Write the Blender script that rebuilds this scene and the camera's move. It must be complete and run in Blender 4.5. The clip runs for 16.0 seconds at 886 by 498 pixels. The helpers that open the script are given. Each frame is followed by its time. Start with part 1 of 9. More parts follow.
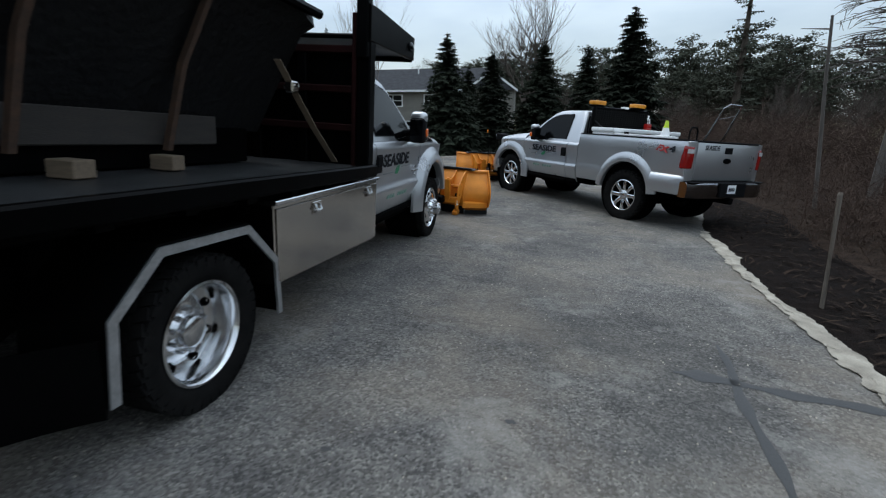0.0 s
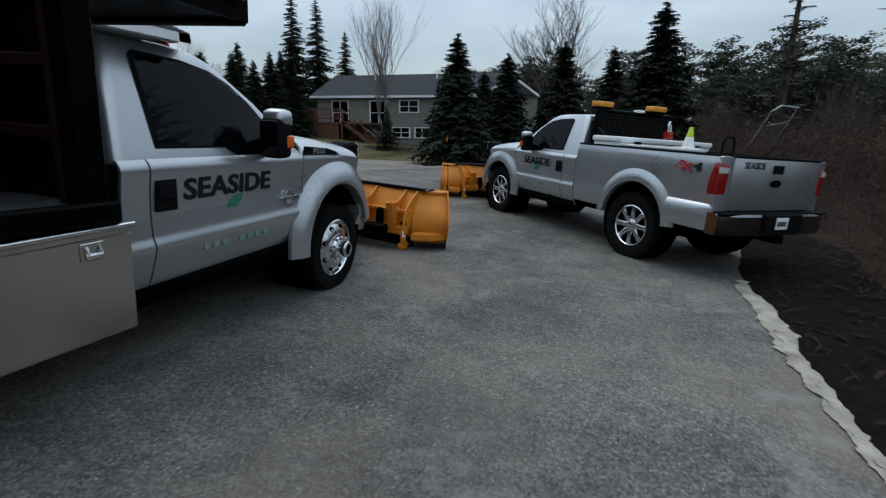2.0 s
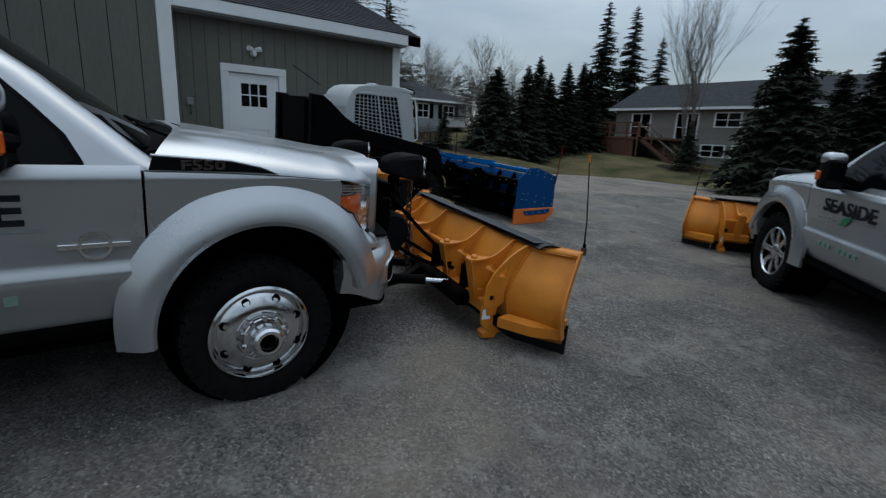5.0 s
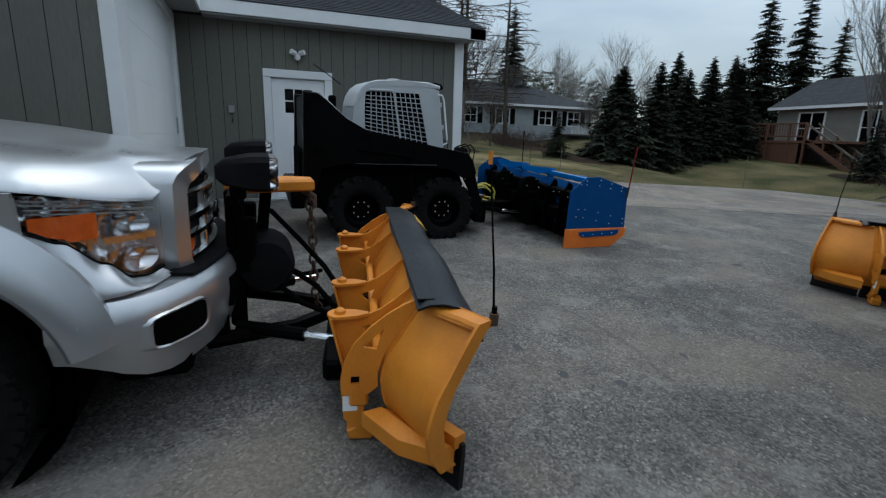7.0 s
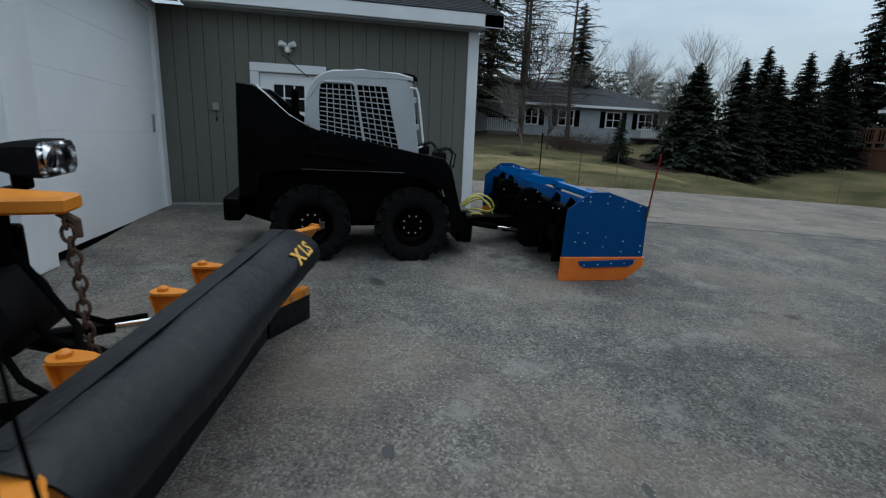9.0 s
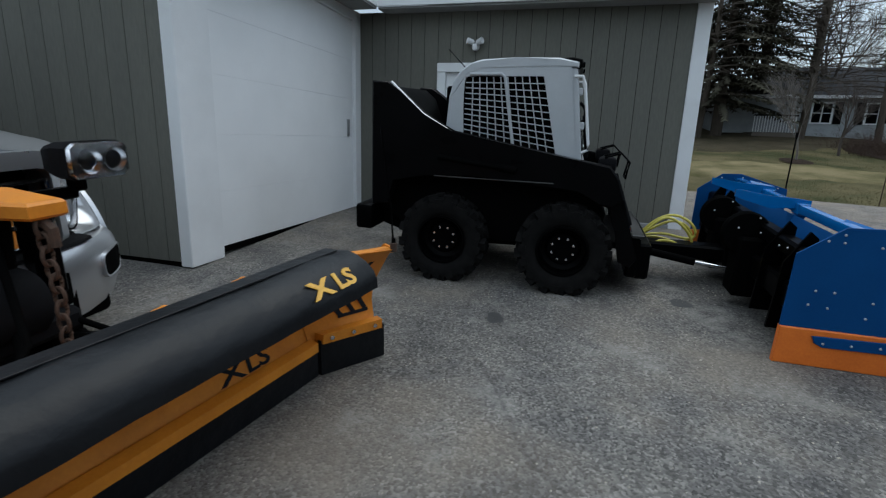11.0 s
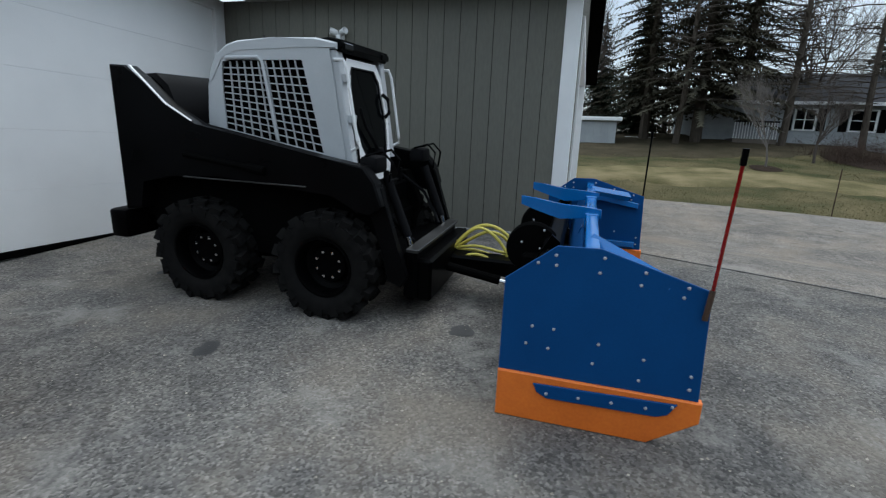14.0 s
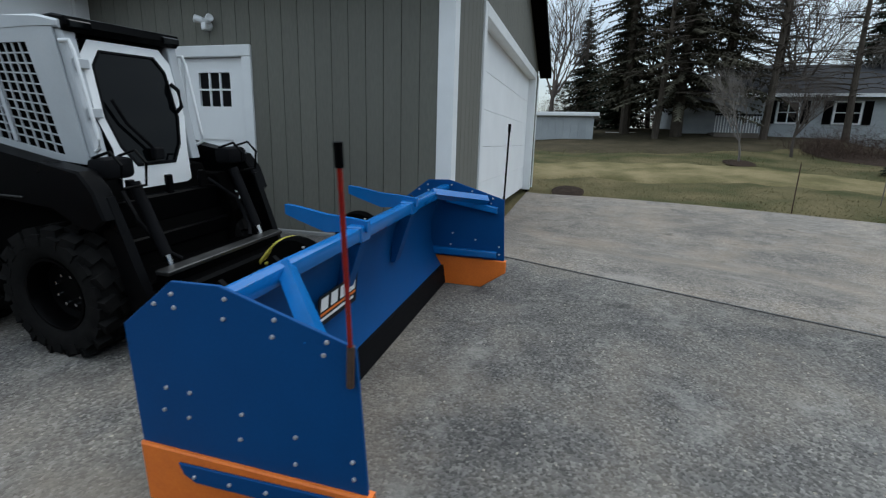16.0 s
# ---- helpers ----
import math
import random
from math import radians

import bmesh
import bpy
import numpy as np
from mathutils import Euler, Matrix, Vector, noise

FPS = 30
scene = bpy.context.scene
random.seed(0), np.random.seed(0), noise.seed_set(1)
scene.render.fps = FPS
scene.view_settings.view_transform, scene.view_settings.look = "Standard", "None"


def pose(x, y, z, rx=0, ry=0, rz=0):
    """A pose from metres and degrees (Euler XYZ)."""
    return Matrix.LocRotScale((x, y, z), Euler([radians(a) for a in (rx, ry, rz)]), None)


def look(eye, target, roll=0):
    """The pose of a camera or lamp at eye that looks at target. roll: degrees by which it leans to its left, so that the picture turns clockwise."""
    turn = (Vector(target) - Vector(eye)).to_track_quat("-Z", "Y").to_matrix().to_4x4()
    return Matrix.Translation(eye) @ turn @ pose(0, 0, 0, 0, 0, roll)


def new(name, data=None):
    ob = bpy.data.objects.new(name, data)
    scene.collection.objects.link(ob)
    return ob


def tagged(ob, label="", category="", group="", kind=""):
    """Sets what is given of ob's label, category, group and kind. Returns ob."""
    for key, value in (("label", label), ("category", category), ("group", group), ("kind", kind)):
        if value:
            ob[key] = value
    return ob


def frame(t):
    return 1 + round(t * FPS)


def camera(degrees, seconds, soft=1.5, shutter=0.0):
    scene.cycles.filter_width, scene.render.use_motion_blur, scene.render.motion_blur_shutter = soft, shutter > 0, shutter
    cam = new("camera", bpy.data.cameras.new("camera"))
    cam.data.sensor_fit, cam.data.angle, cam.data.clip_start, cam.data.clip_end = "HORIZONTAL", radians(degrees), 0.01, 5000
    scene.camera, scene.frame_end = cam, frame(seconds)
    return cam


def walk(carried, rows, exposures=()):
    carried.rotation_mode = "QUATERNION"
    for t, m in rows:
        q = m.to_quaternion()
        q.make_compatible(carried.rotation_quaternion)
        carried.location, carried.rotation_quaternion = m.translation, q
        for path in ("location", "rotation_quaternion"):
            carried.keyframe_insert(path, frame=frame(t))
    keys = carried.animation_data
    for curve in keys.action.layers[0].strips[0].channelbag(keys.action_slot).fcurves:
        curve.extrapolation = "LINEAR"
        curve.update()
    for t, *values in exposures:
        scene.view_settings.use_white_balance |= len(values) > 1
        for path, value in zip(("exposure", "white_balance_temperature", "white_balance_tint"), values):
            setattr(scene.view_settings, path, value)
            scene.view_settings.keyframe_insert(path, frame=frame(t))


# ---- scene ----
cam = camera(85.3, 16.0, 1.2, 0.3)
# The driveway is a plane that falls towards the woods: its frame, in which path and vehicles are given.
G = pose(0, 0, 0, -0.69, 3.05, 0)
PATH = [
    (0, (2.404, 0.853, 1.49), (1.964, 2.737, 0.984), 3.7),
    (0.5, (2.562, 1.382, 1.494), (2.159, 3.276, 0.996), 3.9),
    (1, (2.7, 1.975, 1.485), (2.311, 3.873, 0.992), 3.9),
    (1.5, (2.845, 2.551, 1.509), (2.424, 4.445, 1.023), 3.9),
    (2, (2.962, 3.132, 1.543), (2.405, 4.99, 1.056), 4.1),
    (2.5, (3.015, 3.7, 1.571), (2.316, 5.511, 1.088), 4.6),
    (3, (3.12, 4.259, 1.605), (2.343, 6.039, 1.129), 4.2),
    (3.5, (3.15, 4.84, 1.575), (2.238, 6.553, 1.093), 4.4),
    (4, (3.229, 5.379, 1.564), (2.441, 7.161, 1.114), 4.4),
    (4.2, (3.309, 5.576, 1.583), (2.473, 7.342, 1.155), 3.1),
    (4.5, (3.242, 5.833, 1.575), (1.975, 7.298, 1.076), 4.2),
    (4.6, (3.216, 5.915, 1.578), (1.878, 7.314, 1.077), 4.3),
    (4.7, (3.203, 6.014, 1.589), (1.805, 7.351, 1.08), 4.7),
    (6.8, (2.874, 8.119, 1.558), (1.101, 8.882, 1.036), 3.1),
    (7, (2.782, 8.289, 1.54), (0.986, 8.996, 1.015), 3.3),
    (7.5, (2.604, 8.664, 1.556), (0.776, 9.28, 1.028), 3.5),
    (8, (2.454, 9.067, 1.573), (0.587, 9.551, 1.043), 3.2),
    (8.5, (2.234, 9.383, 1.569), (0.354, 9.798, 1.029), 3.6),
    (9, (2.035, 9.709, 1.559), (0.159, 10.148, 1.026), 3.6),
    (9.5, (1.838, 9.932, 1.56), (-0.067, 9.824, 0.962), 2.8),
    (9.6, (1.786, 9.969, 1.561), (-0.112, 9.778, 0.957), 2.6),
    (9.7, (1.727, 10.002, 1.561), (-0.163, 9.75, 0.957), 2.7),
    (11.8, (0.745, 11.05, 1.504), (-1.105, 10.525, 0.957), 1.6),
    (12, (0.668, 11.17, 1.485), (-1.188, 10.649, 0.952), 1.7),
    (12.5, (0.47, 11.43, 1.48), (-1.384, 10.905, 0.942), 2.1),
    (13, (0.252, 11.665, 1.496), (-1.599, 11.135, 0.953), 2.2),
    (13.5, (0.115, 11.959, 1.504), (-1.738, 11.433, 0.964), 2.2),
    (14, (-0.073, 12.25, 1.479), (-1.927, 11.729, 0.939), 2.2),
    (14.5, (-0.322, 12.522, 1.485), (-2.175, 12.008, 0.937), 2.0),
    (15, (-0.528, 12.887, 1.5), (-2.386, 12.385, 0.958), 1.8),
    (15.5, (-0.81, 13.163, 1.488), (-2.666, 12.662, 0.936), 1.8),
    (16, (-1.076, 13.446, 1.473), (-2.927, 12.921, 0.927), 1.4),
]
EXPOSURES = [(0.0, -0.1, 6420, 5), (2.5, -0.55, 6350, 4), (4.5, -0.8, 6350, 4), (7.0, -0.45, 6380, 3), (9.5, -0.44, 6400, 3), (12.5, -0.04, 6560, 5), (16.0, 0.0, 6580, 4)]
walk(cam, [(t, G @ look(eye, target, roll)) for t, eye, target, roll in PATH], EXPOSURES)

# ---- world and light: an overcast evening ----
world = bpy.data.worlds.new("world")
scene.world = world
world.use_nodes = True
wn, wl = world.node_tree.nodes, world.node_tree.links
wn.clear()
w_out, w_bg = wn.new("ShaderNodeOutputWorld"), wn.new("ShaderNodeBackground")
w_sky = wn.new("ShaderNodeTexSky")
w_sky.sky_type, w_sky.sun_disc, w_sky.sun_elevation, w_sky.sun_rotation = "NISHITA", False, radians(60), radians(-20)
w_co, w_map, w_noise, w_ramp = (wn.new("ShaderNode" + k) for k in ("TexCoord", "Mapping", "TexNoise", "ValToRGB"))
w_map.inputs["Scale"].default_value = (1.0, 1.0, 3.2)
w_noise.inputs["Scale"].default_value, w_noise.inputs["Detail"].default_value = 2.6, 5.0
w_ramp.color_ramp.elements[0].position, w_ramp.color_ramp.elements[0].color = 0.34, (0.40, 0.455, 0.53, 1)
w_ramp.color_ramp.elements[1].position, w_ramp.color_ramp.elements[1].color = 0.68, (0.66, 0.715, 0.77, 1)
w_mix = wn.new("ShaderNodeMix")
w_mix.data_type = "RGBA"
w_mix.inputs[0].default_value = 0.06
wl.new(w_co.outputs["Generated"], w_map.inputs["Vector"])
wl.new(w_map.outputs[0], w_noise.inputs["Vector"])
wl.new(w_noise.outputs["Fac"], w_ramp.inputs[0])
wl.new(w_ramp.outputs[0], w_mix.inputs[6])
wl.new(w_sky.outputs[0], w_mix.inputs[7])
w_sep, w_up, w_mul = wn.new("ShaderNodeSeparateXYZ"), wn.new("ShaderNodeMapRange"), wn.new("ShaderNodeVectorMath")
w_up.inputs["From Min"].default_value, w_up.inputs["From Max"].default_value = 0.0, 1.0
w_up.inputs["To Min"].default_value, w_up.inputs["To Max"].default_value = 0.74, 3.0
w_mul.operation = "MULTIPLY"
wl.new(w_co.outputs["Generated"], w_sep.inputs[0])
wl.new(w_sep.outputs["Z"], w_up.inputs["Value"])
wl.new(w_mix.outputs[2], w_mul.inputs[0])
wl.new(w_up.outputs[0], w_mul.inputs[1])
wl.new(w_mul.outputs[0], w_bg.inputs["Color"])
wl.new(w_bg.outputs[0], w_out.inputs[0])
w_bg.inputs["Strength"].default_value = 0.82
sun = new("sun", bpy.data.lights.new("sun", "SUN"))
sun.data.energy, sun.data.angle, sun.data.color = 0.7, radians(40), (1.0, 0.97, 0.92)
sun.matrix_world = look((0, 0, 30), (12, -3, 0))
scene.view_settings.exposure = 0.0

# ---- materials ----


def mat(name, a, b=None, rough=0.6, metal=0.0, scale=6.0, fine=60.0, bump=0.15, mix=0.5, coat=0.0, grain=0.25, jitter=0.0, stretch=(1, 1, 1), depth=0.004, spec=None):
    """A surface of two colours in blotches, with fine grain, uneven gloss and relief."""
    m = bpy.data.materials.new(name)
    m.use_nodes = True
    n, l = m.node_tree.nodes, m.node_tree.links
    p = n["Principled BSDF"]
    b = b or tuple(c * 0.72 for c in a)
    co, mp = n.new("ShaderNodeTexCoord"), n.new("ShaderNodeMapping")
    mp.inputs["Scale"].default_value = stretch
    l.new(co.outputs["Object"], mp.inputs["Vector"])
    big, small = n.new("ShaderNodeTexNoise"), n.new("ShaderNodeTexNoise")
    big.inputs["Scale"].default_value, big.inputs["Detail"].default_value = scale, 6
    small.inputs["Scale"].default_value, small.inputs["Detail"].default_value = fine, 4
    for t in (big, small):
        l.new(mp.outputs[0], t.inputs["Vector"])
    r = n.new("ShaderNodeValToRGB")
    r.color_ramp.elements[0].position, r.color_ramp.elements[0].color = max(0.0, 0.5 - mix / 2), (*b, 1)
    r.color_ramp.elements[1].position, r.color_ramp.elements[1].color = min(1.0, 0.5 + mix / 2), (*a, 1)
    l.new(big.outputs["Fac"], r.inputs[0])
    g = n.new("ShaderNodeMix")
    g.data_type, g.blend_type = "RGBA", "OVERLAY"
    g.inputs[0].default_value = grain
    l.new(r.outputs[0], g.inputs[6])
    l.new(small.outputs["Fac"], g.inputs[7])
    last = g.outputs[2]
    if jitter:
        info, hs, mr = n.new("ShaderNodeObjectInfo"), n.new("ShaderNodeHueSaturation"), n.new("ShaderNodeMapRange")
        mr.inputs["To Min"].default_value, mr.inputs["To Max"].default_value = 1 - jitter, 1 + jitter
        l.new(info.outputs["Random"], mr.inputs["Value"])
        l.new(mr.outputs[0], hs.inputs["Value"])
        l.new(last, hs.inputs["Color"])
        last = hs.outputs[0]
    l.new(last, p.inputs["Base Color"])
    rr = n.new("ShaderNodeMapRange")
    rr.inputs["To Min"].default_value, rr.inputs["To Max"].default_value = max(0.02, rough - 0.12), min(1, rough + 0.12)
    l.new(big.outputs["Fac"], rr.inputs["Value"])
    l.new(rr.outputs[0], p.inputs["Roughness"])
    p.inputs["Metallic"].default_value = metal
    # Near-black colours get almost no sheen, so they stay as dark as deep shadow.
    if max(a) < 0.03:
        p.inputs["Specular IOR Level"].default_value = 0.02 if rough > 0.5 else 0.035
    if not bump and rough > 0.85 and spec is None:
        p.inputs["Specular IOR Level"].default_value = 0.06
    if spec is not None:
        p.inputs["Specular IOR Level"].default_value = spec
    p.inputs["Coat Weight"].default_value = coat
    p.inputs["Coat Roughness"].default_value = 0.08
    if bump:
        bp = n.new("ShaderNodeBump")
        bp.inputs["Strength"].default_value, bp.inputs["Distance"].default_value = bump, depth
        l.new(small.outputs["Fac"], bp.inputs["Height"])
        l.new(bp.outputs[0], p.inputs["Normal"])
    return m


def glass(name, tint, rough=0.03, alpha=1.0, spec=0.5):
    m = bpy.data.materials.new(name)
    m.use_nodes = True
    p = m.node_tree.nodes["Principled BSDF"]
    p.inputs["Base Color"].default_value = (*tint, 1)
    p.inputs["Roughness"].default_value = rough
    p.inputs["Transmission Weight"].default_value = 1 - alpha
    p.inputs["Specular IOR Level"].default_value = spec
    return m


def asphalt(name, lo, hi, stone, patch):
    """Old paving: aggregate of pale stones in a dark binder, worn pale patches, stains and hairline cracks."""
    m = bpy.data.materials.new(name)
    m.use_nodes = True
    n, l = m.node_tree.nodes, m.node_tree.links
    p = n["Principled BSDF"]
    co = n.new("ShaderNodeTexCoord")

    def noise_tex(scale, detail=5, rough=0.55):
        t = n.new("ShaderNodeTexNoise")
        t.inputs["Scale"].default_value, t.inputs["Detail"].default_value, t.inputs["Roughness"].default_value = scale, detail, rough
        l.new(co.outputs["Object"], t.inputs["Vector"])
        return t

    def ramp(src, e):
        r = n.new("ShaderNodeValToRGB")
        while len(r.color_ramp.elements) < len(e):
            r.color_ramp.elements.new(0.5)
        for k, (pos, c) in enumerate(e):
            r.color_ramp.elements[k].position, r.color_ramp.elements[k].color = pos, (*c, 1)
        l.new(src, r.inputs[0])
        return r.outputs[0]

    def mixed(fac, a, b, kind="MIX"):
        x = n.new("ShaderNodeMix")
        x.data_type, x.blend_type = "RGBA", kind
        if isinstance(fac, float):
            x.inputs[0].default_value = fac
        else:
            l.new(fac, x.inputs[0])
        l.new(a, x.inputs[6])
        l.new(b, x.inputs[7])
        return x.outputs[2]

    k = (0, 0, 0)
    broad = ramp(noise_tex(0.35, 6, 0.6).outputs["Fac"], [(0.36, lo), (0.62, hi)])
    middle = ramp(noise_tex(2.4, 7, 0.7).outputs["Fac"], [(0.34, (0.27, 0.27, 0.285)), (0.66, (0.70, 0.685, 0.65))])
    c = mixed(0.6, broad, middle, "OVERLAY")
    vor = n.new("ShaderNodeTexVoronoi")
    vor.inputs["Scale"].default_value = 74
    l.new(co.outputs["Object"], vor.inputs["Vector"])
    vorb = n.new("ShaderNodeTexVoronoi")
    vorb.inputs["Scale"].default_value = 30
    l.new(co.outputs["Object"], vorb.inputs["Vector"])
    sep = n.new("ShaderNodeSeparateColor")
    l.new(vor.outputs["Color"], sep.inputs[0])
    stones = ramp(sep.outputs[0], [(0.0, (0.12,) * 3), (0.5, (0.45,) * 3), (0.80, (0.64,) * 3), (1.0, (1.0,) * 3)])
    c = mixed(0.70, c, stones, "OVERLAY")
    sep2 = n.new("ShaderNodeSeparateColor")
    l.new(vorb.outputs["Color"], sep2.inputs[0])
    stones2 = ramp(sep2.outputs[1], [(0.0, (0.36,) * 3), (0.7, (0.5,) * 3), (0.93, (0.62,) * 3), (1.0, (0.85,) * 3)])
    c = mixed(0.28, c, stones2, "OVERLAY")
    tan = n.new("ShaderNodeRGB")
    tan.outputs[0].default_value = (hi[0] * 1.12, hi[1] * 0.98, hi[2] * 0.82, 1)
    c = mixed(ramp(noise_tex(0.7, 6, 0.62).outputs["Fac"], [(0.46, k), (0.66, (0.6,) * 3)]), c, tan.outputs[0])
    damp = n.new("ShaderNodeRGB")
    damp.outputs[0].default_value = (lo[0] * 0.62, lo[1] * 0.64, lo[2] * 0.66, 1)
    c = mixed(ramp(noise_tex(0.55, 7, 0.68).outputs["Color"], [(0.52, k), (0.68, (0.55,) * 3)]), c, damp.outputs[0])
    pale = n.new("ShaderNodeRGB")
    pale.outputs[0].default_value = (*patch, 1)
    worn = ramp(noise_tex(1.5, 8, 0.72).outputs["Fac"], [(0.54, k), (0.68, (0.7,) * 3)])
    c = mixed(worn, c, pale.outputs[0])
    dark = n.new("ShaderNodeRGB")
    dark.outputs[0].default_value = (lo[0] * 0.35, lo[1] * 0.35, lo[2] * 0.35, 1)
    spots = ramp(noise_tex(2.1, 3, 0.4).outputs["Fac"], [(0.70, k), (0.78, (0.75,) * 3)])
    c = mixed(spots, c, dark.outputs[0])
    warp = noise_tex(1.6, 4)
    wm = n.new("ShaderNodeMix")
    wm.data_type = "RGBA"
    wm.inputs[0].default_value = 0.25
    l.new(co.outputs["Object"], wm.inputs[6])
    l.new(warp.outputs["Color"], wm.inputs[7])
    crack = n.new("ShaderNodeTexVoronoi")
    crack.feature, crack.inputs["Scale"].default_value = "DISTANCE_TO_EDGE", 0.21
    l.new(wm.outputs[2], crack.inputs["Vector"])
    lines = ramp(crack.outputs["Distance"], [(0.0, (0.3,) * 3), (0.003, k)])
    c = mixed(lines, c, dark.outputs[0])
    l.new(c, p.inputs["Base Color"])
    p.inputs["Roughness"].default_value = 0.9
    p.inputs["Specular IOR Level"].default_value = 0.3
    bp, bp2 = n.new("ShaderNodeBump"), n.new("ShaderNodeBump")
    bp.inputs["Strength"].default_value, bp.inputs["Distance"].default_value = 0.7, 0.006
    l.new(vor.outputs["Distance"], bp.inputs["Height"])
    bp.invert = True
    bp2.inputs["Strength"].default_value, bp2.inputs["Distance"].default_value = 0.5, 0.02
    l.new(noise_tex(9, 4).outputs["Fac"], bp2.inputs["Height"])
    l.new(bp.outputs[0], bp2.inputs["Normal"])
    l.new(bp2.outputs[0], p.inputs["Normal"])
    return m


SILVER = mat("silver_paint", (0.50, 0.51, 0.525), (0.475, 0.485, 0.50), rough=0.31, metal=0.80, scale=2.5, fine=900, bump=0, coat=0.5, grain=0.05)
CHROME = mat("chrome", (0.75, 0.76, 0.77), (0.6, 0.6, 0.61), rough=0.16, metal=1.0, scale=9, fine=200, bump=0.05, grain=0.05)
STEEL = mat("polished_steel", (0.52, 0.50, 0.47), (0.44, 0.42, 0.40), rough=0.15, metal=1.0, scale=3, fine=80, bump=0.05, grain=0.06)
ALLOY = mat("galvanised_edge", (0.55, 0.56, 0.57), rough=0.45, metal=0.9, scale=12)
BLACK = mat("black_paint", (0.0016, 0.0016, 0.0018), (0.001, 0.001, 0.0011), rough=0.36, scale=3, fine=150, bump=0.08)
LOADERBLACK = mat("loader_black", (0.0030, 0.0030, 0.0034), (0.0018, 0.0018, 0.002), rough=0.30, scale=3, fine=150, bump=0.08, spec=0.05)
# Near-zero black; in wells and recesses it puts their shade into the colour.
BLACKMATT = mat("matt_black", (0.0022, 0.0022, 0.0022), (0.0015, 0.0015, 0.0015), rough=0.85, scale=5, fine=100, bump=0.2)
PLASTIC = mat("black_plastic", (0.010, 0.010, 0.011), (0.006, 0.006, 0.0065), rough=0.55, scale=8, fine=300, bump=0.15)
RUBBER = mat("tyre_rubber", (0.013, 0.0125, 0.012), (0.007, 0.007, 0.007), rough=0.9, scale=14, fine=120, bump=0.25)
GLASS = glass("tinted_glass", (0.002, 0.0025, 0.003), 0.03, 1.0, 0.11)
FLAP = mat("rubber_sheet", (0.0075, 0.0085, 0.010), (0.0035, 0.004, 0.005), rough=0.40, scale=3, fine=14, bump=0.5, depth=0.012, spec=0.22)
ZINC = mat("zinc_bolt", (0.52, 0.54, 0.56), (0.4, 0.41, 0.43), rough=0.4, metal=0.35, scale=20, bump=0)
# Chrome with the bumper's dark reflections put into its colour; also the mower handle.
BUMPER = mat("darkened_chrome", (0.30, 0.305, 0.31), (0.20, 0.20, 0.205), rough=0.16, metal=1.0, scale=4, fine=120, bump=0.04)
LENS = glass("clear_lens", (0.95, 0.96, 0.97), 0.02, 0.0)
DARKSTEEL = mat("dull_dark_steel", (0.10, 0.10, 0.10), (0.05, 0.05, 0.05), rough=0.42, metal=0.9, scale=4, fine=60, bump=0.08)
AMBER = mat("amber_lens", (0.80, 0.14, 0.015), (0.6, 0.09, 0.01), rough=0.22, scale=20, bump=0.1)
BEACON = mat("beacon_orange", (0.72, 0.30, 0.03), (0.6, 0.22, 0.02), rough=0.3, scale=20, bump=0.1)
LAMPWHITE = mat("reverse_lens", (0.55, 0.53, 0.52), (0.42, 0.40, 0.40), rough=0.12, scale=30, bump=0.1, coat=0.5)
DECALRED = mat("decal_red", (0.36, 0.012, 0.010), (0.28, 0.010, 0.010), rough=0.4, scale=20, bump=0)
RED = mat("red_lens", (0.27, 0.010, 0.008), (0.16, 0.005, 0.005), rough=0.15, scale=20, bump=0.1)
WHITE = mat("white_paint", (0.80, 0.81, 0.81), (0.72, 0.73, 0.73), rough=0.5, scale=3, fine=90, bump=0.08, grain=0.08)
DOORWHITE = mat("garage_door_white", (0.83, 0.84, 0.84), (0.76, 0.77, 0.77), rough=0.6, scale=1.6, fine=120, bump=0.12, grain=0.1)
YELLOW = mat("plow_yellow", (0.72, 0.255, 0.026), (0.50, 0.165, 0.018), spec=0.3, rough=0.42, scale=4, fine=60, bump=0.12, grain=0.15)
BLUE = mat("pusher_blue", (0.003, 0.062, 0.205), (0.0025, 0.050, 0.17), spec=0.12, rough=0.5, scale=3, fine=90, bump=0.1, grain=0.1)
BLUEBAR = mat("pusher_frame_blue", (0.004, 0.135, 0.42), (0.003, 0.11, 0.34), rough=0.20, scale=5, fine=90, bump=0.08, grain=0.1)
ORANGE = mat("skid_orange", (0.82, 0.19, 0.02), (0.66, 0.14, 0.015), rough=0.55, scale=5, fine=70, bump=0.15)
CABGREY = mat("cab_light_grey", (0.50, 0.52, 0.535), (0.42, 0.44, 0.455), rough=0.45, scale=3, fine=120, bump=0.08, grain=0.08)
HOSE = mat("yellow_hose", (0.60, 0.52, 0.10), (0.46, 0.39, 0.06), rough=0.5, scale=20)
TIMBER = mat("raw_timber", (0.17, 0.125, 0.085), (0.10, 0.075, 0.05), rough=0.8, scale=7, fine=60, stretch=(1, 8, 8), bump=0.3)
OLDBOARD = mat("dark_board", (0.039, 0.033, 0.028), (0.021, 0.018, 0.016), rough=0.9, scale=5, fine=40, stretch=(6, 1, 6), bump=0.3)
GREYWOOD = mat("weathered_wood", (0.17, 0.14, 0.115), (0.10, 0.085, 0.07), rough=0.85, scale=8, fine=50, stretch=(6, 6, 1), bump=0.3)
DECKWOOD = mat("stained_deck_wood", (0.15, 0.065, 0.036), (0.10, 0.042, 0.025), rough=0.8, scale=5, fine=40, stretch=(1, 1, 5), bump=0.3)
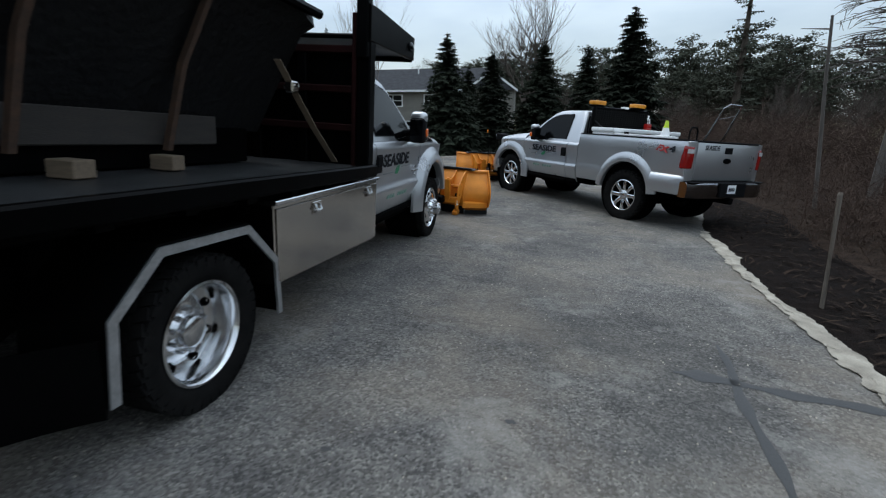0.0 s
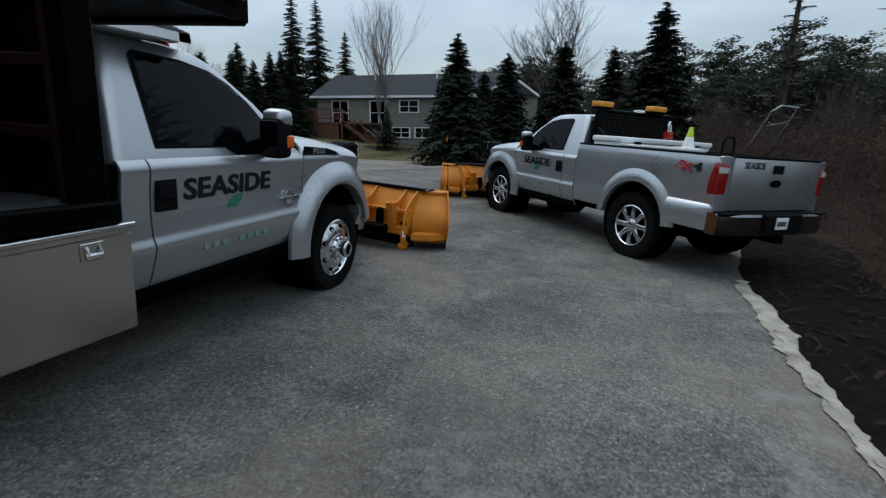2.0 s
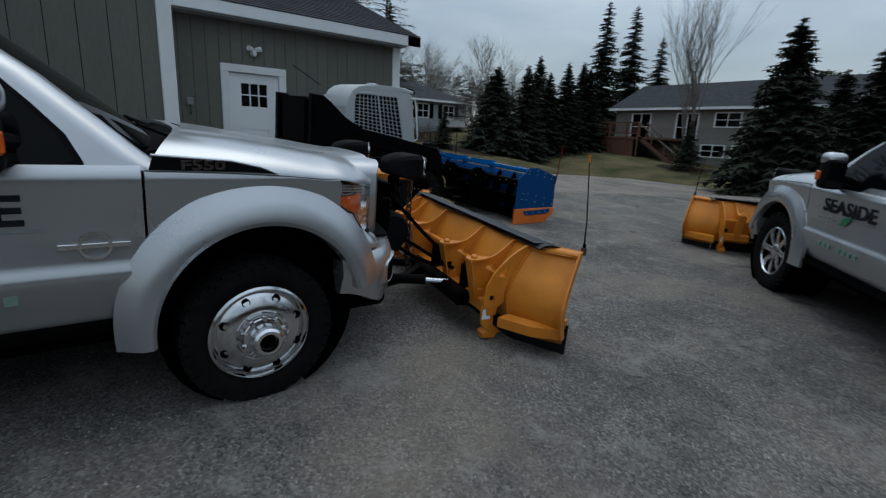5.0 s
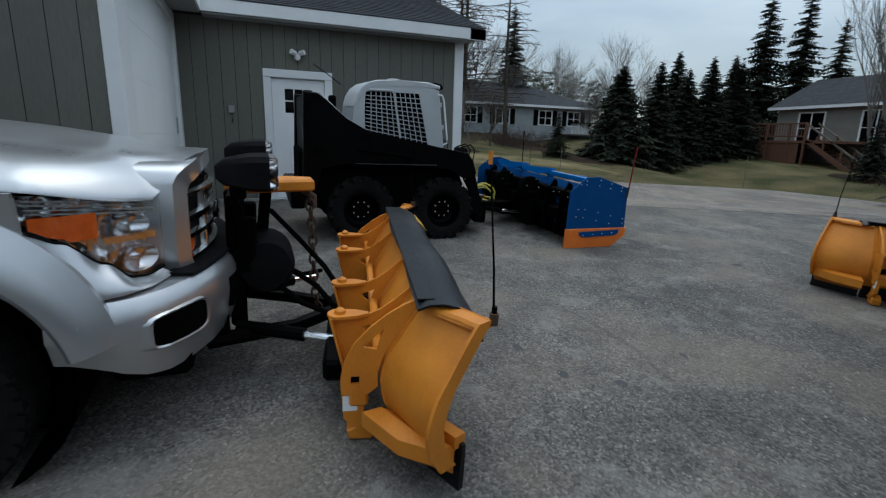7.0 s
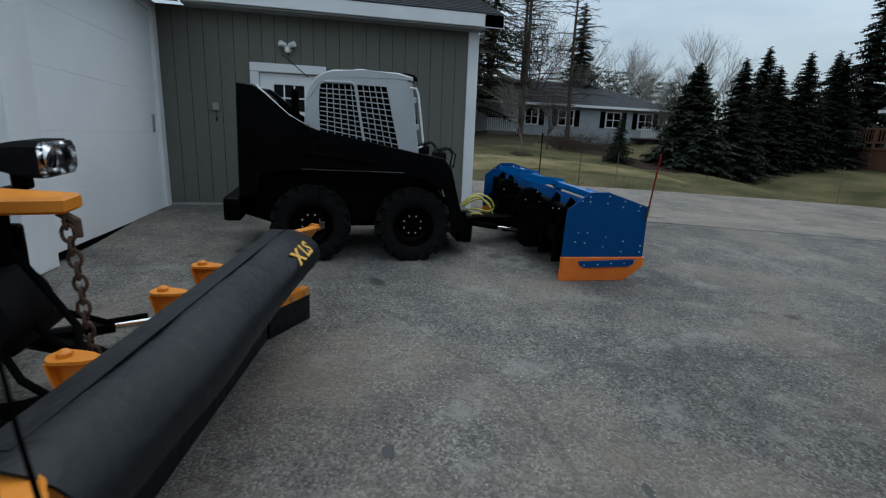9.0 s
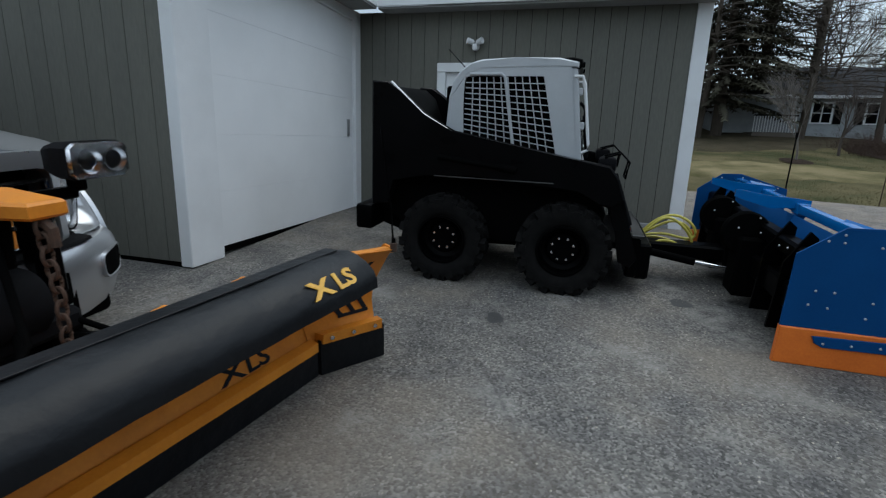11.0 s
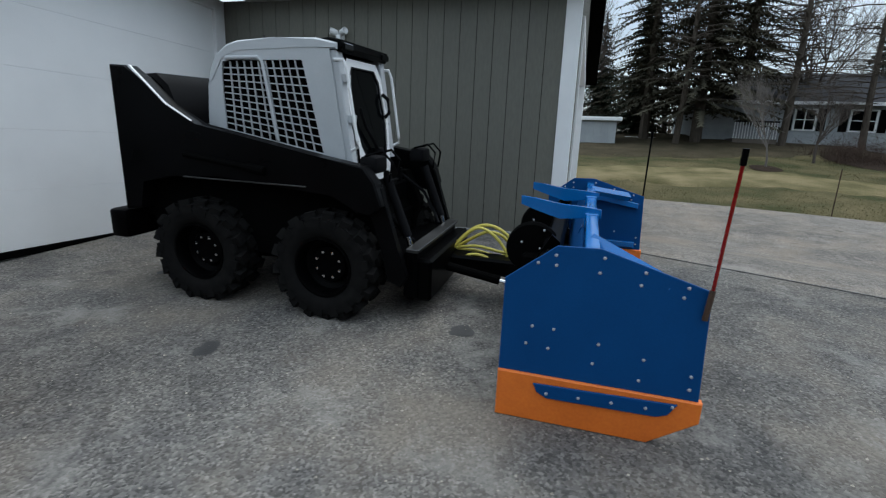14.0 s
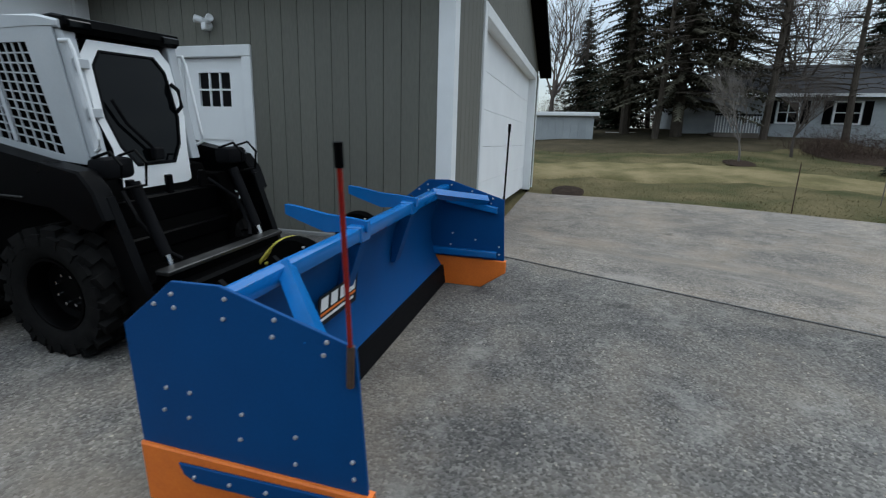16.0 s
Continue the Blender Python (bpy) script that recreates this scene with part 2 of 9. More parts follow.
SIDING = mat("grey_green_siding", (0.142, 0.140, 0.116), (0.114, 0.112, 0.095), rough=0.8, scale=1.2, fine=45, stretch=(1, 1, 0.25), bump=0.35, grain=0.18, jitter=0.05)
# Darkened in colour for the trees' shade on the neighbouring house; shed shares it.
CLAP = mat("pale_clapboard", (0.34, 0.36, 0.37), (0.28, 0.30, 0.31), rough=0.7, scale=2, fine=30, bump=0.2, jitter=0.05)
CLAP2 = mat("taupe_clapboard", (0.21, 0.20, 0.175), (0.17, 0.16, 0.14), rough=0.75, scale=2, fine=30, bump=0.2, jitter=0.06)
SHINGLE = mat("roof_shingles", (0.062, 0.064, 0.07), (0.036, 0.037, 0.04), spec=0.05, rough=0.9, scale=3, fine=55, bump=0.5, grain=0.5, depth=0.01)
SOFFIT = mat("soffit", (0.30, 0.30, 0.29), rough=0.7, scale=4)
ASPHALT = asphalt("driveway_asphalt", (0.092, 0.0875, 0.082), (0.163, 0.155, 0.144), 0.3, (0.25, 0.238, 0.218))
APRON = asphalt("old_pale_asphalt", (0.158, 0.142, 0.126), (0.218, 0.198, 0.176), 0.3, (0.27, 0.246, 0.218))
SAND = mat("sand_edge", (0.46, 0.42, 0.35), (0.20, 0.178, 0.148), spec=0.05, rough=0.95, scale=5, fine=120, bump=0.6, grain=0.4, depth=0.01)
MULCH = mat("dark_mulch", (0.018, 0.013, 0.011), (0.006, 0.005, 0.0045), spec=0.05, rough=1.0, scale=9, fine=70, bump=1.0, grain=0.6, depth=0.03)
LEAFLITTER = mat("leaf_litter", (0.056, 0.039, 0.029), (0.022, 0.016, 0.013), spec=0.05, rough=1.0, scale=6, fine=50, bump=1.0, grain=0.6, depth=0.04)
GRASSGROUND = mat("winter_lawn", (0.150, 0.122, 0.066), (0.056, 0.060, 0.027), spec=0.05, rough=1.0, scale=0.55, fine=30, bump=1.0, grain=0.5, depth=0.05, mix=0.32)
STRAW = mat("straw_grass", (0.235, 0.19, 0.105), (0.088, 0.082, 0.036), spec=0.05, rough=1.0, scale=0.9, fine=30, bump=1.0, grain=0.5, depth=0.04, mix=0.4)
DRYLITTER = mat("bare_shaded_earth", (0.085, 0.068, 0.045), (0.042, 0.038, 0.022), spec=0.05, rough=1.0, scale=0.8, fine=30, bump=1.0, grain=0.5, depth=0.04)
BARK = mat("bark", (0.105, 0.088, 0.072), (0.058, 0.048, 0.040), spec=0.05, rough=0.95, scale=6, fine=40, stretch=(3, 3, 0.6), bump=0.8, depth=0.02)
DEADBARK = mat("silvery_dead_wood", (0.115, 0.10, 0.088), (0.062, 0.054, 0.048), rough=0.95, scale=6, fine=40, stretch=(3, 3, 0.6), bump=0.6)
# Greyed twigs: the haze over the far woods is put into this colour.
TWIG = mat("bare_twigs", (0.105, 0.087, 0.076), (0.065, 0.054, 0.048), rough=0.95, scale=6, fine=30, bump=0)
BIRCH = mat("pale_twigs", (0.33, 0.31, 0.29), (0.22, 0.205, 0.19), rough=0.95, scale=4, fine=30, bump=0)
GREYTWIG = mat("grey_twigs", (0.20, 0.18, 0.165), (0.13, 0.115, 0.105), rough=0.95, scale=4, fine=30, bump=0)
BRUSH = mat("brown_brush", (0.088, 0.060, 0.047), (0.042, 0.030, 0.025), rough=0.95, scale=2, fine=20, bump=0)
NEEDLE = mat("spruce_needles", (0.035, 0.042, 0.029), (0.017, 0.021, 0.015), rough=0.9, scale=1.4, fine=20, bump=0, grain=0.3, jitter=0.25)
OLDNEEDLE = mat("old_spruce_needles", (0.085, 0.078, 0.055), (0.042, 0.040, 0.029), rough=0.9, scale=1.4, fine=20, bump=0, grain=0.3, jitter=0.2)
# Lighter, greyer needles carry the distance haze in their colour.
PINE = mat("pine_needles", (0.082, 0.088, 0.066), (0.046, 0.050, 0.038), rough=0.9, scale=0.4, fine=8, bump=0, grain=0.3, jitter=0.2)
BLADE = mat("grass_blades", (0.17, 0.14, 0.075), (0.085, 0.088, 0.04), rough=0.9, scale=0.6, fine=12, bump=0)
LETTER = mat("lettering_black", (0.02, 0.022, 0.026), rough=0.5, scale=20, bump=0)
GREEN = mat("decal_green", (0.03, 0.22, 0.10), rough=0.5, scale=20, bump=0)
DECALYELLOW = mat("decal_yellow", (0.72, 0.40, 0.06), (0.60, 0.32, 0.045), rough=0.5, scale=20, bump=0)
HIVIS = mat("cone_lime", (0.62, 0.80, 0.04), rough=0.5, scale=10)
RUST = mat("rusty_iron", (0.10, 0.055, 0.035), (0.045, 0.03, 0.022), rough=0.8, metal=0.3, scale=20, fine=90, bump=0.4)
TARP = mat("black_tarpaulin", (0.008, 0.008, 0.0085), (0.004, 0.004, 0.0045), rough=0.5, scale=2.2, fine=20, bump=0.5, depth=0.03, spec=0.2)
STAIN = mat("wet_oil_stain", (0.045, 0.044, 0.043), (0.028, 0.028, 0.028), rough=0.6, scale=10, fine=80, bump=0.4)
BEDSTEEL = mat("worn_deck_plate", (0.075, 0.078, 0.08), (0.022, 0.022, 0.024), rough=0.45, metal=0.6, scale=3, fine=40, bump=0.3, grain=0.4)
MAROON = mat("oxide_red_steel", (0.018, 0.006, 0.006), (0.009, 0.004, 0.004), rough=0.6, scale=6)
WIRE = mat("rack_mesh", (0.02, 0.02, 0.02), rough=0.5, scale=10)

# ---- building helpers ----


def ease(t):
    t = max(0.0, min(1.0, t))
    return t * t * (3 - 2 * t)


def lerp(rows, t):
    """A value from rows of (place, value), straight between them."""
    if t <= rows[0][0]:
        return rows[0][1]
    for (a, va), (b, vb) in zip(rows, rows[1:]):
        if t <= b:
            return va + (vb - va) * (t - a) / (b - a)
    return rows[-1][1]


FAR_EDGE = [(11.0, -14.15), (14.0, -14.06), (16.0, -13.68), (18.0, -13.08), (20.0, -12.32), (22.0, -11.43), (24.0, -10.47), (26.0, -9.3), (27.2, -6.5), (28.5, 4.0)]


def joint_x(y):
    """The joint between driveway and apron."""
    return -5.96 + (y - 12.84) * 0.354


def ground_z(x, y):
    """Height of the land: the driveway's plane near by, a dip over the apron, rising over the lawn to the west."""
    z = -0.0533 * x - 0.0120 * y
    z = min(z, 0.19 + 0.15 * (z - 0.19)) if z > 0.19 else z
    if x > 5.2:
        z = -0.0533 * 5.2 - 0.0120 * y + (x - 5.2) * 0.012
    if y > 22:
        z = max(z, -0.33 + 0.004 * (y - 22))
    base = max(-0.45, min(z, 0.25))
    edge = lerp(FAR_EDGE, y)
    dip = ease((joint_x(y) - x) / 4.0) * ease((y - 10.8) / 1.6) * ease((36.0 - y) / 8.0)
    base += (-0.13 - 0.0433 * (max(x, edge) + 10.0) - base) * dip
    d = max(0.0, min(edge, -12.5) - x) if y > 9 else max(0.0, -x - 16.0)
    return base + min(2.5, (0.085 + 0.02 * dip) * d)


def mesh_of(bm, name, smooth=True, angle=35):
    bmesh.ops.recalc_face_normals(bm, faces=bm.faces)
    me = bpy.data.meshes.new(name)
    bm.to_mesh(me)
    bm.free()
    if smooth:
        me.polygons.foreach_set("use_smooth", [True] * len(me.polygons))
        me.set_sharp_from_angle(angle=radians(angle))
    return me


def part(name, bm, material, parent, label="", m=None, smooth=True):
    """One mesh object, as a part of a thing or of a part."""
    ob = new(name, mesh_of(bm, name, smooth))
    ob.data.materials.append(material)
    if parent is not None:
        ob.parent = parent
    if m is not None:
        ob.matrix_basis = m
    return tagged(ob, label)


def thing(name, m, label, category, group="", kind=""):
    ob = new(name)
    ob.empty_display_size = 0.2
    ob.matrix_basis = m
    return tagged(ob, label, category, group, kind)


def B():
    return bmesh.new()


def box(bm, lo, hi, r=0.0, m=None, seg=1):
    """A block from corner to corner, its edges rounded by r."""
    c = [(a + b) / 2 for a, b in zip(lo, hi)]
    s = [abs(b - a) for a, b in zip(lo, hi)]
    out = bmesh.ops.create_cube(bm, size=1, matrix=(m or Matrix()) @ Matrix.LocRotScale(c, None, s))
    if r:
        edges = list({e for v in out["verts"] for e in v.link_edges})
        bmesh.ops.bevel(bm, geom=edges, offset=min(r, min(s) * 0.45), segments=seg, affect="EDGES", profile=0.5)
    return bm


def prism(bm, pts, axis, a, b, r=0.0):
    """A flat outline, drawn in the two other axes in their order, drawn out from a to b along an axis."""
    def at(p, v):
        return {"x": (v, p[0], p[1]), "y": (p[0], v, p[1]), "z": (p[0], p[1], v)}[axis]

    lower = [bm.verts.new(at(p, a)) for p in pts]
    upper = [bm.verts.new(at(p, b)) for p in pts]
    n = len(pts)
    faces = [bm.faces.new(lower[::-1]), bm.faces.new(upper)]
    for i in range(n):
        faces.append(bm.faces.new((lower[i], lower[(i + 1) % n], upper[(i + 1) % n], upper[i])))
    if r:
        edges = list({e for f in faces[:2] for e in f.edges})
        bmesh.ops.bevel(bm, geom=edges, offset=r, segments=1, affect="EDGES", profile=0.5)
    return bm


def loft(bm, rings, closed=True, caps=True):
    """A skin over rings of equally many points."""
    vs = [[bm.verts.new(p) for p in ring] for ring in rings]
    n = len(vs[0])
    for a, b in zip(vs, vs[1:]):
        for i in range(n if closed else n - 1):
            j = (i + 1) % n
            bm.faces.new((a[i], a[j], b[j], b[i]))
    if caps and closed:
        bm.faces.new(vs[0][::-1])
        bm.faces.new(vs[-1])
    return bm


def lathe(bm, profile, seg=32, m=None, closed=False):
    """A profile of (radius, height) turned about the x axis, and laid by m."""
    m = m or Matrix()
    rings = []
    for r, h in profile:
        rings.append([m @ Vector((h, r * math.cos(2 * math.pi * k / seg), r * math.sin(2 * math.pi * k / seg))) for k in range(seg)])
    loft(bm, rings, True, False)
    bm.verts.ensure_lookup_table()
    if not closed:
        if profile[-1][0] < 0.06:
            bm.faces.new(bm.verts[-seg:])
        if profile[0][0] < 0.06:
            n = len(bm.verts) - seg * len(profile)
            bm.faces.new([bm.verts[n + k] for k in range(seg)][::-1])
    return bm


def pieces(name, boxes, material, parent, m=None, label="", r=0.0):
    """One part for each block of a list of corner pairs."""
    for lo, hi in boxes:
        bm = B()
        box(bm, lo, hi, r)
        part(name, bm, material, parent, label, m)


def repeat(name, mesh, places, parent):
    """Alike parts that share one mesh, at each of the poses."""
    for m in places:
        ob = new(name, mesh)
        ob.parent, ob.matrix_basis = parent, m


def tube(bm, pts, r, seg=8):
    """A round bar along points; r is one radius or one a point."""
    pts = [Vector(p) for p in pts]
    rs = r if isinstance(r, (list, tuple)) else [r] * len(pts)
    rings = []
    for i, p in enumerate(pts):
        d = (pts[min(i + 1, len(pts) - 1)] - pts[max(i - 1, 0)]).normalized()
        q = d.to_track_quat("Z", "Y").to_matrix()
        rings.append([p + q @ Vector((rs[i] * math.cos(2 * math.pi * k / seg), rs[i] * math.sin(2 * math.pi * k / seg), 0)) for k in range(seg)])
    return loft(bm, rings)


def grid(bm, nu, nv, fn):
    """A sheet of nu by nv cells; fn(u, v) gives its points for u, v from 0 to 1."""
    vs = [[bm.verts.new(fn(i / nu, j / nv)) for j in range(nv + 1)] for i in range(nu + 1)]
    for i in range(nu):
        for j in range(nv):
            bm.faces.new((vs[i][j], vs[i + 1][j], vs[i + 1][j + 1], vs[i][j + 1]))
    return bm


def thick(bm, d):
    """Gives the sheets of bm a thickness d against their normals."""
    bmesh.ops.recalc_face_normals(bm, faces=bm.faces)
    bmesh.ops.solidify(bm, geom=bm.faces[:], thickness=d)
    return bm


def smooth_lerp(rows, t):
    if t <= rows[0][0]:
        return rows[0][1]
    for (a, va), (b, vb) in zip(rows, rows[1:]):
        if t <= b:
            s = (t - a) / (b - a)
            return va + (vb - va) * s * s * (3 - 2 * s)
    return rows[-1][1]


def lettering(name, text, size, material, parent, m, label="", squeeze=1.0, bold=0.0, depth=0.002):
    """Words in the built-in font, as a mesh; m maps its x to the reading direction and y to up."""
    cu = bpy.data.curves.new(name, "FONT")
    cu.body, cu.size, cu.extrude, cu.offset, cu.resolution_u = text, size, depth, bold, 3
    cu.align_x, cu.align_y = "CENTER", "CENTER"
    tmp = bpy.data.objects.new(name + "_curve", cu)
    me = bpy.data.meshes.new_from_object(tmp)
    bpy.data.objects.remove(tmp)
    ob = new(name, me)
    me.materials.append(material)
    ob.parent = parent
    ob.matrix_basis = m @ Matrix.Diagonal((squeeze, 1, 1, 1))
    return tagged(ob, label)


# ---- land and paving ----
RIGHT_EDGE = [(-14, 4.6), (3, 4.52), (5, 4.56), (7, 4.60), (9, 4.72), (10, 4.9), (12, 5.4), (15, 5.2), (18, 3.2), (21, 0.6), (24, -1.2), (28.5, -2.0)]


def build_land():
    def sheet(name, material, y0, y1, step, left, right, across, lift, label, jag=0.0):
        bm = B()
        ny = int((y1 - y0) / step)

        def at(u, v):
            y = y0 + (y1 - y0) * v
            a, b = left(y), right(y)
            if jag:
                b += jag * noise.noise((0.0, y * 2.1, 3.0)) + jag * 0.6 * noise.noise((4.0, y * 7.0, 3.0))
            x = a + (b - a) * u
            return (x, y, ground_z(x, y) + lift)

        grid(bm, across, ny, at)
        bmesh.ops.recalc_face_normals(bm, faces=bm.faces)
        if bm.faces[0].normal.z < 0:
            bmesh.ops.reverse_faces(bm, faces=bm.faces)
        ext = bmesh.ops.extrude_edge_only(bm, edges=[e for e in bm.edges if e.is_boundary])
        for v in ext["geom"]:
            if isinstance(v, bmesh.types.BMVert):
                v.co.z -= 0.12
        ob = new(name, mesh_of(bm, name))
        ob.data.materials.append(material)
        return tagged(ob, label, "paving", kind="structure")

    sheet("driveway", ASPHALT, -14, 12.05, 0.3, lambda y: -6.3 if y > 7.1 else -2.9, lambda y: lerp(RIGHT_EDGE, y), 30, 0.0, "worn grey asphalt driveway with pale patches and fine cracks", 0.05)
    sheet("driveway_mouth", ASPHALT, 12.05, 28.3, 0.3, joint_x, lambda y: lerp(RIGHT_EDGE, y), 30, 0.0, "grey asphalt driveway running out to the street")
    sheet("street_apron", APRON, 12.05, 28.3, 0.3, lambda y: lerp(FAR_EDGE, y), lambda y: joint_x(y) - 0.012, 30, 0.001, "paler old asphalt apron meeting the driveway at a straight joint")

    bm = B()
    lines = sorted({round(v, 3) for v in [k * 1.0 for k in range(-45, 61)] + [-400, -250, -160, -110, -80, -65, -55, 70, 85, 110, 150, 220, 320, 400]})

    def land(x, y):
        z = ground_z(x, y) - 0.05
        paved = (y < 12.4 and -6.6 < x < lerp(RIGHT_EDGE, y) + 0.0) or (12.0 <= y < 28.3 and lerp(FAR_EDGE, y) < x < lerp(RIGHT_EDGE, y))
        if paved:
            return z - 0.06
        r = math.hypot(x, y)
        if r > 60:
            z += (r - 60) * 0.02
        return z + 0.05 * noise.noise((x * 0.35, y * 0.35, 0.5)) - 0.01

    vs = {(x, y): bm.verts.new((x, y, land(x, y))) for x in lines for y in lines}
    for a, b in zip(lines, lines[1:]):
        for c, d in zip(lines, lines[1:]):
            bm.faces.new((vs[a, c], vs[b, c], vs[b, d], vs[a, d]))
    ob = new("ground", mesh_of(bm, "ground"))
    ob.data.materials.append(GRASSGROUND)
    tagged(ob, "lawn of patchy green and straw-coloured winter grass", "lawn", kind="structure")

    def strip(name, material, y0, y1, a, b, lift, label, category, amp):
        bm = B()

        def at(u, v):
            y = y0 + (y1 - y0) * v
            e = lerp(RIGHT_EDGE, y)
            x = e + a(y) + (b(y) - a(y)) * u
            x += 0.06 * noise.noise((u * 3, y * 1.7, 9)) + 0.05 * noise.noise((u * 3, y * 6, 9)) + 0.035 * noise.noise((u * 5, y * 19, 9))
            hump = math.sin(math.pi * u)
            return (x, y, ground_z(x, y) + lift + amp * hump * (0.5 + 0.5 * noise.noise((x * 2.3, y * 2.3, 1)) + 0.4 * noise.noise((x * 9, y * 9, 1))))

        grid(bm, 24, 320, at)
        ob = new(name, mesh_of(bm, name))
        ob.data.materials.append(material)
        return tagged(ob, label, category, kind="structure")

    strip("sand_verge", SAND, 0.2, 9.5, lambda y: -0.06, lambda y: 0.02 + 0.17 * max(0.0, min(1.0, 0.5 + 1.2 * noise.noise((2.0, y * 0.55, 7)))), 0.012, "narrow strip of washed pale sand along the asphalt edge", "sand", 0.02)
    strip("mulch_bed", MULCH, -8, 19, lambda y: 0.0, lambda y: 1.5, 0.0, "dark crumbly mulch bed beside the driveway", "mulch", 0.10)
    strip("woodland_floor", LEAFLITTER, -14, 34, lambda y: 1.35, lambda y: 30, -0.02, "woodland floor of brown leaf litter", "leaf litter", 0.25)


build_land()

PRINT = mat("faded_print", (0.24, 0.26, 0.26), rough=0.5, scale=20, bump=0)
PALEGREEN = mat("faded_green", (0.16, 0.30, 0.23), (0.25, 0.33, 0.29), rough=0.45, metal=0.3, scale=40, bump=0)

# ---- trucks: local x to the right, y ahead, from the front axle's middle on the ground ----
BODY = [(0.42, 0.86), (0.50, 0.888), (0.60, 0.930), (0.70, 0.966), (0.77, 0.988), (0.797, 0.993), (0.815, 0.984), (0.85, 0.970), (0.95, 0.965), (1.08, 0.970), (1.17, 0.981), (1.215, 0.988), (1.245, 0.980), (1.272, 0.955), (1.30, 0.945)]


def skin_x(z):
    return lerp(BODY, z)


def side_panel(name, parent, material, side, y0, y1, low, top, nu=24, nv=14, push=0.0, label="", wall=0.022, fn=skin_x, front=None):
    """A pressed body panel: its lower and upper outlines are functions of y, its bulge one of height."""
    bm = B()

    def at(u, v):
        y = y0 + (y1 - y0) * u
        z = low(y) + (top(y) - low(y)) * v
        if front:
            y = min(y, lerp(front, z))
        return (side * (fn(z) + push), y, z)

    grid(bm, nu, nv, at)
    bmesh.ops.recalc_face_normals(bm, faces=bm.faces)
    if bm.faces[0].normal.x * side < 0:
        bmesh.ops.reverse_faces(bm, faces=bm.faces)
    ext = bmesh.ops.extrude_edge_only(bm, edges=[e for e in bm.edges if e.is_boundary])
    for v in ext["geom"]:
        if isinstance(v, bmesh.types.BMVert):
            v.co.x -= side * wall
    return part(name, bm, material, parent, label)


def arch(cy, cz, r, base):
    def low(y):
        d = y - cy
        return max(base, cz + math.sqrt(max(0.0, r * r - d * d))) if abs(d) < r else base

    return low


def flare(parent, material, side, cy, cz, r, wide, a0, a1, reach):
    """A wheel-arch flare swept round the opening."""
    bm = B()
    prof = [(0.0, -0.06), (0.0, 0.0), (0.03, reach * 0.80), (0.14, reach), (0.36, reach * 0.95), (0.62, reach * 0.62), (0.84, reach * 0.22), (1.0, 0.0), (1.0, -0.03)]
    rings = []
    for k in range(33):
        a = radians(a0 + (a1 - a0) * k / 32)
        ring = []
        for dr, dx in prof:
            rr = r + dr * (wide + 0.05 * max(0.0, math.sin(a)))
            z = cz + rr * math.sin(a)
            ring.append((side * (0.975 + dx), cy + rr * math.cos(a), z))
        rings.append(ring)
    loft(bm, rings, True, True)
    return part("fender_flare", bm, material, parent)


def tyre_mesh(r, w, rim):
    bm = B()
    h = w / 2
    prof = [(rim, -h * 0.72), (rim + 0.02, -h * 0.86), (r * 0.80, -h), (r * 0.93, -h * 0.96), (r - 0.012, -h * 0.80), (r, -h * 0.55), (r, h * 0.55), (r - 0.012, h * 0.80),
            (r * 0.93, h * 0.96), (r * 0.80, h), (rim + 0.02, h * 0.86), (rim, h * 0.72)]
    lathe(bm, prof, 48, None, True)
    return bm


def tread_mesh(r, w, lugs, lug_h=0.012, lug_w=0.055):
    bm, h = B(), w / 2
    for k in range(lugs):
        for row, off in ((-0.62, 0.0), (0.0, 0.33), (0.62, 0.66)):
            a = 2 * math.pi * (k + off) / lugs
            m = Matrix.Rotation(a, 4, "X") @ Matrix.Translation((row * h, 0, r))
            m = m @ Matrix.Rotation(0.35 * (1 if row >= 0 else -1), 4, "Z")
            box(bm, (-h * 0.27, -lug_w / 2, -0.02), (h * 0.27, lug_w / 2, lug_h), 0.0, m)
    for k in range(lugs):
        for s in (-1, 1):
            a = 2 * math.pi * (k + 0.25) / lugs
            m = Matrix.Rotation(a, 4, "X") @ Matrix.Translation((s * h * 0.90, 0, r * 0.955))
            box(bm, (-h * 0.09, -lug_w * 0.42, -0.05), (h * 0.09, lug_w * 0.42, 0.012), 0.0, m)
    return bm


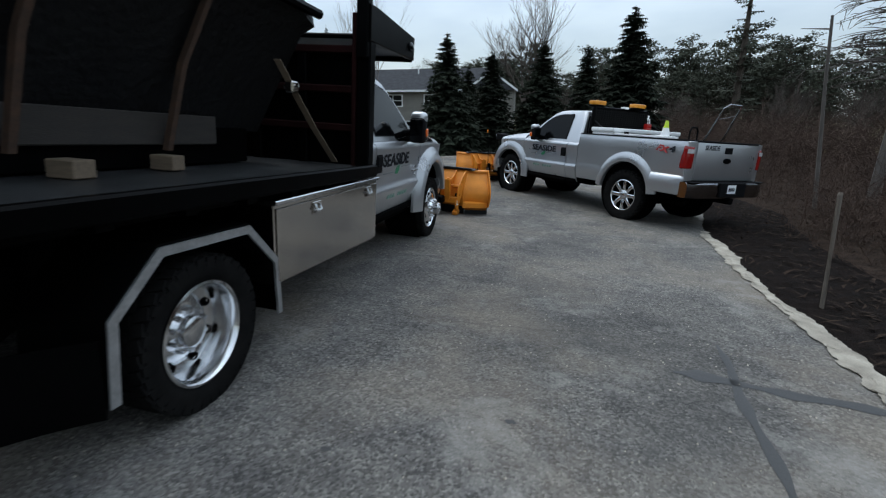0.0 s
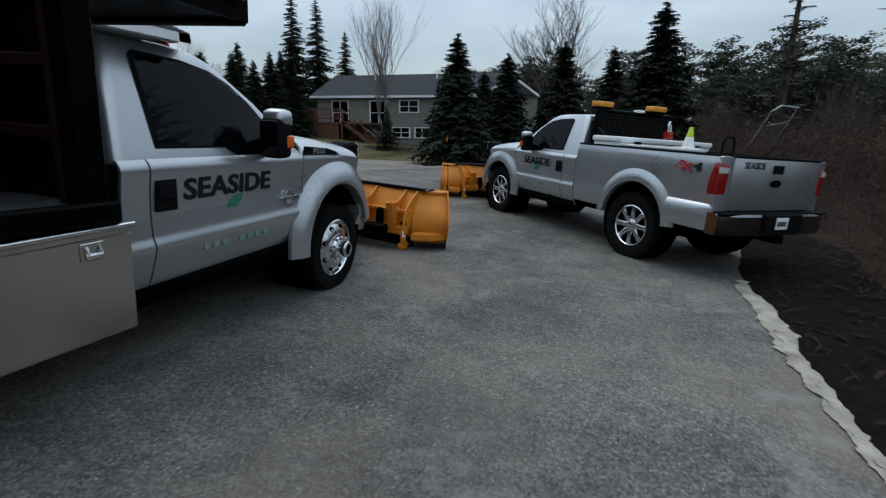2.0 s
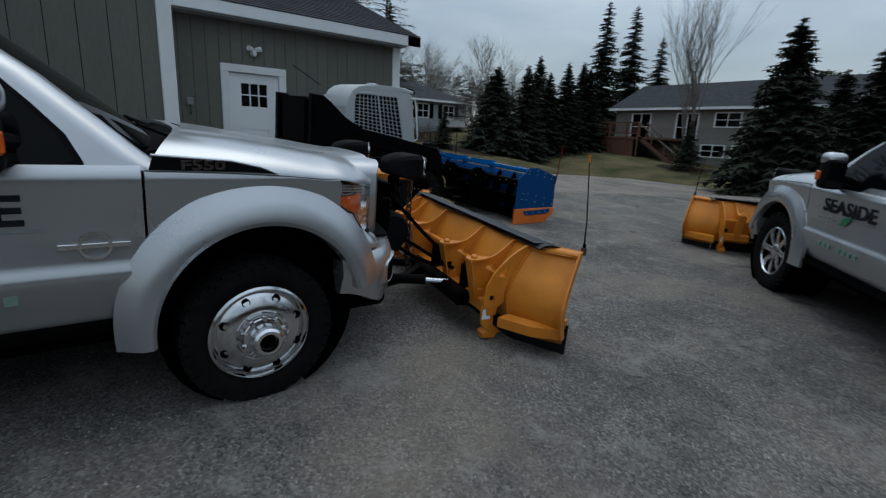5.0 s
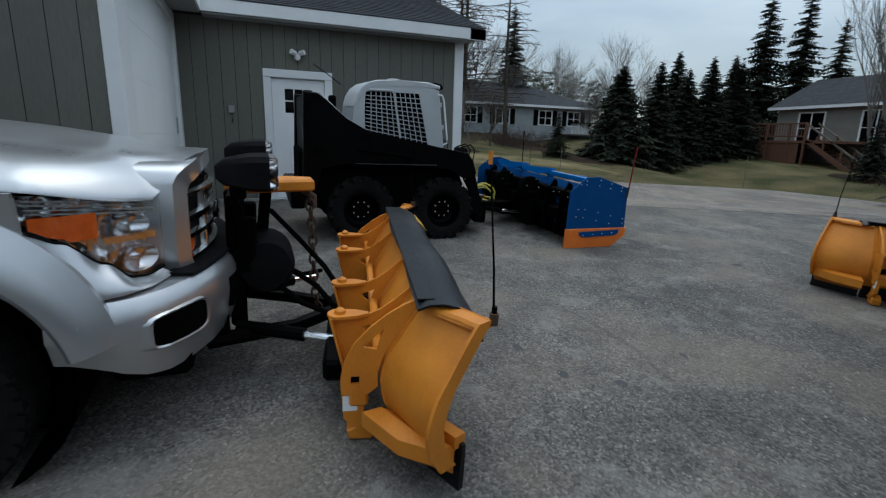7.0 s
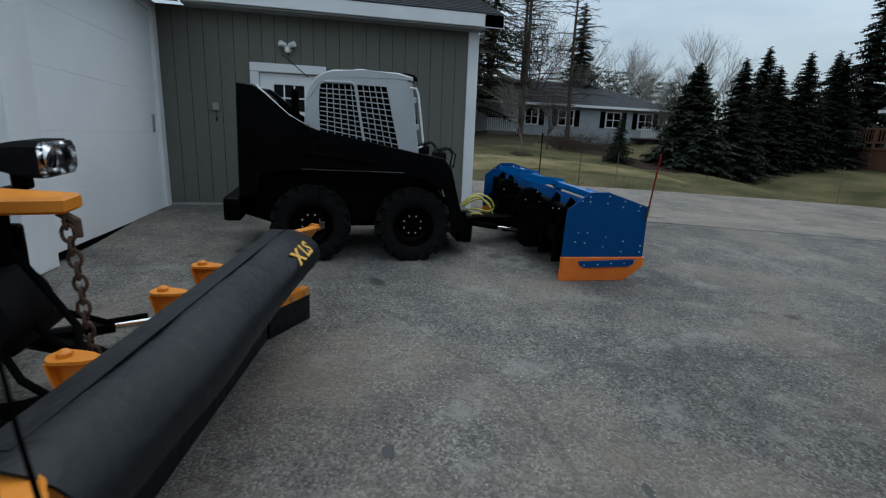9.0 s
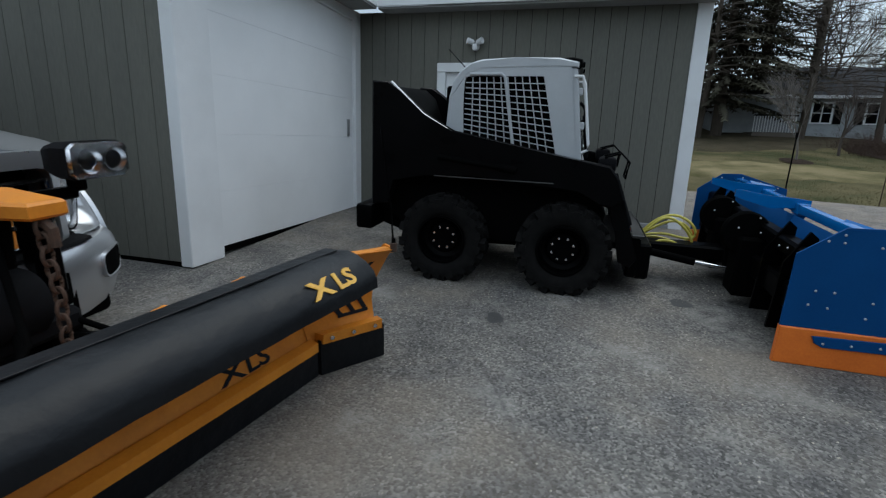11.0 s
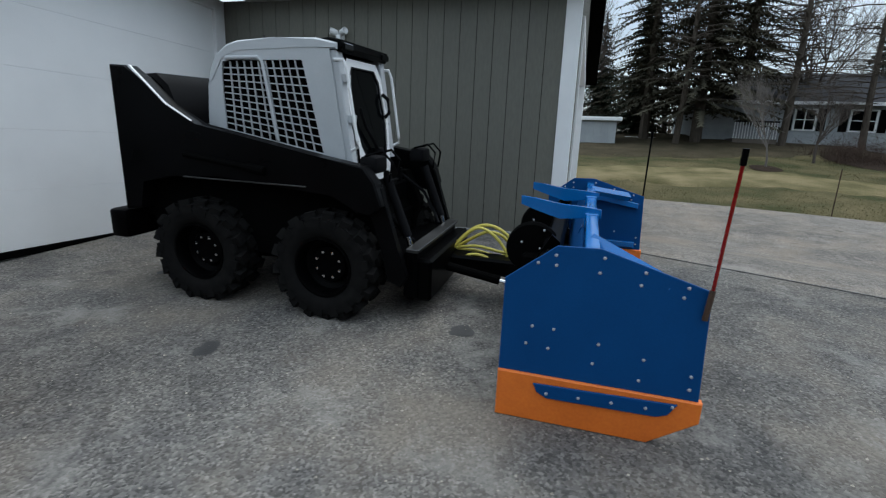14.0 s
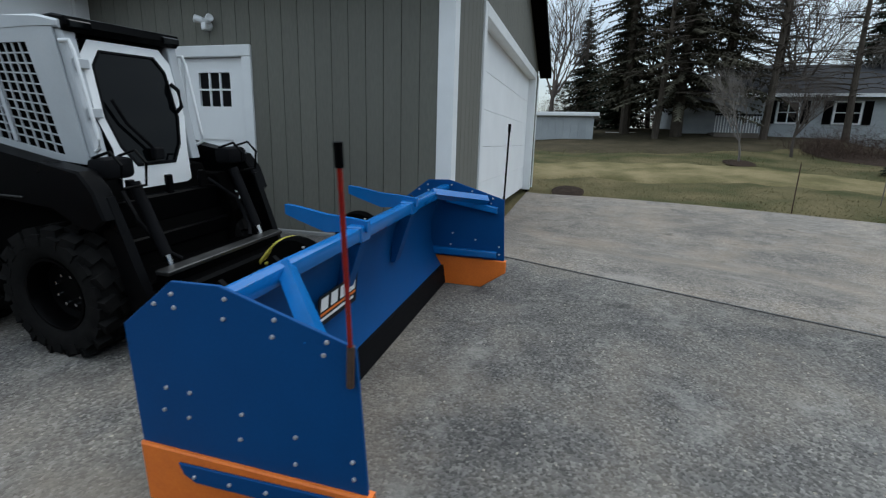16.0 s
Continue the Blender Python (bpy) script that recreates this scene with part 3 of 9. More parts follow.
def wheel(parent, x, y, side, r, kind):
    """A wheel whose outer face lies at x."""
    hub_z = r - 0.008
    w = {"front": 0.235, "dual": 0.24, "pickup": 0.30, "inner": 0.24}[kind]
    rim = {"front": 0.262, "dual": 0.262, "pickup": 0.275, "inner": 0.25}[kind]
    ob = new("wheel")
    ob.parent = parent
    ob.matrix_basis = pose(side * (x - w / 2), y, hub_z, 0, 0, 0 if side > 0 else 180)
    part("tyre", tyre_mesh(r, w, rim), RUBBER, ob)
    tr = part("tread", tread_mesh(r, w, 30 if kind == "pickup" else 36, 0.012 if kind == "pickup" else 0.006), RUBBER, ob)
    tagged(tr, kind="stuff")
    h = w / 2
    bm = B()
    if kind == "front":
        lathe(bm, [(0.264, h * 0.70), (0.268, h * 0.86), (0.256, h * 0.92), (0.246, h * 0.82), (0.240, h * 0.62), (0.225, h * 0.74), (0.175, h * 0.98), (0.140, h * 1.02), (0.132, h * 0.98), (0.128, h * 0.9), (0.02, h * 0.9)], 48, None)
    elif kind == "dual":
        lathe(bm, [(0.268, h * 0.70), (0.272, h * 0.88), (0.258, h * 0.92), (0.247, h * 0.80), (0.238, h * 0.2), (0.236, -h * 0.35), (0.19, -h * 0.48), (0.15, -h * 0.30), (0.125, -h * 0.28), (0.10, -h * 0.05), (0.085, h * 0.05), (0.02, h * 0.08)], 48, None)
    elif kind == "pickup":
        lathe(bm, [(0.276, h * 0.70), (0.280, h * 0.84), (0.268, h * 0.88), (0.258, h * 0.80), (0.252, h * 0.20), (0.250, -h * 0.3)], 48, None, True)
        for k in range(8):
            m = Matrix.Rotation(2 * math.pi * k / 8, 4, "X")
            rings = []
            for rr, ww, hh in ((0.06, 0.036, 0.62), (0.12, 0.034, 0.74), (0.20, 0.030, 0.78), (0.262, 0.040, 0.72)):
                rings.append([m @ Vector(p) for p in ((h * hh - 0.04, -ww, rr), (h * hh - 0.008, -ww, rr), (h * hh, -ww * 0.55, rr), (h * hh, ww * 0.55, rr), (h * hh - 0.008, ww, rr), (h * hh - 0.04, ww, rr))])
            loft(bm, rings)
        lathe(bm, [(0.085, h * 0.3), (0.085, h * 0.66), (0.05, h * 0.80), (0.01, h * 0.82)], 24, None)
    else:
        lathe(bm, [(0.25, h * 0.5), (0.02, h * 0.4)], 24, None)
    rimob = part("rim", bm, BLACKMATT if kind == "inner" else CHROME, ob)
    if kind == "pickup":
        bm = B()
        lathe(bm, [(0.255, -h * 0.28), (0.255, -h * 0.2), (0.02, -h * 0.2)], 32, None)
        part("brake_disc", bm, BLACKMATT, ob)
    if kind in ("front", "dual"):
        bm = B()
        hr, hx, n = (0.205, 0.86, 8) if kind == "front" else (0.205, -0.38, 8)
        for k in range(n):
            m = Matrix.Rotation(2 * math.pi * (k + 0.5) / n, 4, "X") @ Matrix.Translation((h * hx, 0, hr))
            lathe(bm, [(0.022, -0.012), (0.022, 0.006), (0.018, 0.006), (0.017, -0.004), (0.002, -0.004)], 12, m)
        tagged(part("hand_holes", bm, BLACKMATT, ob), kind="stuff")
        bm = B()
        if kind == "front":
            lathe(bm, [(0.118, h * 0.9), (0.116, h * 1.18), (0.105, h * 1.3), (0.082, h * 1.34), (0.078, h * 1.9), (0.066, h * 2.0), (0.05, h * 2.0), (0.046, h * 1.75), (0.005, h * 1.75)], 32, None)
        else:
            lathe(bm, [(0.082, 0.0), (0.080, h * 0.35), (0.060, h * 0.45), (0.01, h * 0.46)], 24, None)
        part("hub", bm, CHROME, ob)
        bm = B()
        lathe(bm, [(0.014, -0.03), (0.014, 0.035), (0.008, 0.045), (0.002, 0.045)], 8)
        nut = mesh_of(bm, "wheel_nut")
        nut.materials.append(CHROME)
        repeat("wheel_nut", nut, [Matrix.Rotation(2 * math.pi * k / 10, 4, "X") @ Matrix.Translation((h * (1.1 if kind == "front" else -0.12), 0, 0.108)) for k in range(10)], ob)
        if kind == "front":
            bm = B()
            lathe(bm, [(0.044, h * 1.7), (0.044, h * 1.78), (0.004, h * 1.78)], 20, None)
            part("axle_cap", bm, BLACKMATT, ob)
    elif kind == "pickup":
        bm = B()
        lathe(bm, [(0.010, -0.02), (0.010, 0.02), (0.002, 0.024)], 8)
        nut = mesh_of(bm, "wheel_nut")
        nut.materials.append(STEEL)
        repeat("wheel_nut", nut, [Matrix.Rotation(2 * math.pi * (k + 0.5) / 8, 4, "X") @ Matrix.Translation((h * 0.62, 0, 0.066)) for k in range(8)], ob)
    return ob


BELT_Z, ROOF_Z = 1.27, 1.885
BELT_W, ROOF_W = 0.945, 0.735


def cab_x(z):
    return BELT_W - (z - BELT_Z) / (ROOF_Z - BELT_Z) * (BELT_W - ROOF_W)


def seam(y):
    """Height of the line where hood and fender meet."""
    return 1.25 - 0.042 * max(0.0, min(1.0, (y + 0.46) / 0.86)) ** 2


def nose_y(x):
    """Plan of the swept front: grille and headlights lie along it."""
    return 1.05 - 0.33 * x * x - 5.0 * max(0.0, abs(x) - 0.52) ** 2


HOOD_EDGE = [(0.957, -1.2), (0.957, 0.49), (0.935, 0.545), (0.88, 0.625), (0.80, 0.715), (0.70, 0.80), (0.615, 0.857)]
HOOD_NOSE = [(0.0, 1.0), (0.30, 0.965), (0.45, 0.925), (0.615, 0.857), (0.70, 0.80), (0.80, 0.715), (0.88, 0.625), (0.935, 0.545), (0.957, 0.49)]
LAMP_PLAN = [(0.0, (0.622, 0.858)), (0.16, (0.68, 0.818)), (0.33, (0.74, 0.770)), (0.50, (0.80, 0.716)), (0.67, (0.86, 0.650)), (0.82, (0.91, 0.582)), (0.93, (0.945, 0.520)), (1.0, (0.963, 0.47))]
LAMP_LOW = [(0.0, 0.815), (0.22, 0.800), (0.36, 0.808), (0.60, 0.90), (0.85, 1.01), (1.0, 1.055)]
BUMPER_PLAN = [(0.0, 1.15), (0.30, 1.125), (0.55, 1.055), (0.72, 0.975), (0.84, 0.895), (0.92, 0.815), (0.965, 0.73), (0.985, 0.63)]


def lamp_at(u):
    """A point of the headlight's plan, from the grille outwards."""
    return lerp([(k, p[0]) for k, p in LAMP_PLAN], u), lerp([(k, p[1]) for k, p in LAMP_PLAN], u)


def lamp_top(u):
    return 1.128 + 0.055 * u


def lamp_low(u):
    return smooth_lerp(LAMP_LOW, u)


def hood_inset(x, y):
    """Distance from a point of the hood to its side edge."""
    best = 9.0
    for (ax, ay), (bx, by) in zip(HOOD_EDGE, HOOD_EDGE[1:]):
        dx, dy = bx - ax, by - ay
        t = max(0.0, min(1.0, ((x - ax) * dx + (y - ay) * dy) / (dx * dx + dy * dy)))
        best = min(best, math.hypot(x - ax - t * dx, y - ay - t * dy))
    return best


def super_cab(T, arch_top, flare_reach, rear_y=-2.20, corner_z=0.50):
    """Hood, wings, doors, cab and front of a regular-cab truck."""
    round_low = arch(0.06, 0.46, arch_top, 0.44)
    a_low = lambda y: max(round_low(y), 0.77) if y > 0.3 else round_low(y)  # noqa: E731
    for s in (1, -1):
        side_panel("fender", T, SILVER, s, -0.46, 0.47, a_low, lambda y: seam(y) - 0.003, 60, 34)
        bm = B()
        boxy = [(0.0, (0.62, 0.90)), (0.35, (0.80, 0.835)), (0.55, (0.90, 0.755)), (0.75, (0.962, 0.65)), (0.88, (0.985, 0.56)), (1.0, (0.975, 0.47))]

        def wing_nose(u, v, s=s):
            """Front of the fender below the headlight, boxier towards the bumper."""
            k = 0.05 + 0.95 * u
            z1 = lamp_low(k) - 0.006
            z = 0.775 + (z1 - 0.775) * v
            bx, by = (lerp([(q, p[i]) for q, p in boxy], k) for i in (0, 1))
            lx, ly = lamp_at(k)
            w = v ** 1.8
            ex = lx + (skin_x(z) - 0.963) * ease((k - 0.7) / 0.3)
            return (s * (bx + (ex - bx) * w), by + (ly - by) * w, z)

        grid(bm, 28, 12, wing_nose)
        part("fender_nose", bm, SILVER, T)
        bm = B()
        grid(bm, 2, 10, lambda u, v, s=s: (s * (skin_x(1.05 + 0.14 * v) - 0.002), 0.45 + 0.03 * u, 1.05 + 0.14 * v))
        part("fender_end", bm, SILVER, T)
        flare(T, SILVER, s, 0.06, 0.46, arch_top, 0.165, 12, 184, flare_reach)
        d = side_panel("door", T, SILVER, s, -1.885, -0.472, lambda y: 0.50, lambda y: 1.272, 12, 40)
        bm = B()
        box(bm, (s * 0.966, -1.865, 0.985), (s * 0.983, -1.72, 1.16), 0.004)
        part("handle_recess", bm, PLASTIC, d)
        bm = B()
        box(bm, (s * 0.977, -1.855, 1.05), (s * 0.996, -1.73, 1.145), 0.006)
        part("door_handle", bm, PLASTIC, d, "black door handle")
        side_panel("cab_corner", T, SILVER, s, rear_y, -1.897, lambda y: corner_z, lambda y: 1.272, 4, 40)
        bm = B()
        box(bm, (s * 0.80, -2.2, 0.42), (s * 0.88, -0.55, 0.53), 0.02)
        part("rocker", bm, BLACKMATT, T)
        # wheel-house, its inner shade put into a near-black lining
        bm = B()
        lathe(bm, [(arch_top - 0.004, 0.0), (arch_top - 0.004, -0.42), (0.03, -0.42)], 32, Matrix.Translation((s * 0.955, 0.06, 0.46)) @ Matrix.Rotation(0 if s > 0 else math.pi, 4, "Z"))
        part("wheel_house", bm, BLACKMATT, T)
        wb = [(-1.767, 1.337), (-1.27, 1.335), (-1.16, 1.268), (-0.78, 1.256), (-0.70, 1.29), (-0.75, 1.40), (-0.84, 1.505), (-0.94, 1.61), (-1.08, 1.715), (-1.22, 1.778), (-1.42, 1.812), (-1.72, 1.822), (-1.755, 1.80)]
        bm = B()
        vs = [bm.verts.new((s * (cab_x(z) + 0.006), y, z)) for y, z in wb]
        bm.faces.new(vs)
        thick(bm, 0.004)
        part("side_window", bm, GLASS, T, "dark tinted side window")
        bm = B()
        ring = []
        for y, z in wb:
            cx, cz = -1.26, 1.53
            k = 1.06
            ring.append(((y - cx) * k + cx, (z - cz) * k + cz))
        outer = [bm.verts.new((s * (cab_x(z) + 0.004), y, z)) for y, z in ring]
        inner = [bm.verts.new((s * (cab_x(z) + 0.008), y, z)) for y, z in wb]
        for i in range(len(wb)):
            j = (i + 1) % len(wb)
            bm.faces.new((outer[i], outer[j], inner[j], inner[i]))
        part("window_seal", bm, PLASTIC, T)
        # tow mirror
        mo = new("mirror")
        mo.parent = T
        mo.matrix_basis = pose(s * 1.10, -0.97, 1.43)
        bm = B()
        box(bm, (-0.085, -0.085, -0.17), (0.085, 0.075, 0.10), 0.04, None, 3)
        part("mirror_housing", bm, PLASTIC, mo)
        bm = B()
        box(bm, (-0.088, -0.06, 0.03), (0.088, 0.095, 0.162), 0.05, None, 3)
        part("mirror_cap", bm, SILVER, mo, "silver mirror cap")
        bm = B()
        box(bm, (s * 0.05, 0.0, -0.10), (s * 0.094, 0.082, -0.01), 0.012)
        part("turn_signal", bm, AMBER, mo, "orange turn signal")
        bm = B()
        for zz in (-0.05, -0.12):
            tube(bm, [(-s * 0.06, 0, zz), (-s * 0.14, 0.05, zz - 0.02), (-s * 0.22, 0.10, zz - 0.03)], 0.034, 8)
        part("mirror_arm", bm, PLASTIC, mo)
        bm = B()
        box(bm, (-0.07, -0.089, -0.15), (0.07, -0.083, 0.08), 0.01)
        part("mirror_glass", bm, GLASS, mo)
    # hood with a raised middle
    def hood(u, v):
        q = 2 * u - 1
        x = 0.957 * math.sin(q * math.pi / 2)
        ax = abs(x)
        a = ax / 0.957
        rear = -0.34 - 0.10 * a ** 4 + 0.10 * (1 - a * a)
        y = rear + (lerp(HOOD_NOSE, ax) - rear) * math.sin(v * math.pi / 2)
        e = min(1.0, hood_inset(ax, y) / 0.42)
        shoulder = (1 - (1 - e) ** 2.2) ** 0.62
        fall = max(0.0, min(1.0, (y + 0.30) / 1.2))
        rise = 0.150 - 0.072 * fall ** 1.6
        dome = 0.012 * smooth_lerp([(0.0, 1.0), (0.42, 1.0), (0.50, 0.0)], ax) * smooth_lerp([(-0.3, 1.0), (0.5, 0.8), (0.9, 0.0)], y)
        drop = 0.085 * ease((y - 0.42) / 0.44)
        return (x, y, seam(y) - drop * (1 - shoulder) + rise * shoulder + dome)

    bm = B()
    grid(bm, 64, 30, hood)
    thick(bm, 0.02)
    part("hood", bm, SILVER, T)
    bm = B()
    grid(bm, 20, 6, lambda u, v: (-0.80 + 1.6 * u, -0.50 + 0.22 * v + 0.10 * (1 - (2 * u - 1) ** 2), 1.30 + 0.06 * v + 0.05 * (1 - (2 * u - 1) ** 2)))
    thick(bm, 0.02)
    part("cowl", bm, PLASTIC, T)
    # greenhouse

    def rounded(y0, y1, w, z, r0, r1, bow):
        pts = []
        for sx, yy, rr, a0 in ((1, y1, r1, 0), (-1, y1, r1, 90), (-1, y0, r0, 180), (1, y0, r0, 270)):
            for k in range(6):
                a = radians(a0 + 90 * k / 5)
                cx, cy = sx * (w - rr), (y1 - rr if yy == y1 else y0 + rr)
                pts.append((cx + rr * math.cos(a), cy + rr * math.sin(a), z))
        return [(x, y + (bow * (1 - (x / w) ** 2) if y > (y0 + y1) / 2 else 0), z) for x, y, z in pts]

    back = -2.20 - rear_y
    rings = [rounded(-2.20, -0.36, BELT_W, 1.25, 0.06, 0.10, 0.14), rounded(-2.195, -0.46, BELT_W - 0.014, 1.31, 0.06, 0.10, 0.13),
             rounded(-2.14, -0.81, 0.825, 1.62, 0.08, 0.10, 0.12), rounded(-2.10, -1.12, ROOF_W + 0.012, 1.84, 0.09, 0.12, 0.10), rounded(-2.09, -1.24, ROOF_W - 0.015, 1.888, 0.10, 0.14, 0.09),
             rounded(-2.04, -1.32, ROOF_W - 0.08, 1.912, 0.12, 0.18, 0.07), rounded(-1.92, -1.44, ROOF_W - 0.26, 1.925, 0.14, 0.16, 0.04)]
    rings = [[(x, y - back if y < -1.5 else y, z) for x, y, z in ring] for ring in rings]
    bm = B()
    loft(bm, rings)
    part("cab_shell", bm, SILVER, T)
    bm = B()
    grid(bm, 16, 8, lambda u, v: ((-0.80 + 1.6 * u) * (1 - 0.17 * v), -0.435 + 0.125 * (1 - (2 * u - 1) ** 2) - 0.67 * v, 1.335 + 0.50 * v))
    thick(bm, 0.006)
    part("windshield", bm, GLASS, T, "dark windshield")
    for s in (-0.35, 0.32):
        bm = B()
        tube(bm, [(s, -0.26, 1.36), (s + 0.28, -0.33, 1.39), (s + 0.40, -0.45, 1.44)], 0.010, 6)
        part("wiper_arm", bm, PLASTIC, T)
    bm = B()
    grid(bm, 8, 6, lambda u, v: ((-0.80 + 1.6 * u) * (1 - 0.14 * v), rear_y - 0.006 + 0.098 * v, 1.33 + 0.49 * v))
    thick(bm, 0.006)
    part("rear_window", bm, GLASS, T)
    # front
    bm = B()
    outer = [(-0.56, 0.70), (0.56, 0.70), (0.60, 0.80), (0.598, 1.18), (0.575, 1.225), (0.53, 1.252), (0.46, 1.268), (-0.46, 1.268), (-0.53, 1.252), (-0.575, 1.225), (-0.598, 1.18), (-0.60, 0.80)]
    inner = [(-0.49, 0.75), (0.49, 0.75), (0.522, 0.82), (0.52, 1.115), (0.51, 1.15), (0.485, 1.172), (0.44, 1.182), (-0.44, 1.182), (-0.485, 1.172), (-0.51, 1.15), (-0.52, 1.115), (-0.522, 0.82)]

    def bow(x):
        return nose_y(x)

    def loop(pts, dy):
        return [(x, bow(x) + dy, z) for x, z in pts]

    loft(bm, [loop(outer, -0.24), loop(outer, -0.06), loop([(x * 0.995, z) for x, z in outer], -0.025), loop([(x * 0.985, z * 0.996 + 0.004) for x, z in outer], 0.0), loop(inner, 0.0), loop(inner, -0.07)], True, False)
    part("grille_surround", bm, SILVER, T)
    bm = B()
    prism(bm, inner, "y", 0.70, 0.78)
    part("grille_backing", bm, BLACKMATT, T)
    for z0, z1 in ((0.975, 1.02), (0.895, 0.93), (1.105, 1.13), (0.80, 0.815)):
        bm = B()
        loft(bm, [[(x, bow(x) - 0.045 + dy, z) for dy, z in ((0, z0), (0.03, z0 + 0.006), (0.03, z1 - 0.006), (0, z1))] for x in [-0.505 + 0.101 * k for k in range(11)]])
        part("grille_bar", bm, CHROME, T, "chrome grille bar")
    for sx in (-0.42, 0.42):
        bm = B()
        box(bm, (sx - 0.055, nose_y(sx) - 0.075, 0.835), (sx + 0.055, nose_y(sx) - 0.03, 0.89), 0.008)
        part("strobe_lamp", bm, AMBER, T, "amber strobe lamp behind the grille")
    for sx in (-0.50, -0.26, 0.26, 0.50):
        bm = B()
        box(bm, (sx - 0.012, bow(sx) - 0.055, 0.81), (sx + 0.012, bow(sx) - 0.02, 1.12), 0.004)
        part("grille_upright", bm, CHROME, T)
    bm = B()
    lathe(bm, [(0.095, 0.0), (0.095, 0.02), (0.085, 0.028), (0.01, 0.028)], 28, Matrix.Translation((0, bow(0) - 0.02, 0.96)) @ Matrix.Diagonal((1.25, 1, 0.55, 1)) @ Matrix.Rotation(radians(90), 4, "Z"))
    part("badge", bm, GLASS, T, "plain dark oval badge")
    for s in (1, -1):
        la = new("headlight")
        la.parent = T
        tagged(la, "clear headlight with an orange corner")

        def shell(name, material, u0, u1, low, top, inset, nu, nv, word="", facet=0.0, s=s, la=la):
            """A sheet set back behind the headlight's skin; facets break it up as a reflector."""
            bm = B()

            def at(u, v):
                k = u0 + (u1 - u0) * u
                x, y = lamp_at(k)
                d = inset + facet * (0.5 + 0.5 * math.sin(k * 21 + 2.4 * math.floor(v * 4 + 0.001)))
                return (s * (x - d * (0.35 + 0.45 * k)), y - d * (0.9 - 0.5 * k), low(k) + (top(k) - low(k)) * v)

            grid(bm, nu, nv, at)
            thick(bm, 0.003)
            return part(name, bm, material, la, word)

        shell("headlight_bowl", CHROME, -0.02, 1.0, lambda k: lamp_low(k) - 0.012, lambda k: lamp_top(k) + 0.004, 0.055, 34, 8, "bright faceted lamp housing", 0.030)
        for i in range(4):
            shell("lamp_fin", SOFFIT, 0.02, 0.97, lambda k, i=i: lamp_top(k) - 0.016 - 0.016 * i, lambda k, i=i: lamp_top(k) - 0.010 - 0.016 * i, 0.022, 16, 1)
        shell("lamp_bar", CHROME, 0.04, 0.56, lambda k: 0.955 + 0.02 * k, lambda k: 0.985 + 0.02 * k, 0.016, 10, 2)
        for cu, cz, rw, rh in ((0.30, 1.025, 0.085, 0.048), (0.23, 0.875, 0.085, 0.060)):
            cx, cy = lamp_at(cu)
            m = Matrix.Translation((s * (cx - 0.018), cy - 0.018, cz)) @ Matrix.Rotation(radians(90 - s * 42), 4, "Z") @ Matrix.Diagonal((1, rw / 0.06, rh / 0.06, 1))
            bm = B()
            lathe(bm, [(0.06, 0.0), (0.057, -0.004), (0.047, -0.024), (0.022, -0.038), (0.014, -0.03), (0.003, -0.026)], 22, m)
            part("lamp_reflector", bm, CHROME, la)
        shell("amber_corner", AMBER, 0.60, 0.965, lambda k: max(1.015 - 0.02 * k, lamp_low(k) + 0.012), lambda k: 1.105, 0.010, 10, 2, "orange corner lens")
        glass_ob = shell("headlight_lens", LENS, 0.0, 0.99, lamp_low, lamp_top, 0.0, 24, 6, "clear headlight lens")
        glass_ob.visible_shadow = False
        bm = B()
        loft(bm, [[(s * (lamp_at(k / 16)[0] + dx), lamp_at(k / 16)[1] + dx, lamp_low(k / 16) + dz) for dx, dz in ((-0.02, -0.008), (0.002, -0.008), (0.002, 0.002), (-0.02, 0.002))] for k in range(17)])
        part("lamp_trim", bm, PLASTIC, la)
    # bumper wraps round the corners

    def bumper_y(x):
        return smooth_lerp(BUMPER_PLAN, abs(x)) if abs(x) > 0.9 else lerp(BUMPER_PLAN, abs(x))

    bm = B()
    prof = [(-0.10, 0.375), (-0.03, 0.38), (0.0, 0.47), (0.014, 0.60), (0.010, 0.68), (-0.006, 0.73), (-0.035, 0.762), (-0.14, 0.77), (-0.16, 0.60)]
    half = [(x, y) for x, y in BUMPER_PLAN]
    dense = []
    for (xa, ya), (xb, yb) in zip(half, half[1:]):
        dense += [(xa + (xb - xa) * k / 3, ya + (yb - ya) * k / 3) for k in range(3)]
    dense += [(0.985, 0.63), (0.988, 0.56), (0.985, 0.50)]
    path = [(-x, y) for x, y in dense[:0:-1]] + dense
    rings = []
    for i, (x, y) in enumerate(path):
        xa, ya = path[max(i - 1, 0)]
        xb, yb = path[min(i + 1, len(path) - 1)]
        t = Vector((xb - xa, yb - ya)).normalized()
        lift = 0.14 * ease((0.95 - y) / 0.45)
        rings.append([(x - t.y * d, y + t.x * d, z + (lift if z < 0.55 else 0.25 * lift if z < 0.62 else 0)) for d, z in prof])
    loft(bm, rings)
    part("front_bumper", bm, SILVER, T)
    bm = B()
    loft(bm, [[(x, bumper_y(x) - 0.15, 0.768), (x, bumper_y(x) - 0.02, 0.768), (x, bumper_y(x) - 0.03, 0.782), (x, bumper_y(x) - 0.15, 0.787)] for x in [-0.66 + 0.0825 * k for k in range(17)]])
    part("bumper_pad", bm, PLASTIC, T, "ribbed black bumper top pad")
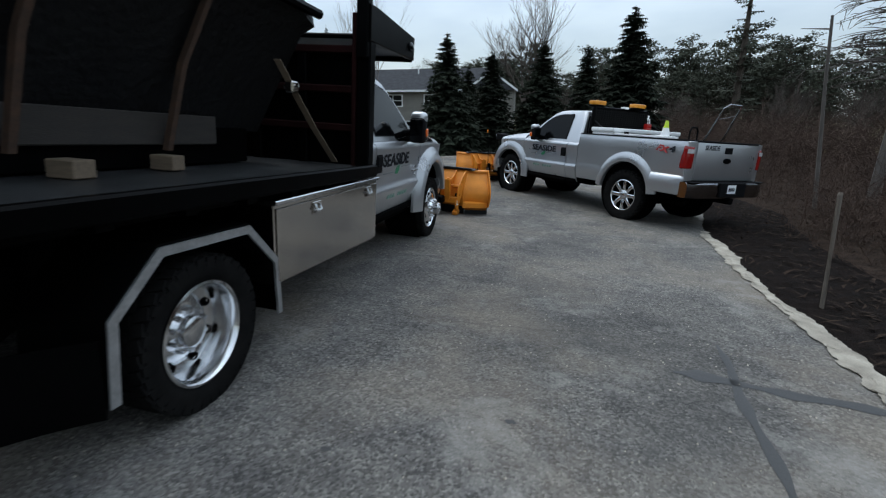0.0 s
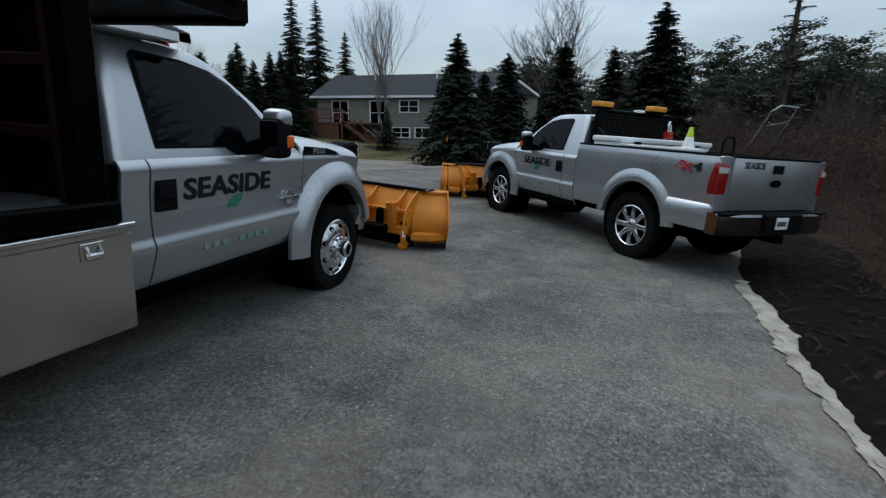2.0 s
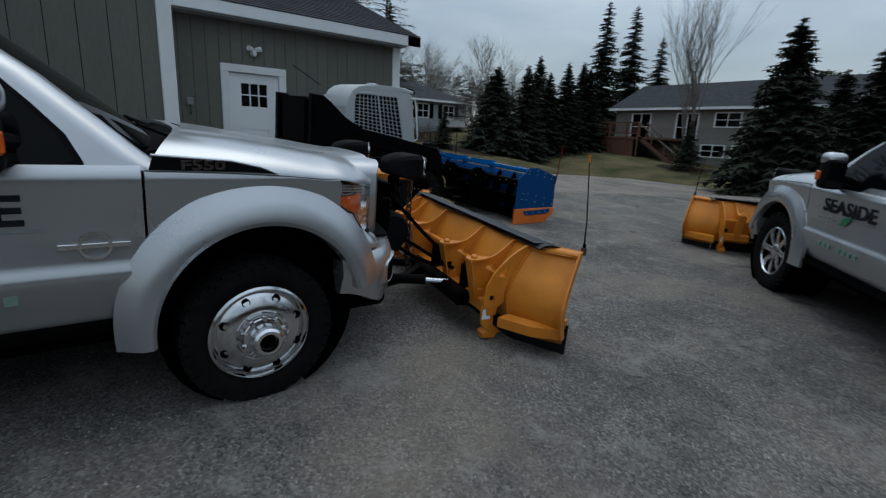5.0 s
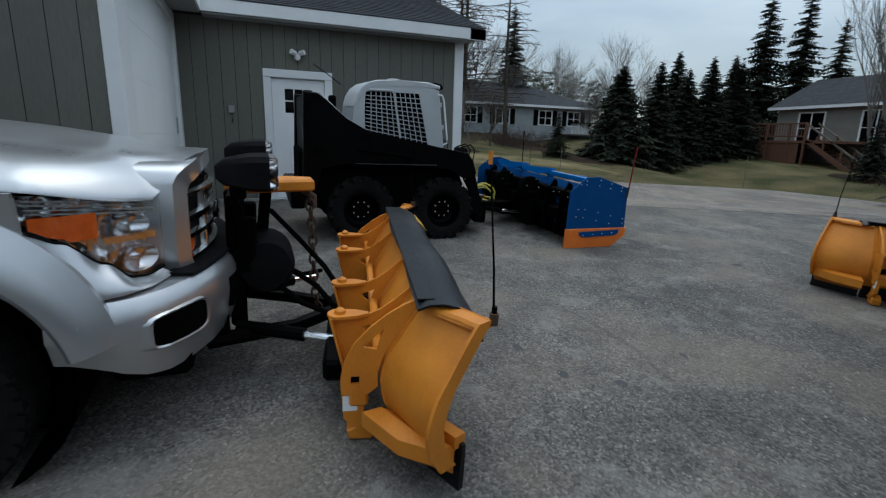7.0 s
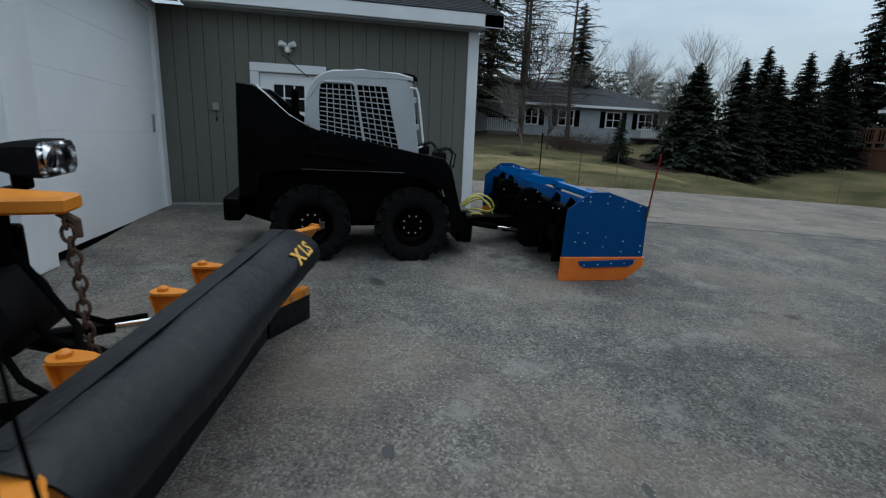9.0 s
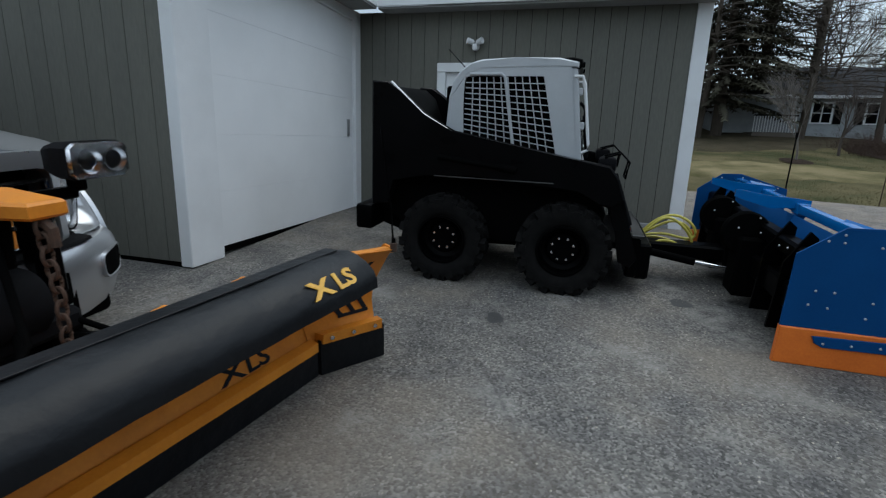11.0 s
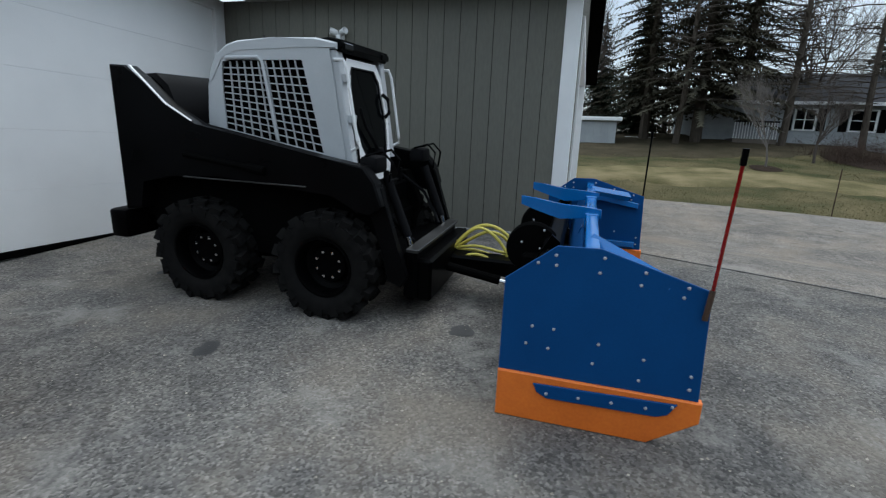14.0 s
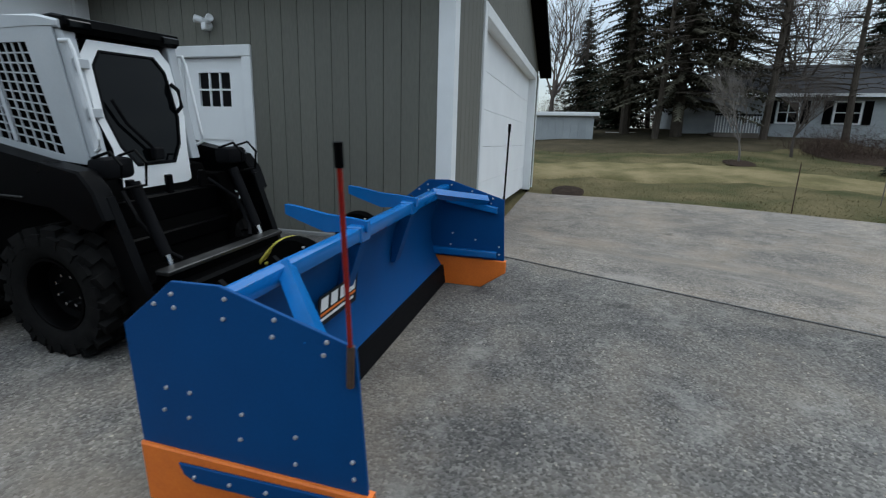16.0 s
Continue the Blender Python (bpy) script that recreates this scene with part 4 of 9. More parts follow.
    for s in (1, -1):
        fx = 0.80
        oval = [(0.125 * math.copysign(abs(math.cos(a)) ** 0.5, math.cos(a)), 0.070 * math.copysign(abs(math.sin(a)) ** 0.5, math.sin(a))) for a in [2 * math.pi * k / 24 for k in range(24)]]
        loops = ((1.20, 0.004), (1.10, 0.034), (1.0, 0.030), (0.97, 0.024))
        bm = B()
        loft(bm, [[(s * (fx + px * q), bumper_y(fx + px * q) + d, 0.60 + pz * q) for px, pz in oval] for q, d in loops], True, False)
        part("fog_lamp_rim", bm, SILVER, T)
        # Black panel on the bumper; its colour stands for the shade of a recess.
        bm = B()
        loft(bm, [[(s * (fx + px * q), bumper_y(fx + px * q) + 0.029, 0.60 + pz * q) for px, pz in oval] for q in (0.99, 0.5, 0.02)], True, True)
        part("fog_lamp_dark_panel", bm, BLACKMATT, T)
    bm = B()
    loft(bm, [[(x, bumper_y(x) + 0.018 + d, z) for d, z in ((-0.02, 0.50), (0.006, 0.50), (0.006, 0.66), (-0.02, 0.66))] for x in [-0.40 + 0.08 * k for k in range(11)]])
    part("bumper_intake", bm, BLACKMATT, T)
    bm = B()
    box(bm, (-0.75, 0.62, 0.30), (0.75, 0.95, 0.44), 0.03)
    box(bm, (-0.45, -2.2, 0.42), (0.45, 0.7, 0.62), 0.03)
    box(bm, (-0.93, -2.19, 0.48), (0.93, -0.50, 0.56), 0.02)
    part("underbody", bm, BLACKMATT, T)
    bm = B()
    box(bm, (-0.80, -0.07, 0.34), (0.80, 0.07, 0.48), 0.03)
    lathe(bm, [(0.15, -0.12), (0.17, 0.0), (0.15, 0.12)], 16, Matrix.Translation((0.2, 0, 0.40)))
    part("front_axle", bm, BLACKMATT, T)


def door_sign(T, s, word_m, sub_m):
    lettering("door_lettering", "SEASIDE", 0.172, LETTER, T, word_m, "black serif-like company lettering", 1.28, 0.005)
    bm = B()
    leaf = [(-0.075, -0.035), (-0.045, 0.018), (0.01, 0.045), (0.075, 0.05), (0.055, 0.0), (0.0, -0.038)]
    prism(bm, leaf, "z", 0, 0.002)
    part("leaf_mark", bm, GREEN, T, "green leaf mark", sub_m)
    pieces("print_bar", [((-0.42, -0.02, 0), (-0.12, -0.008, 0.0015)), ((0.12, 0.024, 0), (0.42, 0.034, 0.0015))], PRINT, T, sub_m, "thin bar of unreadable print")
    pieces("number_bar", [((-0.30 + k * 0.08, -0.275, 0), (-0.30 + k * 0.08 + 0.045, -0.235, 0.012)) for k in range(8) if k != 3], PALEGREEN, T, sub_m, "plain faded green bar")


def flatbed_truck():
    T = thing("flatbed_truck", G @ pose(-0.27, 7.013, 0), "silver flatbed work truck with black deck and steel toolbox", "truck")
    super_cab(T, 0.52, 0.085, -2.06, 0.50)
    for s in (1, -1):
        wheel(T, 1.025, 0.025, s, 0.392, "front")
        wheel(T, 1.05, -4.265, s, 0.40, "dual")
        wheel(T, 0.80, -4.265, s, 0.40, "inner")
    side = Matrix.Rotation(radians(90), 4, "Z") @ Matrix.Rotation(radians(90), 4, "X")
    door_sign(T, 1, pose(0.975, -1.275, 1.085) @ pose(0, 0, 0, 0, 4, 0) @ side, pose(0.969, -1.24, 0.975) @ side)
    bm = B()
    lathe(bm, [(0.062, 0), (0.062, 0.008), (0.05, 0.008), (0.05, 0)], 28, Matrix.Translation((0.977, -0.66, 0.93)), True)
    box(bm, (0.977, -0.79, 0.918), (0.984, -0.53, 0.942), 0.002)
    part("engine_badge", bm, CHROME, T, "round chrome badge with a bar")
    for s in (1, -1):
        bm = B()
        prism(bm, [(-0.44, 1.256), (-0.02, 1.248), (0.13, 1.240), (0.04, 1.275), (-0.10, 1.302), (-0.42, 1.322)], "x", s * 0.955, s * 0.972, 0.003)
        vent = part("fender_vent", bm, PLASTIC, T, "black vent panel with chrome letters")
        bm = B()
        tube(bm, [(s * 0.973, -0.43, 1.323), (s * 0.973, -0.10, 1.303), (s * 0.973, 0.04, 1.275), (s * 0.973, 0.13, 1.241)], 0.006, 6)
        part("vent_trim", bm, CHROME, vent)
    lettering("vent_letters", "F550", 0.062, CHROME, T, pose(0.975, -0.22, 1.278) @ side, "", 1.6, 0.002)
    # frame, deck and headboard, raked up slightly towards the rear
    bm = B()
    for s in (-0.42, 0.42):
        box(bm, (s - 0.05, -7.4, 0.56), (s + 0.05, -2.0, 0.80), 0.01)
    box(bm, (-0.75, -4.30, 0.34), (0.75, -4.10, 0.48), 0.04)
    lathe(bm, [(0.12, -0.15), (0.20, 0), (0.12, 0.15)], 16, Matrix.Translation((0, -4.2, 0.41)))
    box(bm, (-0.60, -3.2, 0.45), (0.60, -2.5, 0.85), 0.03)
    part("chassis", bm, BLACKMATT, T)
    R = pose(0, -2.18, 1.05, -1.4)

    bm = B()
    box(bm, (-1.07, -5.4, 0.0), (1.07, 0.0, 0.035), 0.006, R)
    part("deck_plate", bm, BEDSTEEL, T, "scuffed dark steel deck plate")
    bm = B()
    for s in (-1, 1):
        box(bm, (s * 1.075 - 0.03, -5.4, -0.055), (s * 1.075 + 0.03, 0.02, 0.05), 0.012, R)
        box(bm, (s * 0.90 - 0.04, -5.4, -0.12), (s * 0.90 + 0.04, 0.0, -0.01), 0.01, R)
    for k in range(12):
        box(bm, (-1.03, -5.3 + k * 0.45, -0.10), (1.03, -5.22 + k * 0.45, -0.002), 0.0, R)
    box(bm, (-1.07, -5.46, -0.15), (1.07, -5.38, 0.05), 0.01, R)
    part("deck_frame", bm, BLACK, T)
    for s in (-1.0, 1.0):
        bm = B()
        box(bm, (s * 1.02 - 0.06, -0.12, 0.03), (s * 1.02 + 0.06, 0.0, 1.28), 0.012)
        part("headboard_post", bm, BLACK, T, "", pose(0, -2.2, 1.05))
        bm = B()
        box(bm, (s * 0.94 - 0.018, -0.125, 0.03), (s * 0.94 + 0.018, -0.03, 1.24), 0.004)
        part("post_angle", bm, MAROON, T, "dark red-brown angle iron", pose(0, -2.2, 1.05))
    for z in (0.35, 0.66, 0.97):
        bm = B()
        box(bm, (-0.92, -0.10, z - 0.03), (0.92, -0.035, z + 0.03), 0.008)
        part("headboard_rail", bm, MAROON, T, "dark red-brown steel rail", pose(0, -2.2, 1.05))
    for x in (-0.45, 0.0, 0.45):
        bm = B()
        box(bm, (x - 0.04, -0.09, 0.03), (x + 0.04, -0.036, 0.95), 0.008)
        part("headboard_stay", bm, BLACK, T, "", pose(0, -2.2, 1.05))
    bm = B()
    box(bm, (-1.05, -0.03, 0.03), (1.05, 0.01, 0.97), 0.006)
    part("headboard_plate", bm, BLACK, T, "", pose(0, -2.2, 1.05))
    bm = B()
    box(bm, (-1.06, -0.10, 1.05), (1.06, 0.98, 1.09), 0.01)
    box(bm, (-1.08, 0.93, 1.01), (1.08, 0.99, 1.13), 0.012)
    for s in (-1, 1):
        prism(bm, [(-0.14, 1.03), (0.99, 1.03), (0.99, 1.24), (-0.02, 1.30), (-0.14, 1.30)], "x", s * 1.04, s * 1.09, 0.006)
        box(bm, (s * 1.02 - 0.05, -0.16, 0.9), (s * 1.02 + 0.05, -0.06, 1.42), 0.01)
    part("cab_protector", bm, BLACK, T, "black steel shelf over the cab", pose(0, -2.2, 1.05))
    for s in (1, -1):
        bm = B()
        lathe(bm, [(0.042, 0), (0.042, 0.012), (0.03, 0.02), (0.004, 0.02)], 20, Matrix.Translation((s * 1.09, 0.86, 1.14)) @ Matrix.Diagonal((s, 1.9, 1, 1)))
        part("marker_light", bm, GLASS, T, "", pose(0, -2.2, 1.05))
    for x in (-0.5, 0.1, 0.55):
        bm = B()
        lathe(bm, [(0.012, -0.055), (0.026, -0.04), (0.032, 0.0), (0.026, 0.04), (0.012, 0.055)], 12, Matrix.Translation((x, -1.36, 1.918)))
        part("roof_clearance_light", bm, AMBER, T)
    # underdeck toolbox
    bx = new("toolbox")
    bx.parent = T
    tagged(bx, "polished steel underdeck toolbox with two latches")
    for s in (1, -1):
        bm = B()
        prism(bm, [(-3.70, 0.475), (-2.11, 0.43), (-2.105, 0.965), (-3.71, 0.965)], "x", s * 0.52, s * 1.075, 0.006)
        part("box_body", bm, STEEL, bx)
        bm = B()
        prism(bm, [(-3.68, 0.492), (-2.125, 0.447), (-2.12, 0.935), (-3.69, 0.94)], "x", s * 1.077, s * 1.085, 0.003)
        part("box_door", bm, STEEL, bx)
        bm = B()
        prism(bm, [(-3.72, 0.965), (-2.10, 0.965), (-2.095, 0.99), (-3.72, 0.992)], "x", s * 0.50, s * 1.10, 0.006)
        part("box_lip", bm, CHROME, bx)
        for y in (-3.22, -2.32):
            bm = B()
            box(bm, (s * 1.085, y - 0.055, 0.84), (s * 1.093, y + 0.055, 0.925), 0.004)
            part("latch_plate", bm, STEEL, bx)
            bm = B()
            box(bm, (s * 1.092, y - 0.035, 0.845), (s * 1.106, y + 0.035, 0.875), 0.008)
            tube(bm, [(s * 1.095, y - 0.03, 0.91), (s * 1.112, y - 0.03, 0.87), (s * 1.112, y + 0.03, 0.87), (s * 1.095, y + 0.03, 0.91)], 0.006, 6)
            part("latch", bm, CHROME, bx)
    # rear fenders with bright edging
    for s in (1, -1):
        out = [(-4.848, 0.321), (-4.819, 0.68), (-4.551, 0.91), (-3.937, 0.891), (-3.675, 0.637), (-3.645, 0.283)]
        bm = B()
        loft(bm, [[(s * x, y + (0.0), z) for x in (0.62, 1.07)] + [(s * x, y, z + 0.012) for x in (1.07, 0.62)] for y, z in out])
        part("rear_fender", bm, BLACK, T)
        bm = B()
        inn = [(-4.80, 0.321), (-4.775, 0.66), (-4.53, 0.867), (-3.955, 0.848), (-3.713, 0.62), (-3.685, 0.283)]
        loft(bm, [[(s * 1.065, *a), (s * 1.08, *a), (s * 1.08, *b), (s * 1.065, *b)] for a, b in zip(out, inn)])
        part("fender_edging", bm, ALLOY, T, "bright metal fender edging")
        bm = B()
        loft(bm, [[(s * (1.07 - 0.30 * k), -4.86 - 0.42 * k + 0.04 * math.sin(k * 3), z) for z in (0.285, 0.62)] for k in [i / 8 for i in range(9)]], False, False)
        thick(bm, 0.006)
        part("mud_guard", bm, BLACK, T, "black steel guard behind the wheel")
        bm = B()
        box(bm, (s * 0.55, -4.72, 0.62), (s * 0.60, -3.50, 0.98), 0.0)
        part("inner_guard", bm, BLACKMATT, T)
    return T


def spreader():
    S = thing("salt_spreader", G @ pose(-0.27, 4.9, 1.10) @ pose(0, 0, 0, -1.2), "black tarpaulin-covered hopper spreader lying on the truck deck", "spreader")
    bm = B()
    rings = []
    for k in range(15):
        y = -4.6 + 3.95 * k / 14
        w = 1.0 + 0.03 * math.sin(k * 2.1)
        e = 0.94 if k in (0, 14) else 1.0
        rings.append([(-0.33, y, 0.22), (0.33, y, 0.22), (0.51, y, 0.58 + 0.02 * math.sin(k * 1.7)), (0.735 * w, y, 0.99 * e), (0.84 * w, y, 1.05 * e), (0.82 * w, y, 1.16 * e), (0.55, y, (1.27 + 0.03 * math.sin(k * 1.3)) * e),
                      (0, y, (1.33 + 0.03 * math.cos(k * 1.9)) * e), (-0.55, y, 1.27 * e), (-0.82 * w, y, 1.16 * e), (-0.84 * w, y, 1.05 * e), (-0.68 * w, y, 0.98 * e), (-0.49, y, 0.58)])
    loft(bm, rings)
    part("tarpaulin", bm, TARP, S)
    bm = B()
    tube(bm, [(0.86, -4.6, 1.07), (0.87, -2.8, 1.06), (0.86, -0.66, 1.07)], 0.035, 8)
    tube(bm, [(-0.86, -4.6, 1.07), (-0.86, -0.66, 1.07)], 0.035, 8)
    part("top_rail", bm, BLACK, S)
    for y in (-3.10, -2.50, -1.65, -4.2):
        for s in (1, -1):
            bm = B()
            loft(bm, [[(s * (x - 0.02), y - 0.018, z), (s * (x + 0.02), y - 0.018, z), (s * (x + 0.02), y + 0.018, z), (s * (x - 0.02), y + 0.018, z)] for x, z in ((0.42, 0.10), (0.555, 0.58), (0.79, 1.02))])
            part("rib", bm, RUST, S, "thin rusty brown hopper rib")
    bm = B()
    for s in (0.36, -0.40):
        box(bm, (s, -4.6, 0.13), (s + 0.04, -1.2, 0.31), 0.006)
    part("side_board", bm, OLDBOARD, S, "weathered side board")
    for x in (-0.3, 0.3):
        bm = B()
        box(bm, (x - 0.05, -4.6, 0.0), (x + 0.05, -0.8, 0.24), 0.01)
        part("skid_rail", bm, BLACK, S)
    for y, x, w in ((-3.15, 0.52, 0.12), (-2.32, 0.52, 0.12), (-1.72, 0.48, 0.10)):
        ob = thing("timber_block", G @ pose(-0.27, 4.9, 1.095) @ pose(0, 0, 0, -1.2) @ pose(x, y, 0, 0, 0, 4), "sawn timber block wedged under the spreader", "timber block", "timber blocks")
        bm = B()
        box(bm, (-0.075, -w / 2, 0.0), (0.075, w / 2, 0.085), 0.006)
        part("block", bm, TIMBER, ob)
    ob = thing("ratchet_strap", G @ pose(-0.27, 4.9, 1.1), "dirty tan ratchet strap with a metal buckle over the load", "strap")
    bm = B()
    p = [(0.80, -1.09, 0.72), (0.84, -0.99, 0.56), (0.87, -0.74, 0.29), (0.905, -0.475, 0.035)]
    loft(bm, [[(x - 0.025, y - 0.0, z), (x + 0.025, y, z), (x + 0.025, y + 0.004, z + 0.004), (x - 0.025, y + 0.004, z + 0.004)] for x, y, z in p])
    part("webbing", bm, TIMBER, ob)
    bm = B()
    box(bm, (0.81, -1.03, 0.52), (0.875, -0.95, 0.60), 0.012)
    tube(bm, [(0.79, -1.0, 0.56), (0.90, -1.0, 0.57)], 0.012, 8)
    part("buckle", bm, STEEL, ob)


def bed_x(z):
    return lerp([(0.58, 0.94), (0.72, 0.975), (0.82, 0.995), (0.85, 0.98), (1.3, 0.985), (1.40, 0.975), (1.46, 0.955)], z)


def pickup_truck():
    T = thing("pickup_truck", G @ pose(1.915, 13.327, 0, 0, 0, 41.75), "silver regular-cab pickup truck with black rack and chrome wheels", "truck")
    super_cab(T, 0.53, 0.05)
    for s in (1, -1):
        wheel(T, 0.985, 0.0, s, 0.44, "pickup")
        wheel(T, 0.985, -3.48, s, 0.44, "pickup")
        b_low = arch(-3.48, 0.50, 0.53, 0.60)
        side_panel("bed_side", T, SILVER, s, -4.630, -2.225, b_low, lambda y: 1.46, 60, 16, 0.0, "", 0.06, bed_x)
        flare(T, SILVER, s, -3.48, 0.50, 0.53, 0.15, 4, 176, 0.05)
        bm = B()
        box(bm, (s * 0.88, -4.610, 1.455), (s * 0.975, -2.23, 1.475), 0.006)
        part("bed_rail_cap", bm, PLASTIC, T, "black bed rail cap")
        bm = B()
        lathe(bm, [(0.526, 0.0), (0.526, -0.30), (0.03, -0.30)], 32, Matrix.Translation((s * 0.955, -3.48, 0.50)) @ Matrix.Rotation(0 if s > 0 else math.pi, 4, "Z"))
        part("rear_wheel_house", bm, BLACKMATT, T)
        # the flare runs on to the rear as a swell along the foot of the bed
        bm = B()
        loft(bm, [[(s * (0.945 + (x - 0.945) * w), y, z) for x, z in ((0.945, 0.60), (1.012, 0.612), (1.030, 0.66), (1.032, 0.78), (1.022, 0.86), (1.0, 0.905), (0.955, 0.93))] for y, w in ((-4.03, 1.0), (-4.25, 1.0), (-4.45, 0.93), (-4.58, 0.80), (-4.635, 0.45))])
        part("bed_foot_swell", bm, SILVER, T)
        # tail lights wrap the corner
        tl = new("tail_light")
        tl.parent = T
        bm = B()
        rings = []
        for z, f, o in ((1.025, 0.030, 0.018), (1.04, 0.0, 0.0), (1.12, 0.0, -0.004), (1.22, 0.016, -0.006), (1.31, 0.045, -0.002), (1.365, 0.070, 0.004), (1.385, 0.085, 0.020)):
            plan = [(0.865, -4.60), (0.868, -4.672 + o), (0.925, -4.676 + o), (0.962, -4.664 + o), (0.988 - o, -4.632 + o * 0.5), (1.000 - o, -4.575), (1.000 - o, -4.548 - f * 0.8), (0.955, -4.535 - f * 0.8)]
            rings.append([(s * x, y, z) for x, y in plan])
        loft(bm, rings)
        part("red_lens", bm, RED, tl)
        bm = B()
        prism(bm, [(s * 0.802, -4.610), (s * 0.802, -4.662), (s * 0.93, -4.666), (s * 0.968, -4.645), (s * 0.972, -4.610)], "z", 0.84, 1.455, 0.006)
        part("bed_pillar", bm, SILVER, T)
        bm = B()
        loft(bm, [[(s * x, y, z) for x, y in ((0.873, -4.66), (0.873, -4.684), (0.927, -4.688), (0.966, -4.676), (0.990, -4.642), (0.96, -4.63))] for z in (1.272, 1.335)])
        part("reverse_lens", bm, LAMPWHITE, tl, "clear reversing lens")
        bm = B()
        tube(bm, [(s * 0.93, -0.5, 0.5), (s * 0.93, -1.9, 0.5)], 0.03, 8)
        part("sill_tube", bm, BLACKMATT, T)
    bm = B()
    box(bm, (-0.90, -4.590, 0.70), (0.90, -2.25, 0.76), 0.01)
    box(bm, (-0.905, -2.30, 0.72), (0.905, -2.24, 1.45), 0.01)
    for s in (-1, 1):
        box(bm, (s * 0.86 - 0.03, -4.590, 0.72), (s * 0.86 + 0.03, -2.25, 1.45), 0.01)
        box(bm, (s * 0.70 - 0.12, -3.95, 0.74), (s * 0.70 + 0.12, -3.0, 1.0), 0.05)
    part("bed_liner", bm, BLACKMATT, T, "black bed liner")
    tg = new("tailgate")
    tg.parent = T
    bm = B()
    box(bm, (-0.795, -4.675, 0.845), (0.795, -4.610, 1.455), 0.018, None, 2)
    part("tailgate_skin", bm, SILVER, tg)
    bm = B()
    box(bm, (-0.80, -4.685, 1.445), (0.80, -4.600, 1.475), 0.008)
    part("tailgate_cap", bm, PLASTIC, tg)
    bm = B()
    box(bm, (-0.10, -4.685, 1.285), (0.10, -4.674, 1.385), 0.008)
    part("tailgate_handle", bm, PLASTIC, tg, "black tailgate handle")
    bm = B()
    lathe(bm, [(0.09, 0), (0.088, 0.01), (0.01, 0.014)], 24, Matrix.Translation((0, -4.675, 1.17)) @ Matrix.Diagonal((1.15, 1, 0.5, 1)) @ Matrix.Rotation(radians(-90), 4, "Z"))
    part("badge", bm, GLASS, tg, "plain dark oval badge")
    back = Matrix.Rotation(radians(90), 4, "X")
    lettering("tailgate_lettering", "SEASIDE", 0.105, LETTER, T, pose(-0.43, -4.677, 1.365) @ back, "black company lettering", 1.0, 0.002)
    left = Matrix.Rotation(radians(-90), 4, "Z") @ Matrix.Rotation(radians(90), 4, "X")
    door_sign(T, -1, pose(-0.9785, -1.16, 1.10) @ left, pose(-0.9785, -1.16, 0.99) @ left)
    LEAN = Matrix(((1, 0.3, 0, 0), (0, 1, 0, 0), (0, 0, 1, 0), (0, 0, 0, 1)))
    lettering("bed_decal", "FX", 0.125, DECALRED, T, pose(-0.9925, -4.17, 1.31) @ left @ LEAN, "red off-road decal", 1.75, 0.006)
    lettering("bed_decal_number", "4", 0.125, LETTER, T, pose(-0.9925, -4.365, 1.31) @ left @ LEAN, "dark decal number", 1.75, 0.006)
    bm = B()
    box(bm, (-0.9835, -2.62, 1.06), (-0.981, -2.46, 1.22), 0.0)
    part("fuel_door", bm, SILVER, T)
    bm = B()
    rings = []
    for k in range(25):
        t = -1 + k / 12
        x = 1.0 * t
        y = -4.85 + 0.05 * t * t + 0.06 * (max(0, abs(t) - 0.72) / 0.28) ** 2
        rings.append([(x, y + 0.13, 0.58), (x, y, 0.58), (x, y - 0.015, 0.68), (x, y, 0.80), (x, y + 0.03, 0.825), (x, y + 0.13, 0.825)])
    loft(bm, rings)
    part("rear_bumper", bm, BUMPER, T, "chrome rear bumper, darkened in colour for its reflections, with black step pad")
    bm = B()
    box(bm, (-0.98, -4.80, 0.82), (0.98, -4.68, 0.838), 0.006)
    box(bm, (-0.34, -4.885, 0.60), (0.34, -4.77, 0.83), 0.01)
    part("step_pad", bm, PLASTIC, T)
    bm = B()
    box(bm, (-0.17, -4.895, 0.66), (0.05, -4.887, 0.80), 0.004)
    pl = part("number_plate", bm, WHITE, T, "white plate with plain bars")
    pieces("plate_bar", [((-0.145 + k * 0.042, -4.899, 0.70), (-0.115 + k * 0.042, -4.896, 0.755)) for k in range(4)], LETTER, pl)
    bm = B()
    for s in (-0.42, 0.42):
        box(bm, (s - 0.045, -4.59, 0.50), (s + 0.045, -2.0, 0.68), 0.01)
    box(bm, (-0.78, -3.56, 0.38), (0.78, -3.40, 0.50), 0.03)
    lathe(bm, [(0.12, -0.15), (0.19, 0), (0.12, 0.15)], 16, Matrix.Translation((0, -3.48, 0.44)))
    tube(bm, [(-0.55, -4.0, 0.42), (-0.60, -4.34, 0.45), (-0.75, -4.59, 0.48)], 0.04, 8)
    box(bm, (-0.05, -4.89, 0.48), (0.05, -4.44, 0.58), 0.01)
    part("rear_chassis", bm, BLACKMATT, T)
    # headache rack behind the cab
    rk = new("headache_rack")
    rk.parent = T
    tagged(rk, "black steel headache rack with a mesh panel")
    bm = B()
    for s in (-1, 1):
        tube(bm, [(s * 0.86, -2.36, 1.47), (s * 0.84, -2.34, 1.66), (s * 0.74, -2.28, 1.97)], 0.035, 8)
        tube(bm, [(s * 0.86, -2.85, 1.47), (s * 0.80, -2.40, 1.70)], 0.028, 8)
